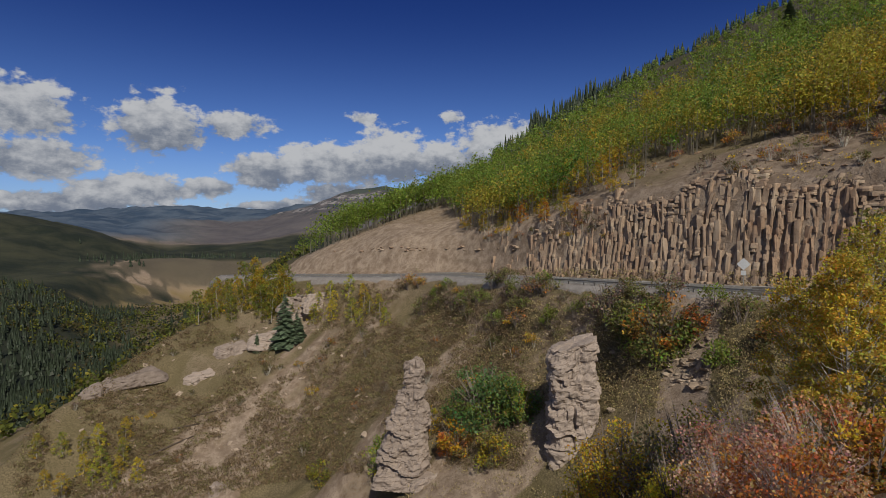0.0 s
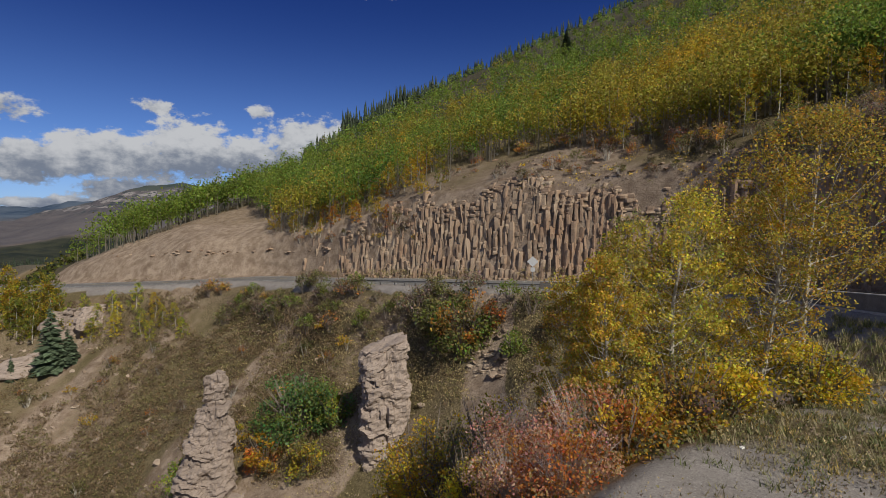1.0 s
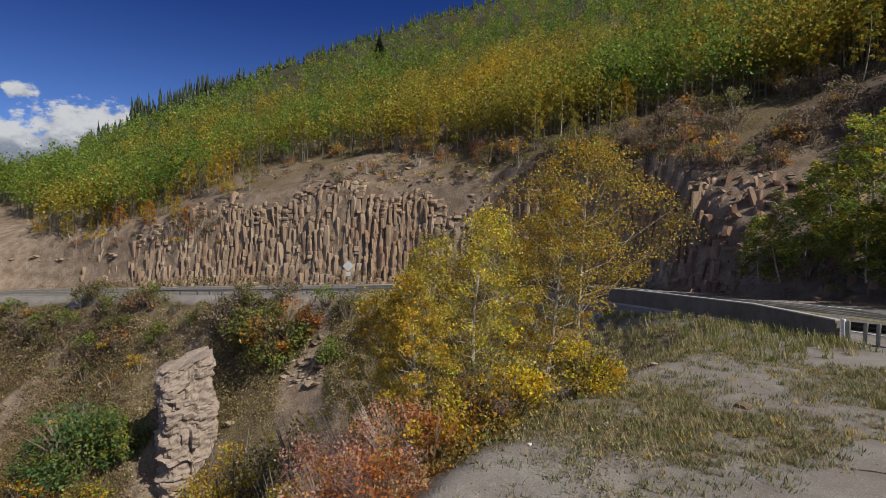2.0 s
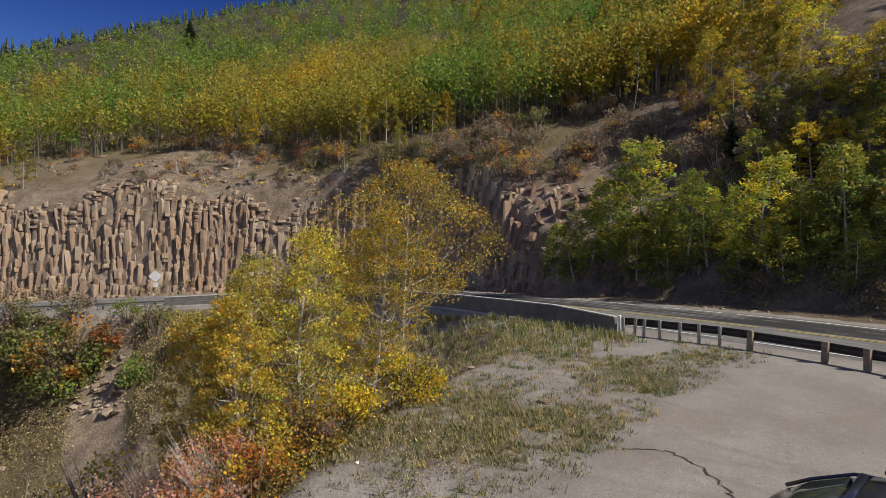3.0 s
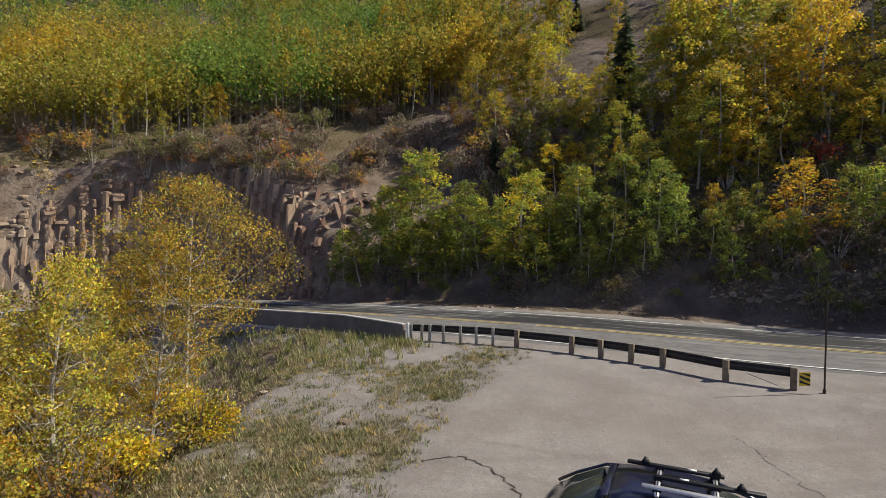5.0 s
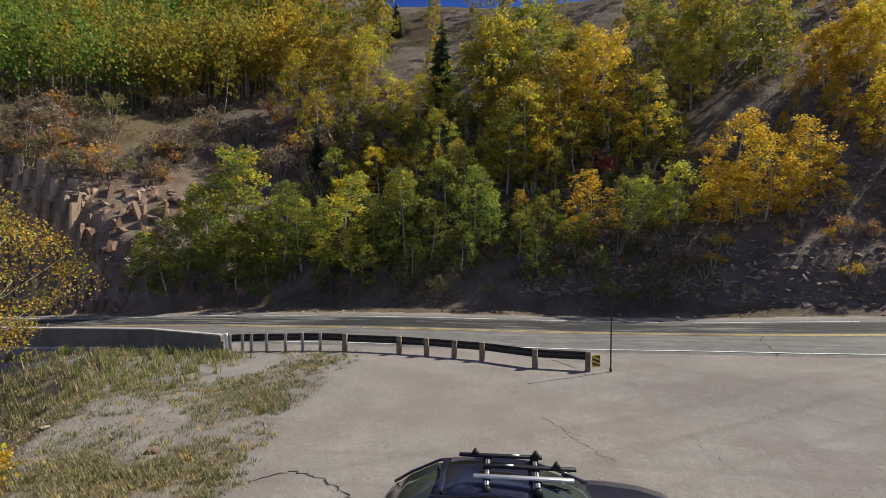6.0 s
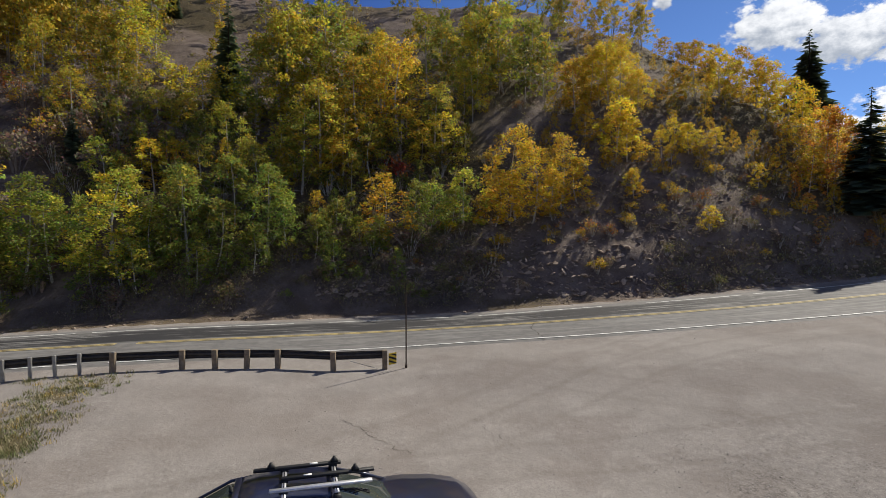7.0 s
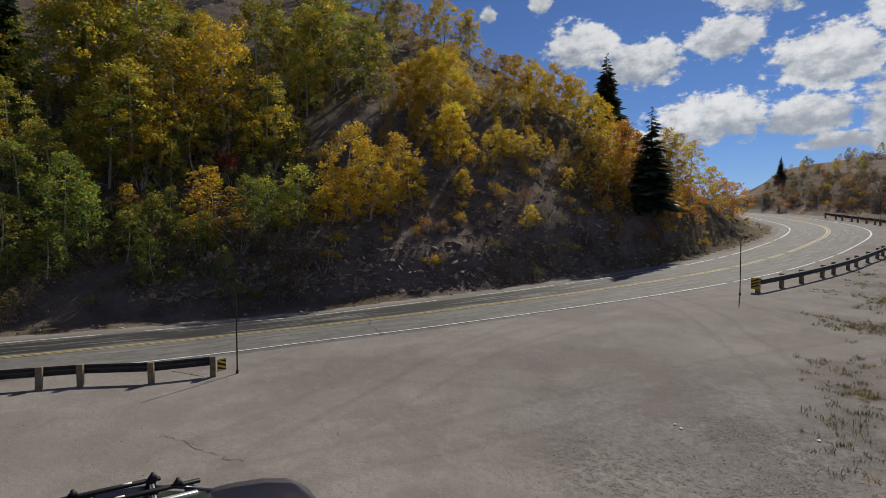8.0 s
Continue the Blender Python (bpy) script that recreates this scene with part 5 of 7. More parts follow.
BUSHES = [(56.0, 15.6, 1.7, 1.1, [(GOLD, 2), (YELLOW, 4), (OLIVE, 2)], 4200, 0.040, "golden shrub under the aspens"), (49.0, 13.6, 1.9, 1.1, [(GOLD, 3), (OLIVE, 3), (YELLOW, 2)], 4500, 0.040, "golden shrub under the aspens"),
          (46.0, 12.2, 1.8, 1.0, [(OLIVE, 3), (GOLD, 3), (BROWN, 1)], 4200, 0.040, "olive and gold shrub under the aspens"), (37.0, 13.2, 2.0, 1.2, [(YELLOW, 3), (OLIVE, 2)], 4500, 0.040, "yellow shrub under the aspens"),
          (33.0, 12.6, 2.1, 1.5, [(PINK, 5), (ORANGE, 2), (BROWN, 1)], 8500, 0.028, "pinkish half-bare autumn shrub at the gravel's edge"), (37.5, 11.6, 2.0, 1.1, [(PINK, 4), (ORANGE, 4), (RED, 1)], 8000, 0.028, "pink and orange autumn shrub at the gravel's edge"),
          (29.0, 14.5, 2.0, 1.3, [(PINK, 4), (ORANGE, 2), (BROWN, 1)], 7500, 0.028, "pinkish half-bare autumn shrub at the gravel's edge"), (32.0, 17.0, 2.3, 1.4, [(BROWN, 4), (PINK, 2)], 1300, 0.040, "grey-brown bare shrub on the slope"),
          (36.0, 9.4, 1.3, 1.0, [(PINK, 3), (ORANGE, 3), (GOLD, 1)], 5500, 0.027, "pink and orange autumn shrub at the gravel's edge"), (41.0, 10.6, 1.5, 1.0, [(OLIVE, 3), (GOLD, 2), (ORANGE, 1)], 4200, 0.034, "olive and gold shrub under the aspens"),
          (44.5, 12.0, 1.6, 1.0, [(AMBER, 3), (OLIVE, 3)], 4200, 0.036, "golden shrub under the aspens"), (25.5, 14.2, 2.6, 1.0, [(AMBER, 5), (YELLOW, 2)], 6500, 0.036, "bright golden young aspen shrub on the slope"), (22.5, 15.6, 2.4, 1.0, [(AMBER, 4), (OLIVE, 1)], 5000, 0.036, "golden young aspen shrub on the slope"),
          (30.5, 11.4, 1.7, 1.1, [(PINK, 4), (ORANGE, 3)], 7000, 0.028, "pinkish half-bare autumn shrub at the gravel's edge"),
          (27.0, 18.5, 4.2, 1.9, [(OLIVE, 3), (YELLOW, 3)], 4600, 0.05, "olive and yellow shrub on the slope"), (19.0, 21.0, 5.8, 1.9, [(YELLOW, 6), (GOLD, 1)], 6500, 0.05, "bright yellow young aspen shrub on the slope"),
          (16.3, 23.5, 5.4, 1.5, [(YELLOW, 4), (OLIVE, 2)], 4200, 0.055, "yellow and olive shrub on the slope"), (22.5, 20.0, 4.6, 1.7, [(OLIVE, 3), (YELLOW, 3), (BROWN, 1)], 4200, 0.05, "olive and yellow shrub on the slope"),
          (4.6, -21.8, 7.6, 4.6, [(BLUEGREEN, 5), (GREEN, 3)], 5200, 0.15, "dense green young aspen thicket on the slope"), (8.4, -21.5, 5.0, 2.4, [(BLUEGREEN, 3), (GREEN, 3), (YGREEN, 1)], 2400, 0.14, "green young aspen thicket on the slope"),
          (1.6, -24.8, 4.6, 2.4, [(ORANGE, 2), (GOLD, 3), (OLIVE, 2)], 2400, 0.12, "orange and gold shrub on the slope"), (5.8, -25.5, 4.0, 2.2, [(YGREEN, 3), (OLIVE, 2), (YELLOW, 1)], 2200, 0.12, "yellow-green shrub on the slope"),
          (-1.2, -22.5, 3.4, 1.3, [(YELLOW, 5), (YGREEN, 1)], 1200, 0.11, "yellow young aspen on the slope"), (-6.0, -26.0, 4.4, 2.6, [(GREEN, 4), (YGREEN, 2)], 2200, 0.12, "green shrub on the slope"),
          (-13.0, -26.2, 3.0, 2.0, [(YGREEN, 3), (OLIVE, 1)], 1400, 0.12, "yellow-green shrub on the slope"),
          (22.5, -14.6, 7.0, 3.6, [(OLIVE, 4), (GREEN, 3), (ORANGE, 1)], 3800, 0.15, "green and orange willow thicket below the road"), (19.6, -13.4, 5.0, 2.6, [(OLIVE, 4), (GREEN, 2)], 2400, 0.14, "olive-green willow thicket below the road"),
          (25.8, -12.0, 3.4, 1.5, [(ORANGE, 3), (OLIVE, 2)], 1300, 0.12, "orange willow shrub below the road"), (27.8, -14.8, 2.4, 1.5, [(GREEN, 5)], 1300, 0.10, "dark green rounded shrub on the gravel chute"),
          (17.3, -11.3, 5.0, 2.4, [(BROWN, 4), (OLIVE, 1)], 1000, 0.13, "grey bare willow shrub below the road"), (32.0, -12.5, 2.4, 1.4, [(ORANGE, 2), (OLIVE, 3)], 1100, 0.11, "rusty shrub below the road")]
for i, (b, d, h, w, pal, n, leaf, label) in enumerate(BUSHES):
    x, y, z = spot(b, d) if d > 0 else ground_hit(b, d, 30)[:3]
    plant("shrub", shrub_meshes(1200 + i, h, w, pal, n, leaf, 230 if PINK in dict(pal) else 34, 40, 0.12, MAT_PALE_TWIG if PINK in dict(pal) else None, True), x, y, z - 0.1, 1, 57 * i, label, "shrub", "", ("branching_stem", "foliage"))


# ---------------------------------------------------------------- woods too many to count
def far_woods():
    rng = np.random.default_rng(41)
    V, F, T = [], [], []
    n, tries = 0, 0
    cols = {"g": GREEN, "y": YELLOW, "l": YGREEN, "o": GOLD}
    while n < 3500 and tries < 13000:
        tries += 1
        b = -15 + 100 * rng.random() ** 0.9
        lo = np.interp(b, [-15, -9.7, -5, 0.5, 2, 4, 10, 13, 20, 29, 45, 60, 85], [-3.8, -2.0, 0, 1.5, -1.3, -1.7, 0.3, 1.6, 4.8, 6.8, 7.2, 7.4, 11])
        hi = np.interp(b, [-15, -5, 1.6, 10, 20, 29, 40, 60, 85], [-3, 1.2, 4.2, 9.4, 14.6, 18.2, 21.5, 25, 25])
        p = ground_hit(b, lo + (hi - lo) * rng.random(), 40, 700)
        if p is None or p[3] < 74:
            continue
        x, y, z, d = p
        near = 1 - min(1, (d - 84) / 170)
        patch = float(fbm(np.array([x]), np.array([y]), 38, 3, 88)[0])
        warm = near * 0.52 + patch * 0.9 - 0.36 + 0.09 * rng.normal() + float(np.interp(b, [0, 45, 85], [-0.15, 0.05, 0.25]))
        col = np.array((0.135, 0.260, 0.045)) if warm < 0.08 else np.array(YGREEN) if warm < 0.55 else np.array(YELLOW)
        if warm < 0:
            col = col * (1 - 0.3 * rng.random()) + np.array(YGREEN) * 0.25
        col = col * (0.80 + 0.62 * rng.random())
        h = (5.5 + 5.5 * rng.random()) * (1.0 if d < 300 else 0.9)
        k = 130 if d < 150 else 75 if d < 280 else 40
        leaf = 0.22 if d < 150 else 0.35 if d < 280 else 0.56
        r = rng.normal(size=(k, 3)) * np.array([0.115 * h, 0.115 * h, 0.155 * h])
        r[:, :2] *= np.clip(1.25 - (r[:, 2:] / (0.45 * h)), 0.3, 1.5)
        c = np.array([x, y, z + 0.66 * h]) + r
        a = rng.normal(size=(k, 3))
        a /= np.linalg.norm(a, axis=1)[:, None]
        q = np.cross(a, rng.normal(size=(k, 3)))
        q /= np.linalg.norm(q, axis=1)[:, None]
        s = leaf * (0.6 + 0.7 * rng.random((k, 1)))
        V.append(np.stack([c + a * s, c - a * s * 0.6 + q * s * 0.8, c - a * s * 0.6 - q * s * 0.8], axis=1).reshape(-1, 3))
        T.append(np.repeat(np.clip(0.88 * col * (0.7 + 0.6 * rng.random((k, 1))) * (1 + 0.1 * rng.normal(size=(k, 3))), 0.005, 0.9), 3, axis=0))
        w = 0.07 + 0.03 * rng.random()
        V.append(np.array([(x - w, y - w, z - 0.3), (x + w, y + w, z - 0.3), (x, y, z + 0.85 * h), (x - w, y + w, z - 0.3), (x + w, y - w, z - 0.3), (x, y, z + 0.85 * h)]))
        T.append(np.tile(np.array([[0.34, 0.31, 0.25]]), (6, 1)))
        n += 1
    V, T = np.vstack(V), np.vstack(T)
    me = mesh_of("aspen_woods", V, np.arange(len(V)).reshape(-1, 3), MAT_LEAF, T)
    tagged(new("aspen_woods", me), "dense green and yellow aspen woods on the mountainside", "woods", kind="stuff")


def conifer_rows():
    """Dark spruces along the skyline and on the far slopes."""
    rng = np.random.default_rng(43)
    V, T = [], []

    def tree(x, y, z, h, w, tone):
        tiers = 5
        for k in range(tiers):
            zb = z + h * (0.08 + 0.92 * k / tiers)
            zt = z + h * min(1.0, 0.08 + 0.92 * (k + 1.7) / tiers)
            r = w * (1 - k / tiers) * (0.8 + 0.4 * rng.random())
            a0 = rng.random() * 6.28
            for j in range(5):
                a, b = a0 + j * 1.2566, a0 + (j + 0.85) * 1.2566
                V.append([(x + math.cos(a) * r, y + math.sin(a) * r, zb), (x + math.cos(b) * r, y + math.sin(b) * r, zb + 0.03 * h * rng.normal()), (x, y, zt), (x, y, zt)][:3])
                T.extend([np.array(DARK) * tone * (0.7 + 0.7 * rng.random())] * 3)
    # skyline over the aspens
    for _ in range(420):
        b = 5 + 59 * rng.random()
        dr, er = by_bearing(RIDGE, np.array([b]))
        d = float(dr[0]) * (0.93 + 0.10 * rng.random())
        x, y, z = spot(b, d)
        tree(x, y, z - 0.5, 7 + 7 * rng.random(), 1.4 + rng.random(), 0.8)
    for _ in range(70):
        b = 9.2 + 6.5 * rng.random()
        d = float(by_bearing(RIDGE, np.array([b]))[0][0]) * (0.90 + 0.06 * rng.random())
        x, y, z = spot(b, d)
        tree(x, y, z - 0.5, 13 + 8 * rng.random(), 2.2, 0.8)
    # valley side and benches, in a lower tone for the cloud's shadow
    for _ in range(3000):
        b = -46 + 26 * rng.random() ** 0.8
        d = 260 + 480 * rng.random()
        x, y, z = spot(b, d)
        if fbm(np.array([x]), np.array([y]), 70, 3, 12)[0] < -0.05 - (0.4 if b < -36 else 0) + (0.35 if b > -30 else 0):
            continue
        tree(x, y, z - 0.5, 5 + 8 * rng.random(), 1.3 + 0.9 * rng.random(), 0.55)
    for _ in range(420):
        b = -34 + 20 * rng.random()
        d = 960 + 260 * rng.random()
        x, y, z = spot(b, d)
        if fbm(np.array([x]), np.array([y]), 90, 3, 14)[0] < 0.1:
            continue
        tree(x, y, z - 1, 9 + 7 * rng.random(), 2.6, 0.6)
    V = np.array(V).reshape(-1, 3)
    me = mesh_of("spruce_woods", V, np.arange(len(V)).reshape(-1, 3), MAT_NEEDLE, np.array(T))
    tagged(new("spruce_woods", me), "dark spruce woods on the skyline and the valley side", "woods", kind="stuff")


def valley_broadleaf():
    """Low aspen and willow thickets down in the valley."""
    rng = np.random.default_rng(47)
    V, T = [], []
    for _ in range(2600):
        b = -46 + 32 * rng.random()
        d = 230 + 520 * rng.random()
        x, y, z = spot(b, d)
        m = fbm(np.array([x]), np.array([y]), 80, 3, 12)[0]
        if m > 0.12:
            continue
        col = np.array([GREEN, YGREEN, OLIVE, DARK][rng.choice(4, p=[0.40, 0.10, 0.25, 0.25])]) * 0.7
        k, h = 14, 4 + 4 * rng.random()
        c = np.array([x, y, z + 0.5 * h]) + rng.normal(size=(k, 3)) * np.array([1.6, 1.6, 0.25 * h])
        a = rng.normal(size=(k, 3)); a /= np.linalg.norm(a, axis=1)[:, None]
        q = np.cross(a, rng.normal(size=(k, 3))); q /= np.linalg.norm(q, axis=1)[:, None]
        V.append(np.stack([c - a, c + q * 0.8, c + a, c - q * 0.8], axis=1).reshape(-1, 3))
        T.append(np.repeat(np.clip(col * (0.7 + 0.6 * rng.random((k, 1))), 0.005, 0.9), 4, axis=0))
    V, T = np.vstack(V), np.vstack(T)
    tagged(new("valley_thicket", mesh_of("valley_thicket", V, np.arange(len(V)).reshape(-1, 4), MAT_LEAF, T)), "green and yellow thickets in the valley", "thicket", kind="stuff")


UMBER, TAWNY = (0.150, 0.105, 0.062), (0.215, 0.150, 0.085)


def hillside_scrub():
    """Low dry growth over the slopes: tufts of small quads."""
    rng = np.random.default_rng(53)
    V, T = [], []
    zones = [(900, 66, 150, 12, 22, 40, (UMBER, OLIVE, STRAW, STRAW)), (14500, -39, 9, -26, -5.6, 28, (OLIVE, UMBER, UMBER, TAWNY)), (2300, 9, 34, -20, -5.6, 26, (OLIVE, TAWNY, STRAW, STRAW)), (1500, 70, 166, -8, -1, 24, (UMBER, OLIVE, OLIVE, BROWN)), (3600, 66, 166, -7.5, 14, 26, (UMBER, OLIVE, OLIVE, STRAW)), (500, 8, 66, 2.5, 9, 40, (BROWN, OLIVE, STRAW, GOLD)),
             (260, 168, 180, 1, 6, 80, (OLIVE, STRAW, BROWN, ORANGE)), (2200, -4, 62, -34, -9, 5.5, (OLIVE, STRAW, STRAW, BROWN))]
    for n, b0, b1, e0, e1, start, cols in zones:
        for _ in range(n):
            p = ground_hit(b0 + (b1 - b0) * rng.random(), e0 + (e1 - e0) * rng.random(), start)
            if p is None or p[3] > 190 or p[3] <= start * 1.001 or -7.5 < road_at(p[0], p[1])[0][0] < 5.5:
                continue
            if 22.8 < math.degrees(math.atan2(p[0], p[1])) < 28 and p[3] > 40:
                continue
            if fbm(np.array([p[0]]), np.array([p[1]]), 9, 3, 19)[0] < -0.22:
                continue
            k = 20
            r = (0.3 + 0.8 * rng.random()) * (1 if p[3] > 30 else 0.5)
            leaf = min(0.13, 0.012 + 0.0014 * p[3])
            c = np.array(p[:3]) + rng.normal(size=(k, 3)) * np.array([r, r, 0.0]) * 0.6 + np.array([0, 0, 1]) * (rng.random((k, 1)) * r * 0.8)
            a = rng.normal(size=(k, 3)); a[:, 2] = np.abs(a[:, 2]) + 0.5; a /= np.linalg.norm(a, axis=1)[:, None]
            q = np.cross(a, rng.normal(size=(k, 3))); q /= np.linalg.norm(q, axis=1)[:, None]
            s = leaf * (0.6 + 0.8 * rng.random((k, 1)))
            V.append(np.stack([c + a * s, c - a * s * 0.6 + q * s * 0.6, c - a * s * 0.6 - q * s * 0.6], axis=1).reshape(-1, 3))
            col = np.array(cols[rng.integers(4)]) * (0.8 + 0.5 * rng.random())
            T.append(np.repeat(np.clip(col * (0.7 + 0.6 * rng.random((k, 1))), 0.005, 0.9), 3, axis=0))
    V, T = np.vstack(V), np.vstack(T)
    tagged(new("hillside_scrub", mesh_of("hillside_scrub", V, np.arange(len(V)).reshape(-1, 3), MAT_GRASS, T)), "low dry brown and olive scrub on the slopes", "scrub", kind="stuff")


def lot_grass():
    """Tufts of grass and weeds on the pull-out."""
    rng = np.random.default_rng(59)
    n = 13000
    x, y = 6 + 20 * rng.random(n), -1 + 16 * rng.random(n)
    x = np.concatenate([x, 0.5 + 6 * rng.random(2600), 2 + 7 * rng.random(700)])
    y = np.concatenate([y, -9 - 27 * rng.random(2600), -30 - 30 * rng.random(700)])
    g = grass_in_lot(x, y) * (0.45 + 1.3 * fbm(x, y, 2.2, 3, 55))
    d = np.hypot(x, y)
    h = np.degrees(np.arctan2(x, y))
    lim = by_bearing(LOT_EDGE, h)[0]
    ok = (rng.random(len(x)) < np.clip(g - 0.05, 0, 1) * 1.1) & (np.where(h < 66, d < lim + 3, True)) & (road_at(x, y)[0] < -5.2)
    x, y = x[ok], y[ok]
    z = ground_z(x, y)
    V, T = [], []
    for a, b, c in zip(x, y, z):
        k = 16
        t = rng.random(k) * 6.283
        r = 0.20 * rng.random(k)
        hh = (0.04 + 0.11 * rng.random(k)) * (0.5 + 1.0 * rng.random())
        p = rng.random(k) * 6.283
        bx, by = a + np.cos(p) * r, b + np.sin(p) * r
        lx, ly = np.cos(t) * hh * 0.7, np.sin(t) * hh * 0.7
        w = 0.006 + 0.008 * rng.random(k)
        V.append(np.stack([np.stack([bx - np.sin(t) * w, by + np.cos(t) * w, c + 0 * t], 1), np.stack([bx + np.sin(t) * w, by - np.cos(t) * w, c + 0 * t], 1),
                           np.stack([bx + lx, by + ly, c + hh], 1)], axis=1).reshape(-1, 3))
        col = np.array([(0.30, 0.255, 0.15), (0.20, 0.185, 0.085), (0.135, 0.155, 0.055), (0.44, 0.32, 0.09)][rng.choice(4, p=[0.3, 0.34, 0.26, 0.10])])
        T.append(np.repeat(np.clip(col * (0.8 + 0.5 * rng.random((k, 1))), 0.005, 0.9), 3, axis=0))
    # taller weeds against the barrier and on the edge of the bank
    for _ in range(620):
        i = rng.integers(int(np.searchsorted(RUN, RUN_AT_BARRIER[1] - 14)), int(np.searchsorted(RUN, RUN_AT_BARRIER[1] + 1)))
        o = -6.1 - 4.5 * rng.random() ** 1.5
        on = 1.2 * rng.random() - 0.6
        a, b = LINE[i, 0] + LEFT[i, 0] * o + TAN[i, 0] * on, LINE[i, 1] + LEFT[i, 1] * o + TAN[i, 1] * on
        c = float(ground_z(np.array([a]), np.array([b]))[0])
        k = 22
        t, p = rng.random(k) * 6.283, rng.random(k) * 6.283
        r = 0.25 * rng.random(k)
        hh = (0.12 + 0.30 * rng.random(k)) * (0.5 + 0.9 * rng.random())
        bx, by = a + np.cos(p) * r, b + np.sin(p) * r
        lx, ly = np.cos(t) * hh * 0.45, np.sin(t) * hh * 0.45
        w = 0.010 + 0.012 * rng.random(k)
        V.append(np.stack([np.stack([bx - np.sin(t) * w, by + np.cos(t) * w, c + 0 * t], 1), np.stack([bx + np.sin(t) * w, by - np.cos(t) * w, c + 0 * t], 1),
                           np.stack([bx + lx, by + ly, c + hh], 1)], axis=1).reshape(-1, 3))
        col = np.array([(0.36, 0.30, 0.16), (0.28, 0.26, 0.10), (0.19, 0.21, 0.07)][rng.integers(3)])
        T.append(np.repeat(np.clip(col * (0.8 + 0.5 * rng.random((k, 1))), 0.005, 0.9), 3, axis=0))
    V, T = np.vstack(V), np.vstack(T)
    tagged(new("roadside_grass", mesh_of("roadside_grass", V, np.arange(len(V)).reshape(-1, 3), MAT_GRASS, T)), "dry tufts of grass and weeds on the gravel", "grass", kind="stuff")


def stands():
    V = np.vstack(STAND_V)
    tagged(new("aspen_stand", mesh_of("aspen_stand", V, np.arange(len(V)).reshape(-1, 3), MAT_LEAF, np.vstack(STAND_T))), "yellow and green aspens and low shrubs in dense stands", "woods", kind="stuff")
    me = bpy.data.meshes.new("aspen_trunks")
    me.from_pydata(np.vstack(STAND_WV).tolist(), [], STAND_WF)
    me.materials.append(MAT_BARK)
    tagged(new("aspen_stand_trunks", me), "pale trunks of the aspen stands over the road cut", "woods", kind="stuff")


stands()
far_woods()
conifer_rows()
valley_broadleaf()
hillside_scrub()
lot_grass()


# ---------------------------------------------------------------- rock
def py_mesh(name, V, F, mat):
    me = bpy.data.meshes.new(name)
    me.from_pydata([tuple(v) for v in V], [], F)
    me.materials.append(mat)
    return me


def stone(rng, size, flat=0.6):
    """An angular stone of 20 faces or so."""
    bm = bmesh.new()
    bmesh.ops.create_icosphere(bm, subdivisions=1, radius=size)
    for v in bm.verts:
        k = 0.65 + 0.6 * rng.random()
        v.co = Vector((v.co.x * k * (0.8 + 0.5 * rng.random()), v.co.y * k, v.co.z * k * flat))
    V = np.array([v.co[:] for v in bm.verts])
    F = [tuple(v.index for v in f.verts) for f in bm.faces]
    bm.free()
    return V, F


def face_columns(run0, run1, step, rng, near=5.6, back=11.0):
    """The cut face, column by column: foot, and the setback for each height."""
    r = run0
    while r < run1:
        w = step * (0.5 + 1.0 * rng.random())
        i = int(np.clip(np.searchsorted(RUN, r), 0, len(LINE) - 1))
        o = np.arange(near, back, 0.1)
        xs, ys = LINE[i, 0] + LEFT[i, 0] * o, LINE[i, 1] + LEFT[i, 1] * o
        yield i, w, o, ground_z(xs, ys), math.degrees(math.atan2(xs[0], ys[0]))
        r += w * 0.94


def stack_blocks(run0, run1, step, tall, rough, rng, chance, near=5.9, crown=0.0, back=11.0):
    """Upright blocks stacked up the cut face, one column beside the next: yields block matrices. Towards the top the columns break into
    low bedded blocks, and the broken crown rises and falls along the face."""
    for i, w, o, zs, b in face_columns(run0, run1, step, rng, near, back):
        z, full = zs[0] - 0.3, zs.max() - zs[0]
        ragged = float(fbm(np.array([RUN[i]]), np.array([3.0]), 9.0, 4, 207)[0])
        bay = float(fbm(np.array([RUN[i]]), np.array([41.0]), 3.4, 3, 211)[0])
        top = zs[0] + full * (1.0 - crown * (0.10 - 0.8 * ragged + 0.25 * rng.random()))
        top = min(top, zs.max() + 0.2)
        lean = rng.normal() * 2.2
        while z < top - 0.25:
            u = (z - zs[0]) / max(full, 0.1)
            bedded = crown > 0 and u > 0.70 + 0.5 * ragged
            h = tall * (0.22 + 0.35 * rng.random()) if bedded else tall * (0.45 + 2.6 * rng.random() ** 2.0)
            h = min(h, top - z + 0.35 * rng.random())
            k = np.where(zs >= min(z + 0.45 * h, zs.max()))[0]
            off = o[k[0]] if len(k) else o[-1]
            push = rough * (rng.random() ** 1.4 + 0.8 * bay) - 0.05
            x, y = LINE[i, :2] + LEFT[i, :2] * (off - push + 0.42)
            if rng.random() < chance(b) * (0.8 if bedded else 1.0):
                turn = math.degrees(math.atan2(LEFT[i, 1], LEFT[i, 0]))
                yield b, pose(x, y, z - 0.06, lean + rng.normal() * 3.0, rng.normal() * 4.0 + 3, turn + rng.normal() * 14) @ Matrix.Diagonal((1.0, w * (1.5 if bedded else 1.0), h * 1.08, 1))
            z += h


def run_of_bearing(b):
    bb = np.degrees(np.arctan2(LINE[:, 0], LINE[:, 1]))
    return float(RUN[np.argmin(np.abs(bb - b) + 1000 * (RUN > 330))])


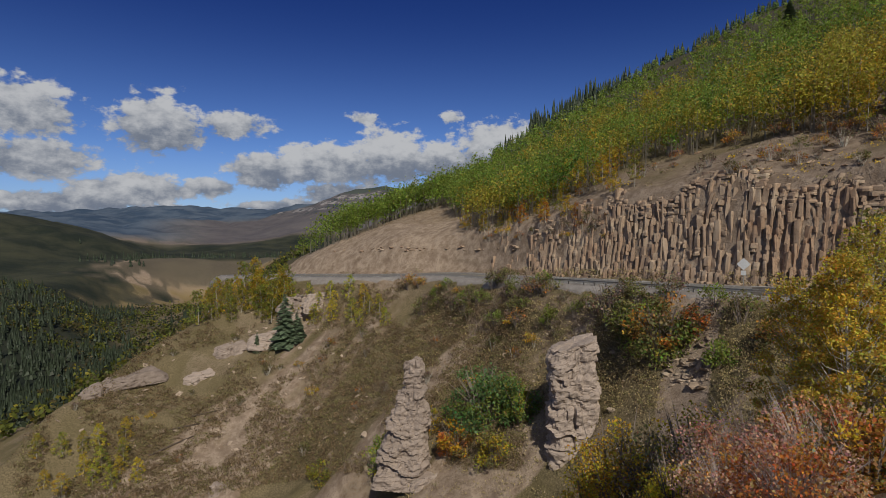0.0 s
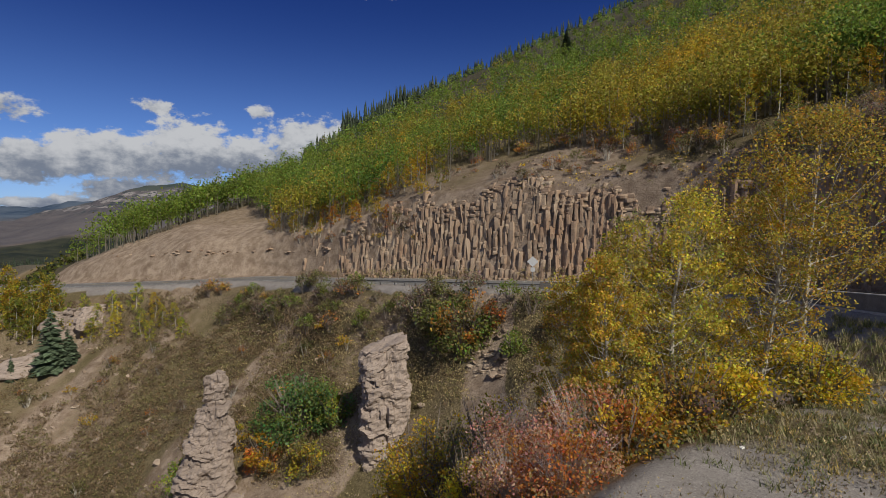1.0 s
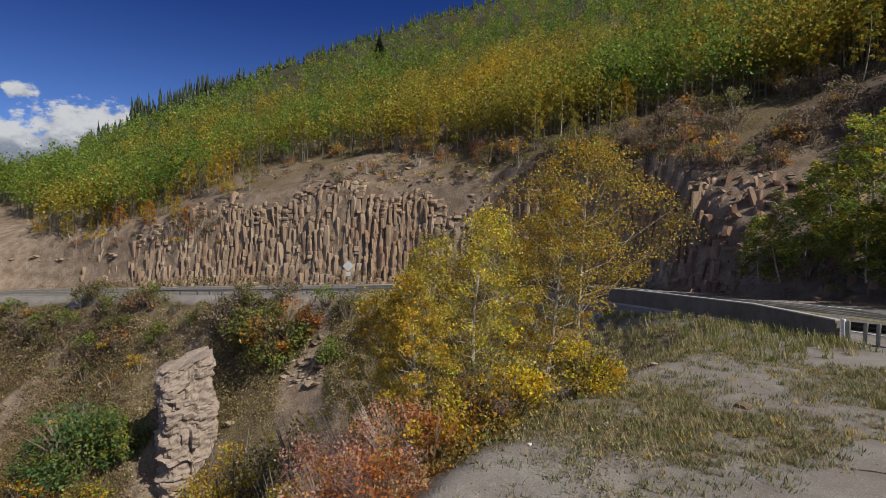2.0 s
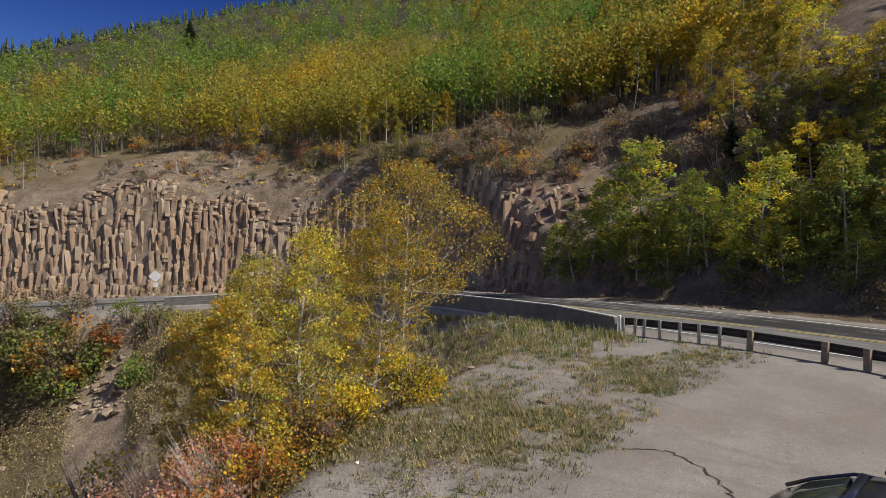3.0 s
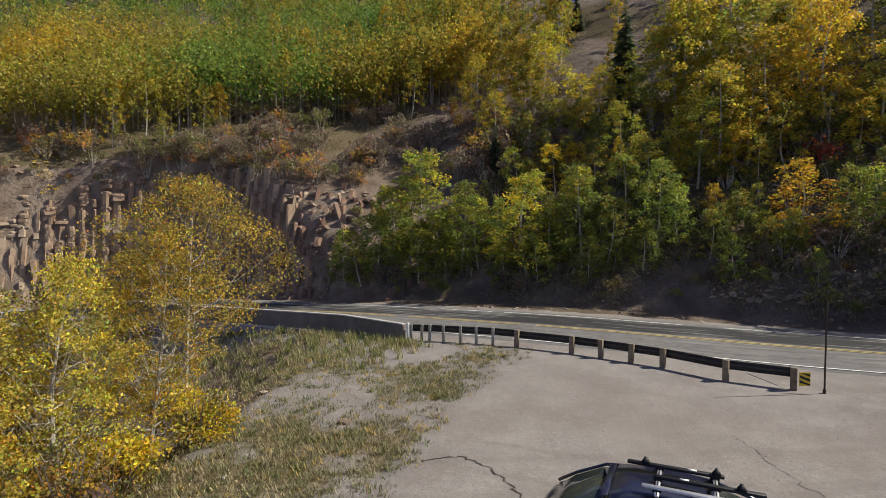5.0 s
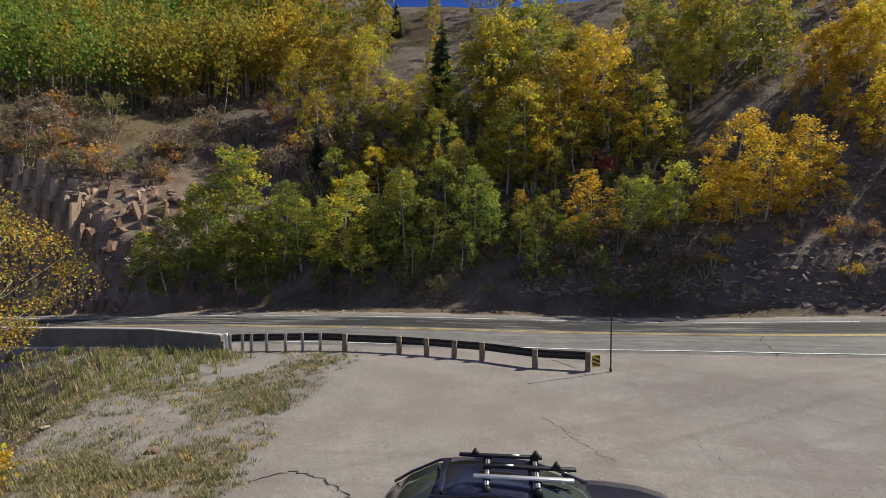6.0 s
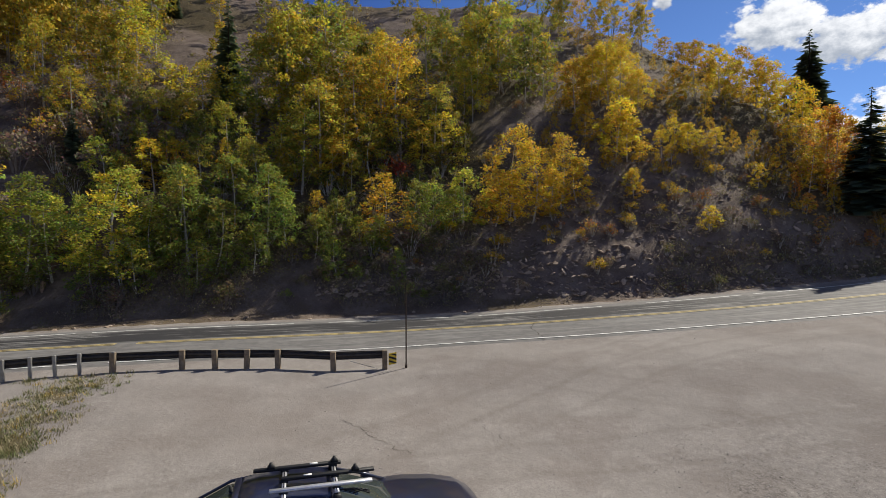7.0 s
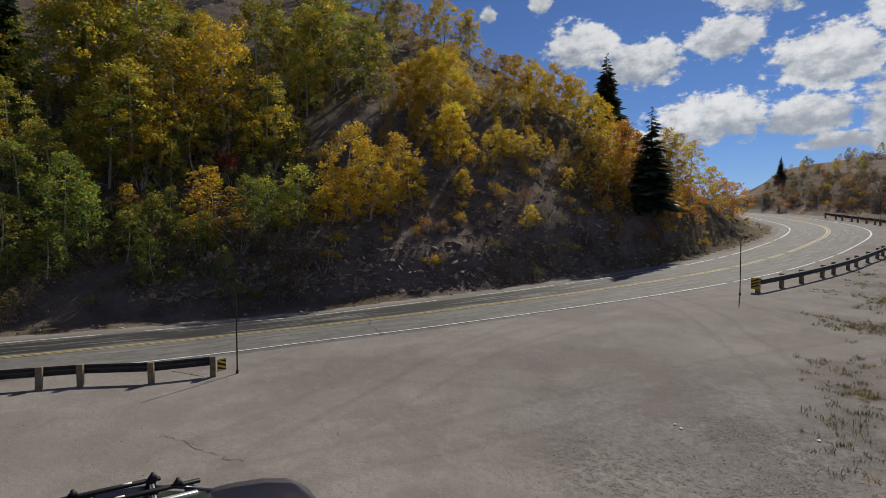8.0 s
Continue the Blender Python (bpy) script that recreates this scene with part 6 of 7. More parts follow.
def block(rng):
    """A jointed block, one unit wide and high: a many-sided front, a broken slanting top."""
    front = [(-0.42, -0.50), (-0.46 - 0.12 * rng.random(), -0.30 * rng.random() - 0.12), (-0.46 - 0.12 * rng.random(), 0.30 * rng.random() + 0.08), (-0.40, 0.50), (0.55, 0.50), (0.55, -0.50)]
    rows = []
    for z, s in ((0.0, 1.0), (0.5 + 0.2 * rng.random(), 0.98), (1.0, 0.90)):
        d = rng.normal() * 0.03
        rows.append([(x * (s if x < 0 else 1) + d, y * s + rng.normal() * 0.03, z + (rng.normal() * 0.05 if z == 1.0 else 0)) for x, y in front])
    V = np.array([v for r in rows for v in r])
    n = len(front)
    F = [(t * n + k, t * n + (k + 1) % n, (t + 1) * n + (k + 1) % n, (t + 1) * n + k) for t in range(2) for k in range(n)]
    return V, [f[::-1] for f in F] + [tuple(2 * n + k for k in range(n))[::-1]]


def build_cliff():
    rng = np.random.default_rng(101)
    cliff = tagged(new("cliff"), "tan and rust columnar rock face cut beside the road", "cliff", kind="structure")
    shapes = [block(rng) for _ in range(16)]
    meshes = [py_mesh("column", V, F, MAT_CLIFF) for V, F in shapes]
    rest_v, rest_f, total, count = [], [], 0, 0
    for b, m in stack_blocks(run_of_bearing(2), run_of_bearing(56), 0.56, 1.05, 0.42, rng, lambda q: 0.14 + 0.83 * min(1, max(0, (q - 4) / 9)), crown=0.5):
        k = rng.integers(len(shapes))
        if 20 < b < 40 and count < 300:
            part("column", meshes[k], cliff).matrix_world = m
            count += 1
        else:
            V, F = shapes[k]
            rest_v.append(V @ np.array(m)[:3, :3].T + np.array(m)[:3, 3])
            rest_f += [tuple(total + q for q in f) for f in F]
            total += len(V)
    ob = part("column_face", py_mesh("column_face", np.vstack(rest_v), rest_f, MAT_CLIFF), cliff)
    ob["kind"] = "stuff"
    # redder broken rock, its colour also darkened for the shaded cut
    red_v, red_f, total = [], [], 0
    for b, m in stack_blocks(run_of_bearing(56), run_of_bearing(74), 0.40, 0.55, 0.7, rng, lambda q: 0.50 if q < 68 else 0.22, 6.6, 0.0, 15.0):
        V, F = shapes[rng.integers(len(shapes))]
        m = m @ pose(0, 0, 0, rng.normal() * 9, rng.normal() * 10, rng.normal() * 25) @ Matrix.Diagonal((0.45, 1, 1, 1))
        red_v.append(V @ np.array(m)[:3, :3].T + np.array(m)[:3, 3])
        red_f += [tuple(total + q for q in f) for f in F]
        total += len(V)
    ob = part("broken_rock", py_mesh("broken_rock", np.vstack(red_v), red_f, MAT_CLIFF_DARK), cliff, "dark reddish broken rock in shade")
    ob["kind"] = "stuff"
    # bedded ledges in the bare bank and over the columns
    led_v, led_f = [], []
    for k in range(110):
        if k < 50:
            p = ground_hit(-12 + 20 * rng.random(), -3.4 + 0.5 * rng.random(), 60)
        else:
            p = ground_hit(16 + 36 * rng.random(), 3.6 + 2.6 * rng.random(), 50)
        if p is None or road_at(p[0], p[1])[0][0] < 6.5:
            continue
        V, F = stone(rng, 0.25 + 0.5 * rng.random() ** 2, 0.35)
        m = pose(p[0], p[1], p[2] - 0.06, rng.normal() * 5, rng.normal() * 5, rng.random() * 360)
        n = sum(len(v) for v in led_v)
        led_v.append(np.array([(m @ Vector(v))[:] for v in V]))
        led_f += [tuple(n + q for q in f) for f in F]
    ob = part("ledge_rock", py_mesh("ledge_rock", np.vstack(led_v), led_f, MAT_CLIFF), cliff)
    ob["kind"] = "stuff"


def rock_pillar(bearing, dist, z0, z1, wide, deep, taper, seed, label, turn=0.0, fine=1.0, slant=0.0, shift=0.0):
    """A free-standing mass of weathered rock: uneven beds split into blocks by joints, with a broken slanting top. taper gives the
    half width up the height, shift the sideways run of its foot."""
    rng = np.random.default_rng(seed)
    n, H = int(84 * fine), z1 - z0
    m = max(10, int(H / 0.13 * fine))
    beds = [0.0]
    while beds[-1] < H * 1.3:
        beds.append(beds[-1] + 0.25 + 1.25 * rng.random() ** 1.6)
    joints = [np.sort(rng.random(rng.integers(5, 10)) * 6.2832) for _ in beds]
    pushes = [rng.normal(size=12) * 0.17 for _ in beds]
    ledge = rng.normal(size=len(beds)) * 0.07
    rings = []
    for k in range(m + 5):
        u = min(1.0, k / m)
        shrink = 1.0 if k <= m else (0.90, 0.66, 0.36, 0.08)[k - m - 1]
        ring = []
        for i in range(n):
            a = 6.2832 * i / n
            e = 1 / (abs(math.cos(a)) ** 4.5 + abs(math.sin(a)) ** 4.5) ** (1 / 4.5)
            q = taper(u) * e * shrink
            p = Vector((math.cos(a) * wide * q, math.sin(a) * deep * q, u * H))
            s = p + Vector((seed * 3.1, seed * 1.7, 0))
            zz = p.z + 1.2 * noise.noise(s * 0.5) + 0.35 * noise.noise(s * 1.3) + 0.10 * p.x
            t = max(0, int(np.searchsorted(beds, zz)) - 1)
            j = joints[t]
            c = int(np.searchsorted(j, a)) % len(j)
            near_bed = min(abs(zz - beds[t]), abs(beds[t + 1] - zz) if t + 1 < len(beds) else 1.0)
            near_joint = float(np.min(np.abs(j - a))) * max(wide, deep)
            crack = 0.09 * max(0.0, 1 - near_bed / 0.10) + 0.22 * max(0.0, 1 - near_joint / 0.18)
            grain = noise.noise(s * 1.1) * 0.26 + noise.noise(s * 2.6) * 0.20 + noise.noise(s * 5.5) * 0.09
            push = 0.45 * noise.noise(s * 0.33) + pushes[t][c] + ledge[t] - crack + grain
            f = 1 + push / max(1.0, math.hypot(p.x, p.y))
            rise = slant * u ** 3 * p.x + (0.35 * noise.noise(s * 0.9) + 0.2 * pushes[t][c]) * (1 if u > 0.9 else 0.25 if k else 0)
            ring.append((p.x * f + shift * (1 - u) ** 1.3, p.y * f, p.z + rise))
        rings.append(ring)
    x, y, _ = spot(bearing, dist)
    ob = new("rock_pillar", Shape().loft(rings).mesh("rock_pillar", MAT_PILLAR))
    ob.matrix_world = pose(x, y, z0, 0, 0, -bearing + turn)
    tagged(ob, label, "rock pillar", "rock pillars")


def build_scree():
    rng = np.random.default_rng(131)
    scree = tagged(new("scree"), "broken grey stones strewn over the rocky slope", "scree", kind="structure")
    shapes = [stone(rng, 0.32, 0.40) for _ in range(10)]
    meshes = [py_mesh("stone", V, F, MAT_SCREE) for V, F in shapes]
    rest_v, rest_f, total = [], [], 0

    def add(V, F, m):
        nonlocal total
        rest_v.append(np.array([(m @ Vector(v))[:] for v in V]))
        rest_f.extend(tuple(total + q for q in f) for f in F)
        total += len(V)
    count = 0
    for _ in range(3400):
        b = 106 + 60 * rng.random()
        p = ground_hit(b, -6.5 + 13 * rng.random() ** 1.4, 24)
        if p is None or road_at(p[0], p[1])[0][0] < 5.6:
            continue
        k = rng.integers(len(shapes))
        s = 0.14 + 0.70 * rng.random() ** 3
        m = pose(p[0], p[1], p[2], rng.normal() * 25, rng.normal() * 25, rng.random() * 360) @ Matrix.Diagonal((s * 1.3, s, s, 1))
        if s > 0.34 and count < 280:
            ob = part("stone", meshes[k], scree)
            ob.matrix_world = m
            count += 1
        else:
            add(*shapes[k], m)
    # rubble along the uphill edge of the road, stones on the slope and in the chute below it
    for _ in range(700):
        i = rng.integers(40, len(LINE) - 60)
        o = 5.2 + 1.8 * rng.random()
        x, y = LINE[i, 0] + LEFT[i, 0] * o, LINE[i, 1] + LEFT[i, 1] * o
        s = 0.12 + 0.4 * rng.random() ** 3
        add(*shapes[rng.integers(10)], pose(x, y, float(ground_z(np.array([x]), np.array([y]))[0]) + 0.02, 20 * rng.normal(), 20 * rng.normal(), 360 * rng.random()) @ Matrix.Diagonal((s, s, s, 1)))
    for b0, b1, e0, e1, n, big in ((23, 27, -17, -10.5, 150, 1.6), (-38, -8, -26, -11, 420, 1.9), (-20, -12, -12, -8.5, 90, 2.4), (-10, 20, -24, -8, 150, 1.2), (60, 76, -2, 4, 60, 2.0)):
        for _ in range(n):
            p = ground_hit(b0 + (b1 - b0) * rng.random(), e0 + (e1 - e0) * rng.random(), 28)
            if p is None or abs(road_at(p[0], p[1])[0][0]) < 5.6:
                continue
            s = 0.3 + big * rng.random() ** 3
            add(*shapes[rng.integers(10)], pose(p[0], p[1], p[2], 20 * rng.normal(), 20 * rng.normal(), 360 * rng.random()) @ Matrix.Diagonal((s * 1.2, s, s, 1)))
    ob = part("small_stone", py_mesh("small_stone", np.vstack(rest_v), rest_f, MAT_SCREE), scree)
    ob["kind"] = "stuff"


def lot_gravel():
    """Loose pebbles on the pull-out."""
    rng = np.random.default_rng(137)
    shapes = [stone(rng, 0.022, 0.6) for _ in range(6)]
    V, F, n = [], [], 0
    for k in range(4200):
        if k < 1900:
            b, d = 138 + 42 * rng.random(), 7.5 + 8 * rng.random()
        elif k > 3300:
            b, d = 158 + 24 * rng.random() ** 0.8, 7.5 + 7 * rng.random()
        else:
            b, d = 50 + 126 * rng.random(), 8 + 17 * rng.random()
        x, y = math.sin(radians(b)) * d, math.cos(radians(b)) * d
        if road_at(x, y)[0][0] > -4.6:
            continue
        v, f = shapes[rng.integers(6)]
        s = (0.25 + 0.7 * rng.random() ** 3) * (1.5 if k > 3300 else 1.0)
        z = float(ground_z(np.array([x]), np.array([y]))[0])
        V.append(v * s * np.array([1, 1 + 0.5 * rng.random(), 1]) + np.array([x, y, z + 0.004]))
        F += [tuple(n + q for q in ff) for ff in f]
        n += len(v)
    tagged(new("loose_gravel", py_mesh("loose_gravel", np.vstack(V), F, MAT_PEBBLE)), "loose grey pebbles on the gravel pull-out", "gravel", kind="stuff")


MAT_PEBBLE = rock_material("pebble", (0.24, 0.22, 0.20), (0.40, 0.37, 0.34), (0.19, 0.17, 0.155), 0, 6.0)
build_cliff()
rock_pillar(14.0, 54.5, -20.5, -7.9, 2.35, 1.9, lambda u: 1.06 - 0.12 * u - 0.10 * max(0, u - 0.75) / 0.25, 11, "layered tan rock pillar standing on the slope", 8, 1.0, 0.42)
rock_pillar(-3.0, 61.0, -26.0, -11.7, 2.9, 2.4, lambda u: 0.36 if u > 0.82 else 0.30 if u > 0.78 else 0.48 + 0.62 * (0.78 - u) / 0.78, 17, "tapering broken tan rock pillar on the slope", -10, 1.0, 0.15, -1.6)
for b, e, w, h in ((-15.2, -9.6, 3.4, 4.4), (-13.2, -9.0, 2.6, 3.4), (-17.8, -12.2, 4.2, 2.2), (-21.5, -12.8, 3.4, 1.8), (-23.0, -25.6, 1.4, 1.6), (-30.0, -14.4, 4.4, 1.4), (-32.5, -14.9, 3.0, 1.1), (-24.5, -15.0, 2.6, 1.2), (-1.5, -26.5, 1.8, 1.2)):
    q = ground_hit(b, e, 30)
    rock_pillar(b, q[3], q[2] - 1.4, q[2] + h - 0.9, w, w * 0.6, lambda u: 1.15 - 0.45 * u ** 2, int(b * 7) % 50, "grey weathered rock outcrop on the slope", 15, 0.6, 0.12)
build_scree()
lot_gravel()


# ---------------------------------------------------------------- barriers and posts
def z_at(x, y):
    return float(ground_z(np.array([x], dtype=float), np.array([y], dtype=float))[0])


def beam_between(p, q, height, depth, mat, name, parent, label=""):
    """A W-shaped rail from p to q; p and q are the rail's lower middle."""
    p, q = Vector(p), Vector(q)
    d = (q - p).normalized()
    out = Vector((-d.y, d.x, 0)).normalized()
    prof = [(0, 0), (depth, 0.10), (depth, 0.24), (0.1 * depth, 0.42), (0.1 * depth, 0.58), (depth, 0.76), (depth, 0.90), (0, 1)]
    ring = [(a, b * height) for a, b in prof] + [(a - 0.012, b * height) for a, b in prof[::-1]]
    sh = Shape()
    sh.loft([[e + out * a + Vector((0, 0, b)) for a, b in ring] for e in (p - d * 0.06, q + d * 0.06)])
    return part(name, sh.mesh(name, mat), parent, label)


def striped_marker(parent, pos, facing, w=0.30, h=0.36):
    """Square object marker with slanting black stripes on yellow."""
    m = pose(*pos, 0, 0, facing)
    sh = Shape().box(0, 0, 0, w, 0.02, h, m, 0.004)
    panel = part("marker_panel", sh.mesh("marker_panel", MAT_MARKER), parent, "yellow marker with black slanting stripes")
    for k in range(3):
        c = -0.09 + 0.16 * k
        bm = Shape()
        ring = [(-w / 2 + 0.01, -0.013, c - 0.02), (w / 2 - 0.01, -0.013, c - 0.16), (w / 2 - 0.01, -0.013, c - 0.08), (-w / 2 + 0.01, -0.013, c + 0.06)]
        ring = [(x, y, max(-h / 2 + 0.01, min(h / 2 - 0.01, z))) for x, y, z in ring]
        back = [(x, -0.010, z) for x, _, z in ring]
        bm.loft([[m @ Vector(v) for v in ring], [m @ Vector(v) for v in back]])
        part("stripe", bm.mesh("stripe", MAT_BLACK), panel)
        bm = Shape()
        ring = [(x, -y, z) for x, y, z in ring]
        bm.loft([[m @ Vector(v) for v in ring], [m @ Vector((x, -y, z)) for x, y, z in back]])
        part("stripe", bm.mesh("stripe", MAT_BLACK), panel)


MAT_MARKER = plain("marker_yellow", (0.62, 0.42, 0.04), 0.5, 0, 0.12, 8)
MAT_BLACK = plain("matt_black", (0.018, 0.018, 0.019), 0.55, 0, 0.2, 8)
MAT_WHITE = plain("weathered_white_paint", (0.72, 0.71, 0.68), 0.6, 0, 0.12, 6)
MAT_RUST = plain("rusted_steel_pole", (0.065, 0.045, 0.032), 0.75, 0.3, 0.35, 6)


def guardrail(name, places, post_w, post_h, mats, label, wood=True, marker=0, lean=0.0, rng=random.Random(3)):
    """A run of posts with a blocked-out steel rail; places are the posts' feet."""
    rail = tagged(new(name), label, "guardrail")
    for k, (x, y) in enumerate(places):
        z = z_at(x, y)
        x2, y2 = places[min(k + 1, len(places) - 1)]
        x1, y1 = places[max(k - 1, 0)]
        turn = math.degrees(math.atan2(y2 - y1, x2 - x1))
        m = pose(x, y, z, rng.uniform(-2, 2), rng.uniform(-2, 2), turn)
        sh = Shape().box(0, 0, post_h / 2 - 0.15, post_w, post_w * 0.85, post_h + 0.3, m, 0.012)
        p = part("post", sh.mesh("post", mats[0]), rail)
        sh = Shape().box(0, post_w * 0.85 / 2 + 0.05, post_h - 0.19, post_w * 0.8, 0.10, 0.30, m, 0.01)
        part("block", sh.mesh("block", mats[0]), p)
    off = post_w * 0.85 / 2 + 0.10
    for (x1, y1), (x2, y2) in zip(places, places[1:]):
        d = Vector((x2 - x1, y2 - y1, 0)).normalized()
        o = Vector((-d.y, d.x, 0)) * off
        beam_between((x1 + o.x, y1 + o.y, z_at(x1, y1) + post_h - 0.36), (x2 + o.x, y2 + o.y, z_at(x2, y2) + post_h - 0.36), 0.31, 0.08, mats[1], "rail_beam", rail)
    return rail


# rail beside the pull-out: from the marker end towards the concrete barrier; timber posts first, then closer steel posts
posts_a = [(19.25, -8.1), (19.95, -6.3), (21.25, -4.55), (21.75, -3.5), (22.25, -2.45), (22.75, -1.35), (23.55, 0.9)]
posts_b = [(23.55, 0.9), (23.87, 1.94), (24.03, 2.69), (24.12, 3.42), (24.26, 4.21), (24.39, 4.88), (24.42, 5.26), (24.45, 5.75)]
ra = guardrail("guardrail", posts_a[::-1], 0.19, 0.74, (MAT_POST, MAT_RAIL), "dark steel guardrail on weathered timber posts beside the gravel")
striped_marker(ra, (18.98, -8.30, 0.52), -78, 0.36, 0.44)
ra_brace = Shape().tube([(19.4, -7.9, 0.08), (19.75, -6.9, 0.42)], 0.012, 6)
part("anchor_cable", ra_brace.mesh("anchor_cable", MAT_GALV), ra)
guardrail("guardrail", posts_b[::-1], 0.11, 0.78, (MAT_GALV, MAT_RAIL), "dark steel guardrail on close-set galvanised posts")

# concrete barrier along the bend
def barrier():
    ob = tagged(new("concrete_barrier"), "grey concrete barrier with a shade-darkened wall and a pale top along the bend", "barrier")
    i0, i1 = (int(np.searchsorted(RUN, r)) for r in RUN_AT_BARRIER)
    pts = [(24.50, 6.10, -0.06)]
    for i in range(i1 - 4, i0 - 30, -3):
        o = -5.6 + 0.5 * min(1, (i1 - i) / 24)
        q = (LINE[i, 0] + LEFT[i, 0] * o, LINE[i, 1] + LEFT[i, 1] * o, LINE[i, 2])
        if q[1] > 7.2:
            pts.append(q)
    A, B, C = [], [], []
    for k, (x, y, z) in enumerate(pts):
        x2, y2 = pts[min(k + 1, len(pts) - 1)][:2]
        x1, y1 = pts[max(k - 1, 0)][:2]
        d = Vector((x2 - x1, y2 - y1, 0)).normalized()
        nrm = Vector((d.y, -d.x, 0))
        c = Vector((x, y, z))
        A.append([c + nrm * a + Vector((0, 0, b)) for a, b in ((-0.16, -3.2), (0.16, -3.2), (0.10, 0.84), (-0.12, 0.84))])
        B.append([c + nrm * a + Vector((0, 0, b)) for a, b in ((-0.135, 0.843), (0.115, 0.843), (0.105, 0.89), (-0.125, 0.89))])
        C.append([c + nrm * a + Vector((0, 0, b)) for a, b in ((-0.30, -0.10), (-0.165, -0.10), (-0.165, 0.02), (-0.30, 0.02))])
    part("wall", Shape().loft(A).mesh("wall", MAT_CONCRETE), ob)
    part("cap", Shape().loft(B).mesh("cap", MAT_CONCRETE_CAP), ob, "pale concrete cap")
    part("footing", Shape().loft(C).mesh("footing", MAT_CONCRETE_CAP), ob, "pale concrete ledge")
    part("end_post", Shape().box(24.42, 5.90, 0.38, 0.16, 0.10, 1.0, None, 0.01).mesh("end_post", MAT_WHITE), ob, "white painted end post")


barrier()


def along_road(r0, r1, step, offset):
    out = []
    for s in np.arange(r0, r1, step):
        i = int(np.clip(np.searchsorted(RUN, s), 0, len(LINE) - 1))
        out.append((float(LINE[i, 0] + LEFT[i, 0] * offset), float(LINE[i, 1] + LEFT[i, 1] * offset)))
    return out


s_low = float(RUN[np.argmin(np.hypot(LINE[:, 0] - 18.5, LINE[:, 1] - 77))])
guardrail("guardrail", along_road(s_low, s_low + 42, 1.905, -5.0)[::-1], 0.12, 0.75, (MAT_GALV, MAT_GALV), "galvanised steel guardrail along the far road edge")
s_up = float(RUN[np.argmin(np.hypot(LINE[:, 0] - 14.0, LINE[:, 1] + 35.0))])
up_places = along_road(s_up, s_up + 62, 2.2, -6.3)
rb = guardrail("guardrail", up_places[::-1], 0.22, 0.78, (MAT_POST, MAT_RAIL), "dark steel guardrail on timber posts at the upper bend")
bx, by = up_places[0]
striped_marker(rb, (bx + 0.05, by + 0.35, z_at(bx, by) + 0.48), 5, 0.42, 0.62)


def snow_pole(b, d, h, label):
    x, y, z = spot(b, d)
    ob = tagged(new("snow_pole"), label, "pole", "snow poles")
    part("shaft", Shape().tube([(x, y, z - 0.3), (x, y, z + h * 0.5), (x + 0.01, y, z + h)], [0.028, 0.026, 0.022], 8).mesh("shaft", MAT_RUST), ob)
    part("collar", Shape().tube([(x, y, z + 0.0), (x, y, z + 0.12)], 0.05, 8).mesh("collar", MAT_RUST), ob)


snow_pole(115.05, 20.95, 3.25, "thin dark steel snow pole at the gravel's edge")
snow_pole(165.15, 33.0, 3.1, "thin dark steel snow pole at the gravel's edge")
snow_pole(175.5, 92.0, 3.6, "thin dark steel snow pole beside the upper bend")


def road_sign():
    x, y, z = spot(29.5, 60.2)
    ob = tagged(new("road_sign"), "back of a grey diamond road sign on a steel post", "sign")
    m = pose(x, y, z, 0, 0, -29.5)
    part("post", Shape().box(0, 0.05, 1.7, 0.07, 0.05, 3.6, m, 0.004).mesh("post", MAT_GALV), ob)
    dm = m @ pose(0, 0, 3.05, 0, 45, 0)
    part("diamond_panel", Shape().box(0, 0, 0, 0.86, 0.012, 0.86, dm, 0.003).mesh("diamond_panel", MAT_SIGN), ob, "pale grey diamond panel")
    part("speed_plate", Shape().box(0, 0, 2.18, 0.46, 0.012, 0.46, m, 0.003).mesh("speed_plate", MAT_SIGN), ob, "small pale square panel")


MAT_SIGN = plain("sign_back_aluminium", (0.52, 0.53, 0.54), 0.5, 0.2, 0.1, 6)
road_sign()


# ---------------------------------------------------------------- the parked car
def car_paint():
    m, t, b, co = material("blue_black_paint_sky_tinted")
    n = noise_node(t, co, 3, 4, 0.6)
    # blue-black paint; extra blue in the colour stands in for reflected sky
    link(t, mix_rgb(t, smooth(t, n, 0.3, 0.7), (0.010, 0.012, 0.030), (0.016, 0.018, 0.040)), b.inputs["Base Color"])
    b.inputs["Roughness"].default_value = 0.28
    b.inputs["Specular IOR Level"].default_value = 0.5
    b.inputs["Coat Weight"].default_value = 0.6
    b.inputs["Coat Roughness"].default_value = 0.08
    return m


def car_glass():
    m, t, b, co = material("reflection_tinted_glass")
    # lighter grey-green base colour stands in for reflections on the dark glass
    b.inputs["Base Color"].default_value = (0.045, 0.055, 0.050, 1)
    b.inputs["Roughness"].default_value = 0.06
    b.inputs["Specular IOR Level"].default_value = 0.5
    return m


MAT_PAINT, MAT_GLASS = car_paint(), car_glass()
MAT_SILVER = plain("brushed_aluminium", (0.72, 0.72, 0.72), 0.35, 0.7, 0.1, 12)
MAT_RUBBER = plain("tyre_rubber", (0.022, 0.022, 0.022), 0.85, 0, 0.2, 12)


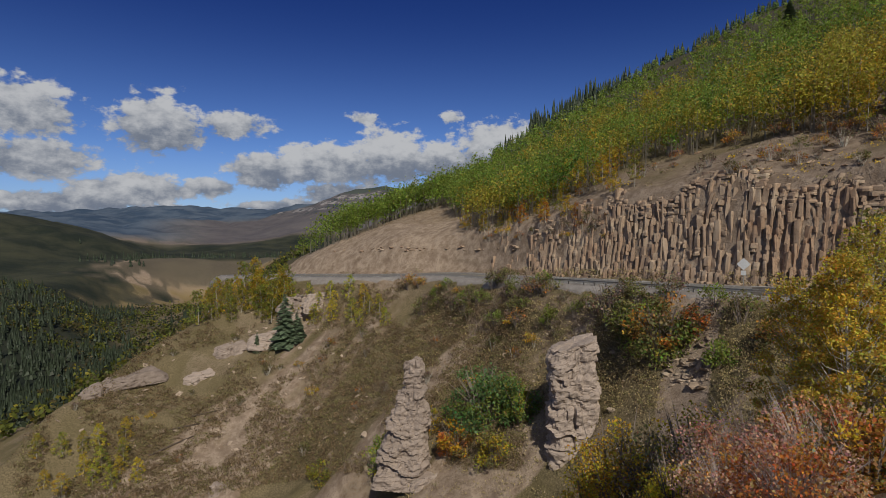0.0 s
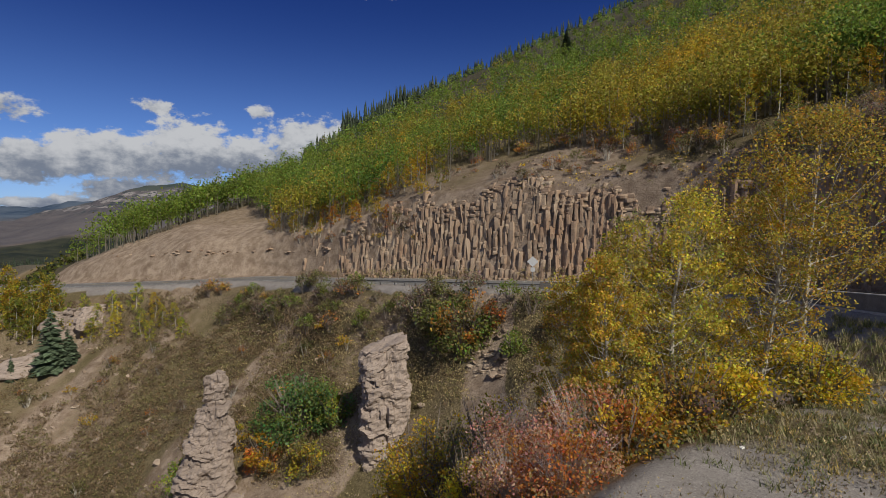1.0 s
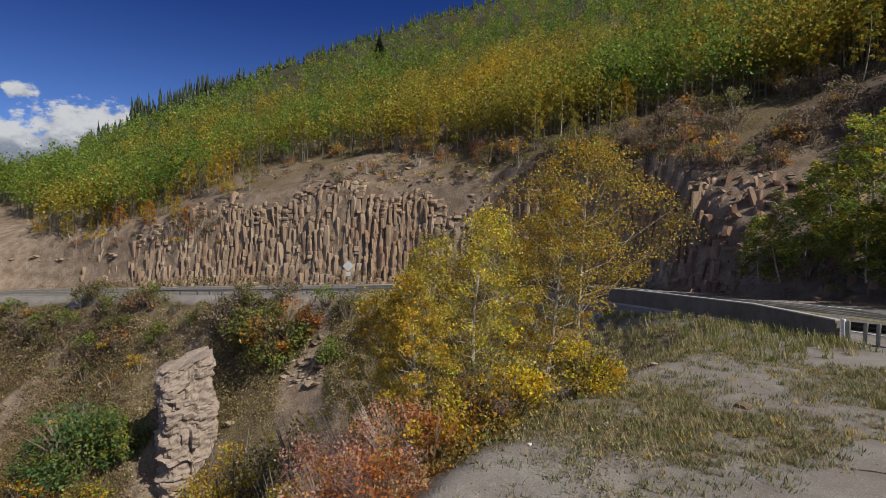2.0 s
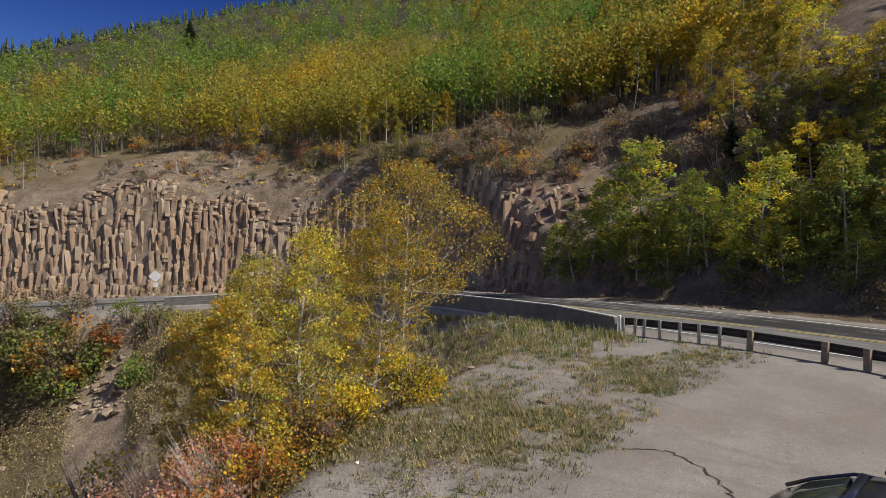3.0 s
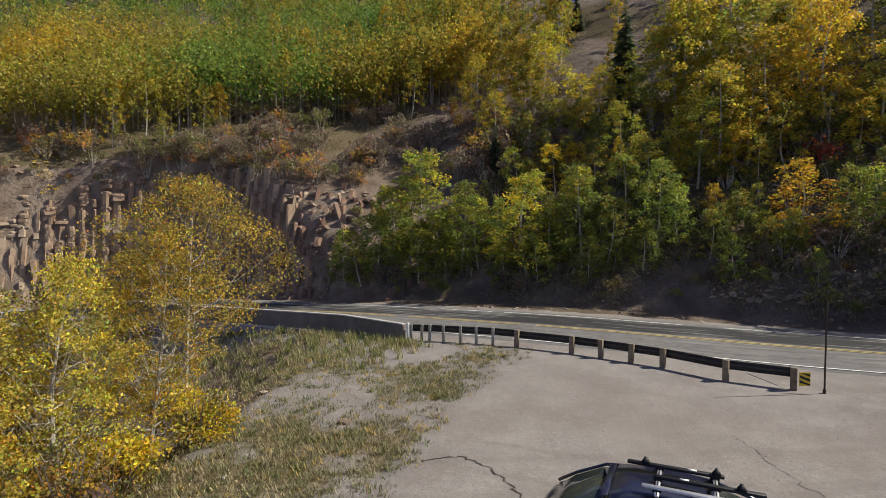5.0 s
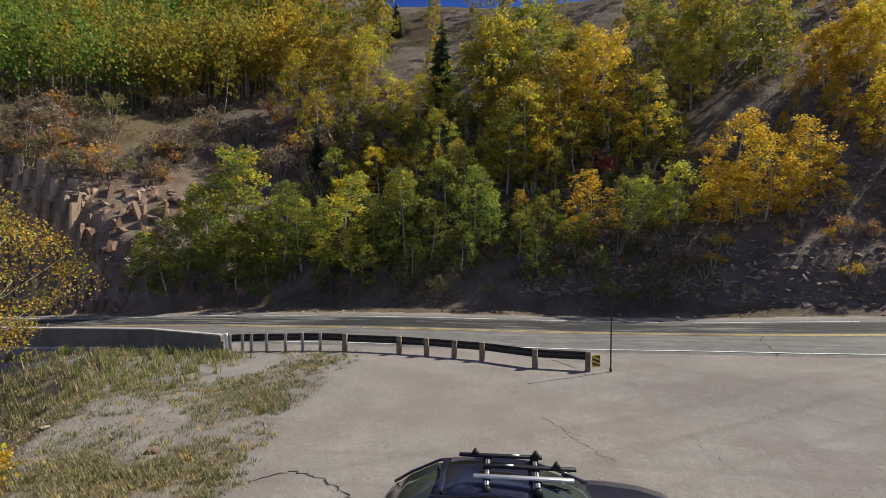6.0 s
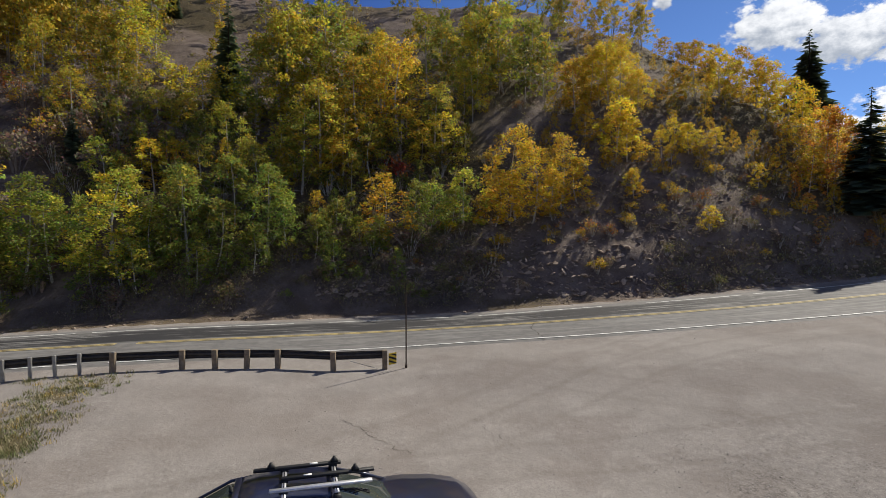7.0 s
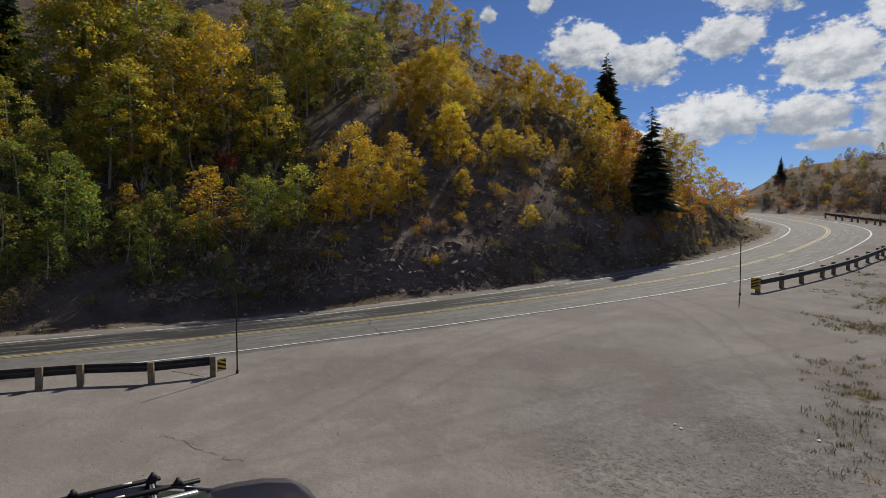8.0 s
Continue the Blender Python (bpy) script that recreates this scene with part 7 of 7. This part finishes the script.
def build_car():
    car = tagged(new("car"), "dark blue-black estate car parked on the gravel", "car")
    f = Vector((-0.25, -0.968, 0)).normalized()
    side = Vector((-f.y, f.x, 0))
    zc = z_at(8.3, -2.4)
    # car frame: x forward, y to its left (away from the overlook), z up; origin on the ground under the rear bar
    rack_frame = Matrix(((f.x, side.x, 0, 8.30), (f.y, side.y, 0, -1.72), (0, 0, 1, zc), (0, 0, 0, 1)))
    M = rack_frame @ Matrix.Translation((0, 0.12, 0))

    def put(sh, name, mat, parent=car, label="", flat=False):
        bmesh.ops.transform(sh.bm, matrix=M, verts=sh.bm.verts)
        return part(name, sh.mesh(name, mat, flat), parent, label)
    # lower body: x, half width, sill height, shoulder height
    st = [(-1.70, 0.62, 0.55, 0.96), (-1.62, 0.74, 0.36, 1.03), (-1.30, 0.86, 0.28, 1.12), (-0.4, 0.91, 0.24, 1.17), (0.8, 0.91, 0.24, 1.18), (1.45, 0.905, 0.24, 1.23), (1.9, 0.90, 0.24, 1.24),
          (2.4, 0.88, 0.26, 1.20), (2.8, 0.83, 0.30, 1.12), (3.04, 0.74, 0.36, 1.00), (3.16, 0.58, 0.44, 0.82)]
    rings = []
    for x, w, lo, hi in st:
        mid = (lo + hi) / 2
        rings.append([(x, -w * 0.93, lo), (x, -w, mid), (x, -w * 0.985, hi - 0.10), (x, -w * 0.90, hi), (x, -w * 0.5, hi + 0.045), (x, 0, hi + 0.06),
                      (x, w * 0.5, hi + 0.045), (x, w * 0.90, hi), (x, w * 0.985, hi - 0.10), (x, w, mid), (x, w * 0.93, lo)])
    body = put(Shape().loft(rings), "body", MAT_PAINT)
    # greenhouse (glass) and the roof shell over it
    gl = [(-1.56, 0.66, 1.06, 1.10), (-1.28, 0.72, 1.11, 1.31), (-0.85, 0.70, 1.11, 1.525), (0.0, 0.69, 1.11, 1.625), (0.72, 0.67, 1.11, 1.575), (1.25, 0.66, 1.11, 1.40), (1.74, 0.66, 1.11, 1.22)]
    rings = [[(x, -w - 0.10, lo), (x, -w * 0.97, lo + (hi - lo) * 0.6), (x, -w * 0.84, hi - 0.02), (x, 0, hi + 0.025), (x, w * 0.84, hi - 0.02), (x, w * 0.97, lo + (hi - lo) * 0.6), (x, w + 0.10, lo)] for x, w, lo, hi in gl]
    put(Shape().loft(rings), "window_glass", MAT_GLASS, body, "dark glass with its reflections put into the colour")
    rf = [(-0.66, 0.60, 1.570), (-0.6, 0.64, 1.605), (-0.35, 0.655, 1.640), (0.1, 0.645, 1.645), (0.5, 0.63, 1.622), (0.70, 0.61, 1.590), (0.78, 0.58, 1.560)]
    rings = [[(x, -w, h - 0.05), (x, -w * 0.93, h - 0.01), (x, -w * 0.5, h + 0.025), (x, 0, h + 0.035), (x, w * 0.5, h + 0.025), (x, w * 0.93, h - 0.01), (x, w, h - 0.05),
              (x, w * 0.9, h - 0.07), (x, 0, h - 0.03), (x, -w * 0.9, h - 0.07)] for x, w, h in rf]
    put(Shape().loft(rings), "roof", MAT_PAINT, body)
    for sgn in (-1, 1):
        put(Shape().tube([(1.70, sgn * 0.74, 1.19), (1.22, sgn * 0.70, 1.40), (0.74, sgn * 0.61, 1.575), (0.0, sgn * 0.64, 1.63), (-0.80, sgn * 0.63, 1.545), (-1.28, sgn * 0.68, 1.30), (-1.58, sgn * 0.72, 1.10)],
                         [0.028, 0.028, 0.028, 0.026, 0.026, 0.028, 0.03], 6), "pillar", MAT_PAINT, body)
        put(Shape().tube([(0.2, sgn * 0.61, 1.61), (0.2, sgn * 0.79, 1.06)], 0.03, 6), "pillar", MAT_PAINT, body)
        put(Shape().box(1.32, sgn * 1.00, 1.20, 0.16, 0.18, 0.13, None, 0.03), "mirror", MAT_PAINT, body, "black door mirror")
        for x in (-1.05, 2.15):
            w = put(Shape().tube([(x, sgn * 0.70, 0.33), (x, sgn * 0.72, 0.33), (x, sgn * 0.89, 0.33), (x, sgn * 0.90, 0.33)], [0.25, 0.33, 0.33, 0.28], 20), "wheel", MAT_RUBBER, car, "black tyre")
            put(Shape().tube([(x, sgn * 0.885, 0.33), (x, sgn * 0.912, 0.33)], [0.21, 0.19], 12), "rim", MAT_SILVER, w)
        put(Shape().box(2.88, sgn * 0.60, 0.70, 0.16, 0.22, 0.10, None, 0.03), "headlight", MAT_SILVER, body, "clear headlight")
    # rear spoiler lip, seam between roof and tailgate, sticker on the windscreen
    put(Shape().box(-0.68, 0, 1.612, 0.10, 1.10, 0.02, None, 0.012), "spoiler", MAT_PAINT, body)
    put(Shape().box(0, 0, 0, 0.12, 0.09, 0.004, pose(1.40, -0.40, 1.375, 0, 20, 0)), "sticker", MAT_WHITE, body, "pale windscreen sticker")
    # roof rack: two silver bars on feet, carriers across them
    M = rack_frame
    rack = tagged(new("roof_rack"), "silver roof bars with black ski and bike carriers on the car", "roof rack")
    for x in (0.0, 0.74):
        bar = put(Shape().box(x, 0.12, 1.715, 0.065, 1.04, 0.035, None, 0.012), "crossbar", MAT_SILVER, rack, "silver crossbar")
        put(Shape().box(x, 0.12, 1.7345, 0.014, 1.02, 0.004), "groove", MAT_BLACK, bar)
        for sgn in (-1, 1):
            yf = 0.12 + sgn * 0.53
            put(Shape().loft([[(x - 0.07, yf - 0.045, 1.60), (x + 0.07, yf - 0.045, 1.60), (x + 0.07, yf + 0.045, 1.60), (x - 0.07, yf + 0.045, 1.60)],
                              [(x - 0.05, yf - 0.035, 1.698), (x + 0.05, yf - 0.035, 1.698), (x + 0.05, yf + 0.035, 1.698), (x - 0.05, yf + 0.035, 1.698)]]), "foot", MAT_BLACK, rack)

    def carrier(x0, x1, y, mat, label, clamps):
        tray = put(Shape().box((x0 + x1) / 2, y, 1.765, x1 - x0, 0.085, 0.045, None, 0.01), "carrier_tray", mat, rack, label)
        for cx in clamps:
            put(Shape().loft([[(cx - 0.06, y - 0.05, 1.79), (cx + 0.06, y - 0.05, 1.79), (cx + 0.06, y + 0.05, 1.79), (cx - 0.06, y + 0.05, 1.79)],
                              [(cx - 0.03, y - 0.035, 1.835), (cx + 0.03, y - 0.035, 1.835), (cx + 0.03, y + 0.035, 1.835), (cx - 0.03, y + 0.035, 1.835)],
                              [(cx - 0.02, y - 0.02, 1.87), (cx + 0.02, y - 0.02, 1.87), (cx + 0.02, y + 0.02, 1.87), (cx - 0.02, y + 0.02, 1.87)]]), "clamp", MAT_BLACK, tray)
        for cx in (0.0, 0.74):
            put(Shape().box(cx, y, 1.735, 0.12, 0.11, 0.03, None, 0.008), "bracket", MAT_BLACK, tray)
        return tray
    t1 = carrier(-0.46, 0.86, 0.50, MAT_BLACK, "black bike carrier tray", (-0.20, 0.76))
    t2 = carrier(-0.05, 1.34, 0.12, MAT_BLACK, "black bike carrier tray", (1.05,))
    carrier(-0.20, 1.26, -0.24, MAT_SILVER, "silver bike carrier tray", ())
    put(Shape().box(0.44, 0.50, 1.790, 0.12, 0.05, 0.004), "label_plate", MAT_WHITE, t1)
    put(Shape().box(0.34, 0.12, 1.790, 0.12, 0.05, 0.004), "label_plate", MAT_WHITE, t2)
    for k in range(4):
        put(Shape().tube([(0.78 + 0.06 * k, -0.30 - 0.05 * k, 1.70), (0.98 + 0.05 * k, -0.38 - 0.02 * k, 1.74), (1.20, -0.42 + 0.03 * k, 1.66)], 0.012, 5), "strap", MAT_BLACK, rack)


build_car()


# ---------------------------------------------------------------- small things on the gravel
def small_things():
    x, y, z = spot(58.5, 12.4)
    b = tagged(new("bottle"), "crushed clear plastic bottle lying on the gravel", "bottle")
    part("bottle_body", Shape().tube([(x, y, z + 0.03), (x + 0.02, y + 0.01, z + 0.032), (x + 0.16, y + 0.06, z + 0.035), (x + 0.20, y + 0.075, z + 0.035)], [0.02, 0.034, 0.03, 0.013], 8).mesh("bottle_body", MAT_SIGN), b)
    part("cap", Shape().tube([(x + 0.20, y + 0.075, z + 0.035), (x + 0.225, y + 0.084, z + 0.035)], 0.015, 8).mesh("cap", MAT_BLACK), b, "dark cap")
    rng = np.random.default_rng(149)
    for bb, dd, s in ((51.5, 11.0, 0.05), (159.2, 15.3, 0.05), (159.8, 15.1, 0.06), (171.0, 15.8, 0.06), (70.0, 15.0, 0.22), (62.0, 18.6, 0.16)):
        V, F = stone(rng, s, 0.5)
        ob = new("pale_stone", py_mesh("pale_stone", V, F, MAT_WHITE if s < 0.12 else MAT_SCREE))
        x, y, z = spot(bb, dd)
        ob.matrix_world = pose(x, y, z + s * 0.2, 0, 0, 360 * rng.random())
        tagged(ob, "pale weathered stone lying on the gravel", "stone", "pale stones on the gravel")


small_things()


def logs():
    for k, (b, e, ln, turn) in enumerate(((-27.2, -21.2, 6.5, 40), (-26.0, -19.8, 4.5, 15), (-24.2, -18.8, 4.0, 8))):
        q = ground_hit(b, e, 30)
        d = Vector((math.cos(radians(turn)), math.sin(radians(turn)), 0)) * ln / 2
        a, c = Vector(q[:3]) - d, Vector(q[:3]) + d
        a.z, c.z = z_at(a.x, a.y) + 0.12, z_at(c.x, c.y) + 0.12
        ob = new("fallen_log", Shape().tube([a, (a + c) / 2 + Vector((0, 0, 0.05)), c], [0.17, 0.15, 0.10], 8).mesh("fallen_log", MAT_DARKBARK))
        tagged(ob, "dark weathered fallen log on the slope", "log", "fallen logs")
    q = ground_hit(-35.6, -19.8, 30)
    ob = new("dead_stump", Shape().tube([(q[0], q[1], q[2] - 0.3), (q[0] - 0.1, q[1], q[2] + 1.2), (q[0] - 0.25, q[1], q[2] + 2.4)], [0.16, 0.13, 0.06], 7).mesh("dead_stump", MAT_DARKBARK))
    tagged(ob, "leaning dark dead stump on the slope", "stump")


logs()


def lot_cracks():
    """Dark broken edge where old paving ends on the pull-out, and two cracks across the road."""
    rng = np.random.default_rng(151)

    def crack(points, w, name, label, lift):
        P = np.array(points, dtype=float)
        q = []
        for a, b in zip(P, P[1:]):
            for u in np.linspace(0, 1, 9, endpoint=False):
                q.append(a * (1 - u) + b * u + rng.normal(size=2) * 0.05)
        q = np.array(q)
        t = np.gradient(q, axis=0)
        t /= np.linalg.norm(t, axis=1)[:, None]
        nrm = np.stack([-t[:, 1], t[:, 0]], 1)
        ww = w * (0.3 + rng.random(len(q)))[:, None]
        L, R = q + nrm * ww, q - nrm * ww
        V = np.vstack([np.column_stack([s, [lift(*c) for c in s]]) for s in (L, R)])
        n = len(q)
        F = [(i, i + 1, n + i + 1, n + i) for i in range(n - 1)]
        ob = new(name, py_mesh(name, V, F, MAT_CRACK))
        tagged(ob, label, "crack", kind="structure")

    def on_ground(x, y):
        return z_at(x, y) + 0.012

    def on_road(x, y):
        d, z, _ = road_at(x, y)
        return float(z[0]) + 0.008 - 0.008 * abs(float(d[0]))
    crack([(12.3, 2.6), (12.6, 1.7), (12.2, 1.0), (11.2, 0.4), (10.4, 0.1), (9.4, -0.2)], 0.022, "paving_crack", "dark crumbled edge of old paving on the gravel", on_ground)
    crack([(15.0, -4.9), (14.2, -5.1), (13.2, -5.2), (11.8, -5.6)], 0.009, "paving_crack", "thin dark crack in the hard gravel", on_ground)
    crack([(13.0, -8.2), (12.2, -8.0), (11.0, -8.1)], 0.008, "paving_crack", "thin dark crack in the hard gravel", on_ground)
    crack([(24.4, -19.4), (22.4, -18.2), (21.0, -16.6), (18.2, -15.2)], 0.016, "road_crack", "dark crack across the worn asphalt", on_road)


MAT_CRACK = plain("crack_dirt", (0.05, 0.042, 0.036), 0.95, 0, 0.3, 9)
lot_cracks()
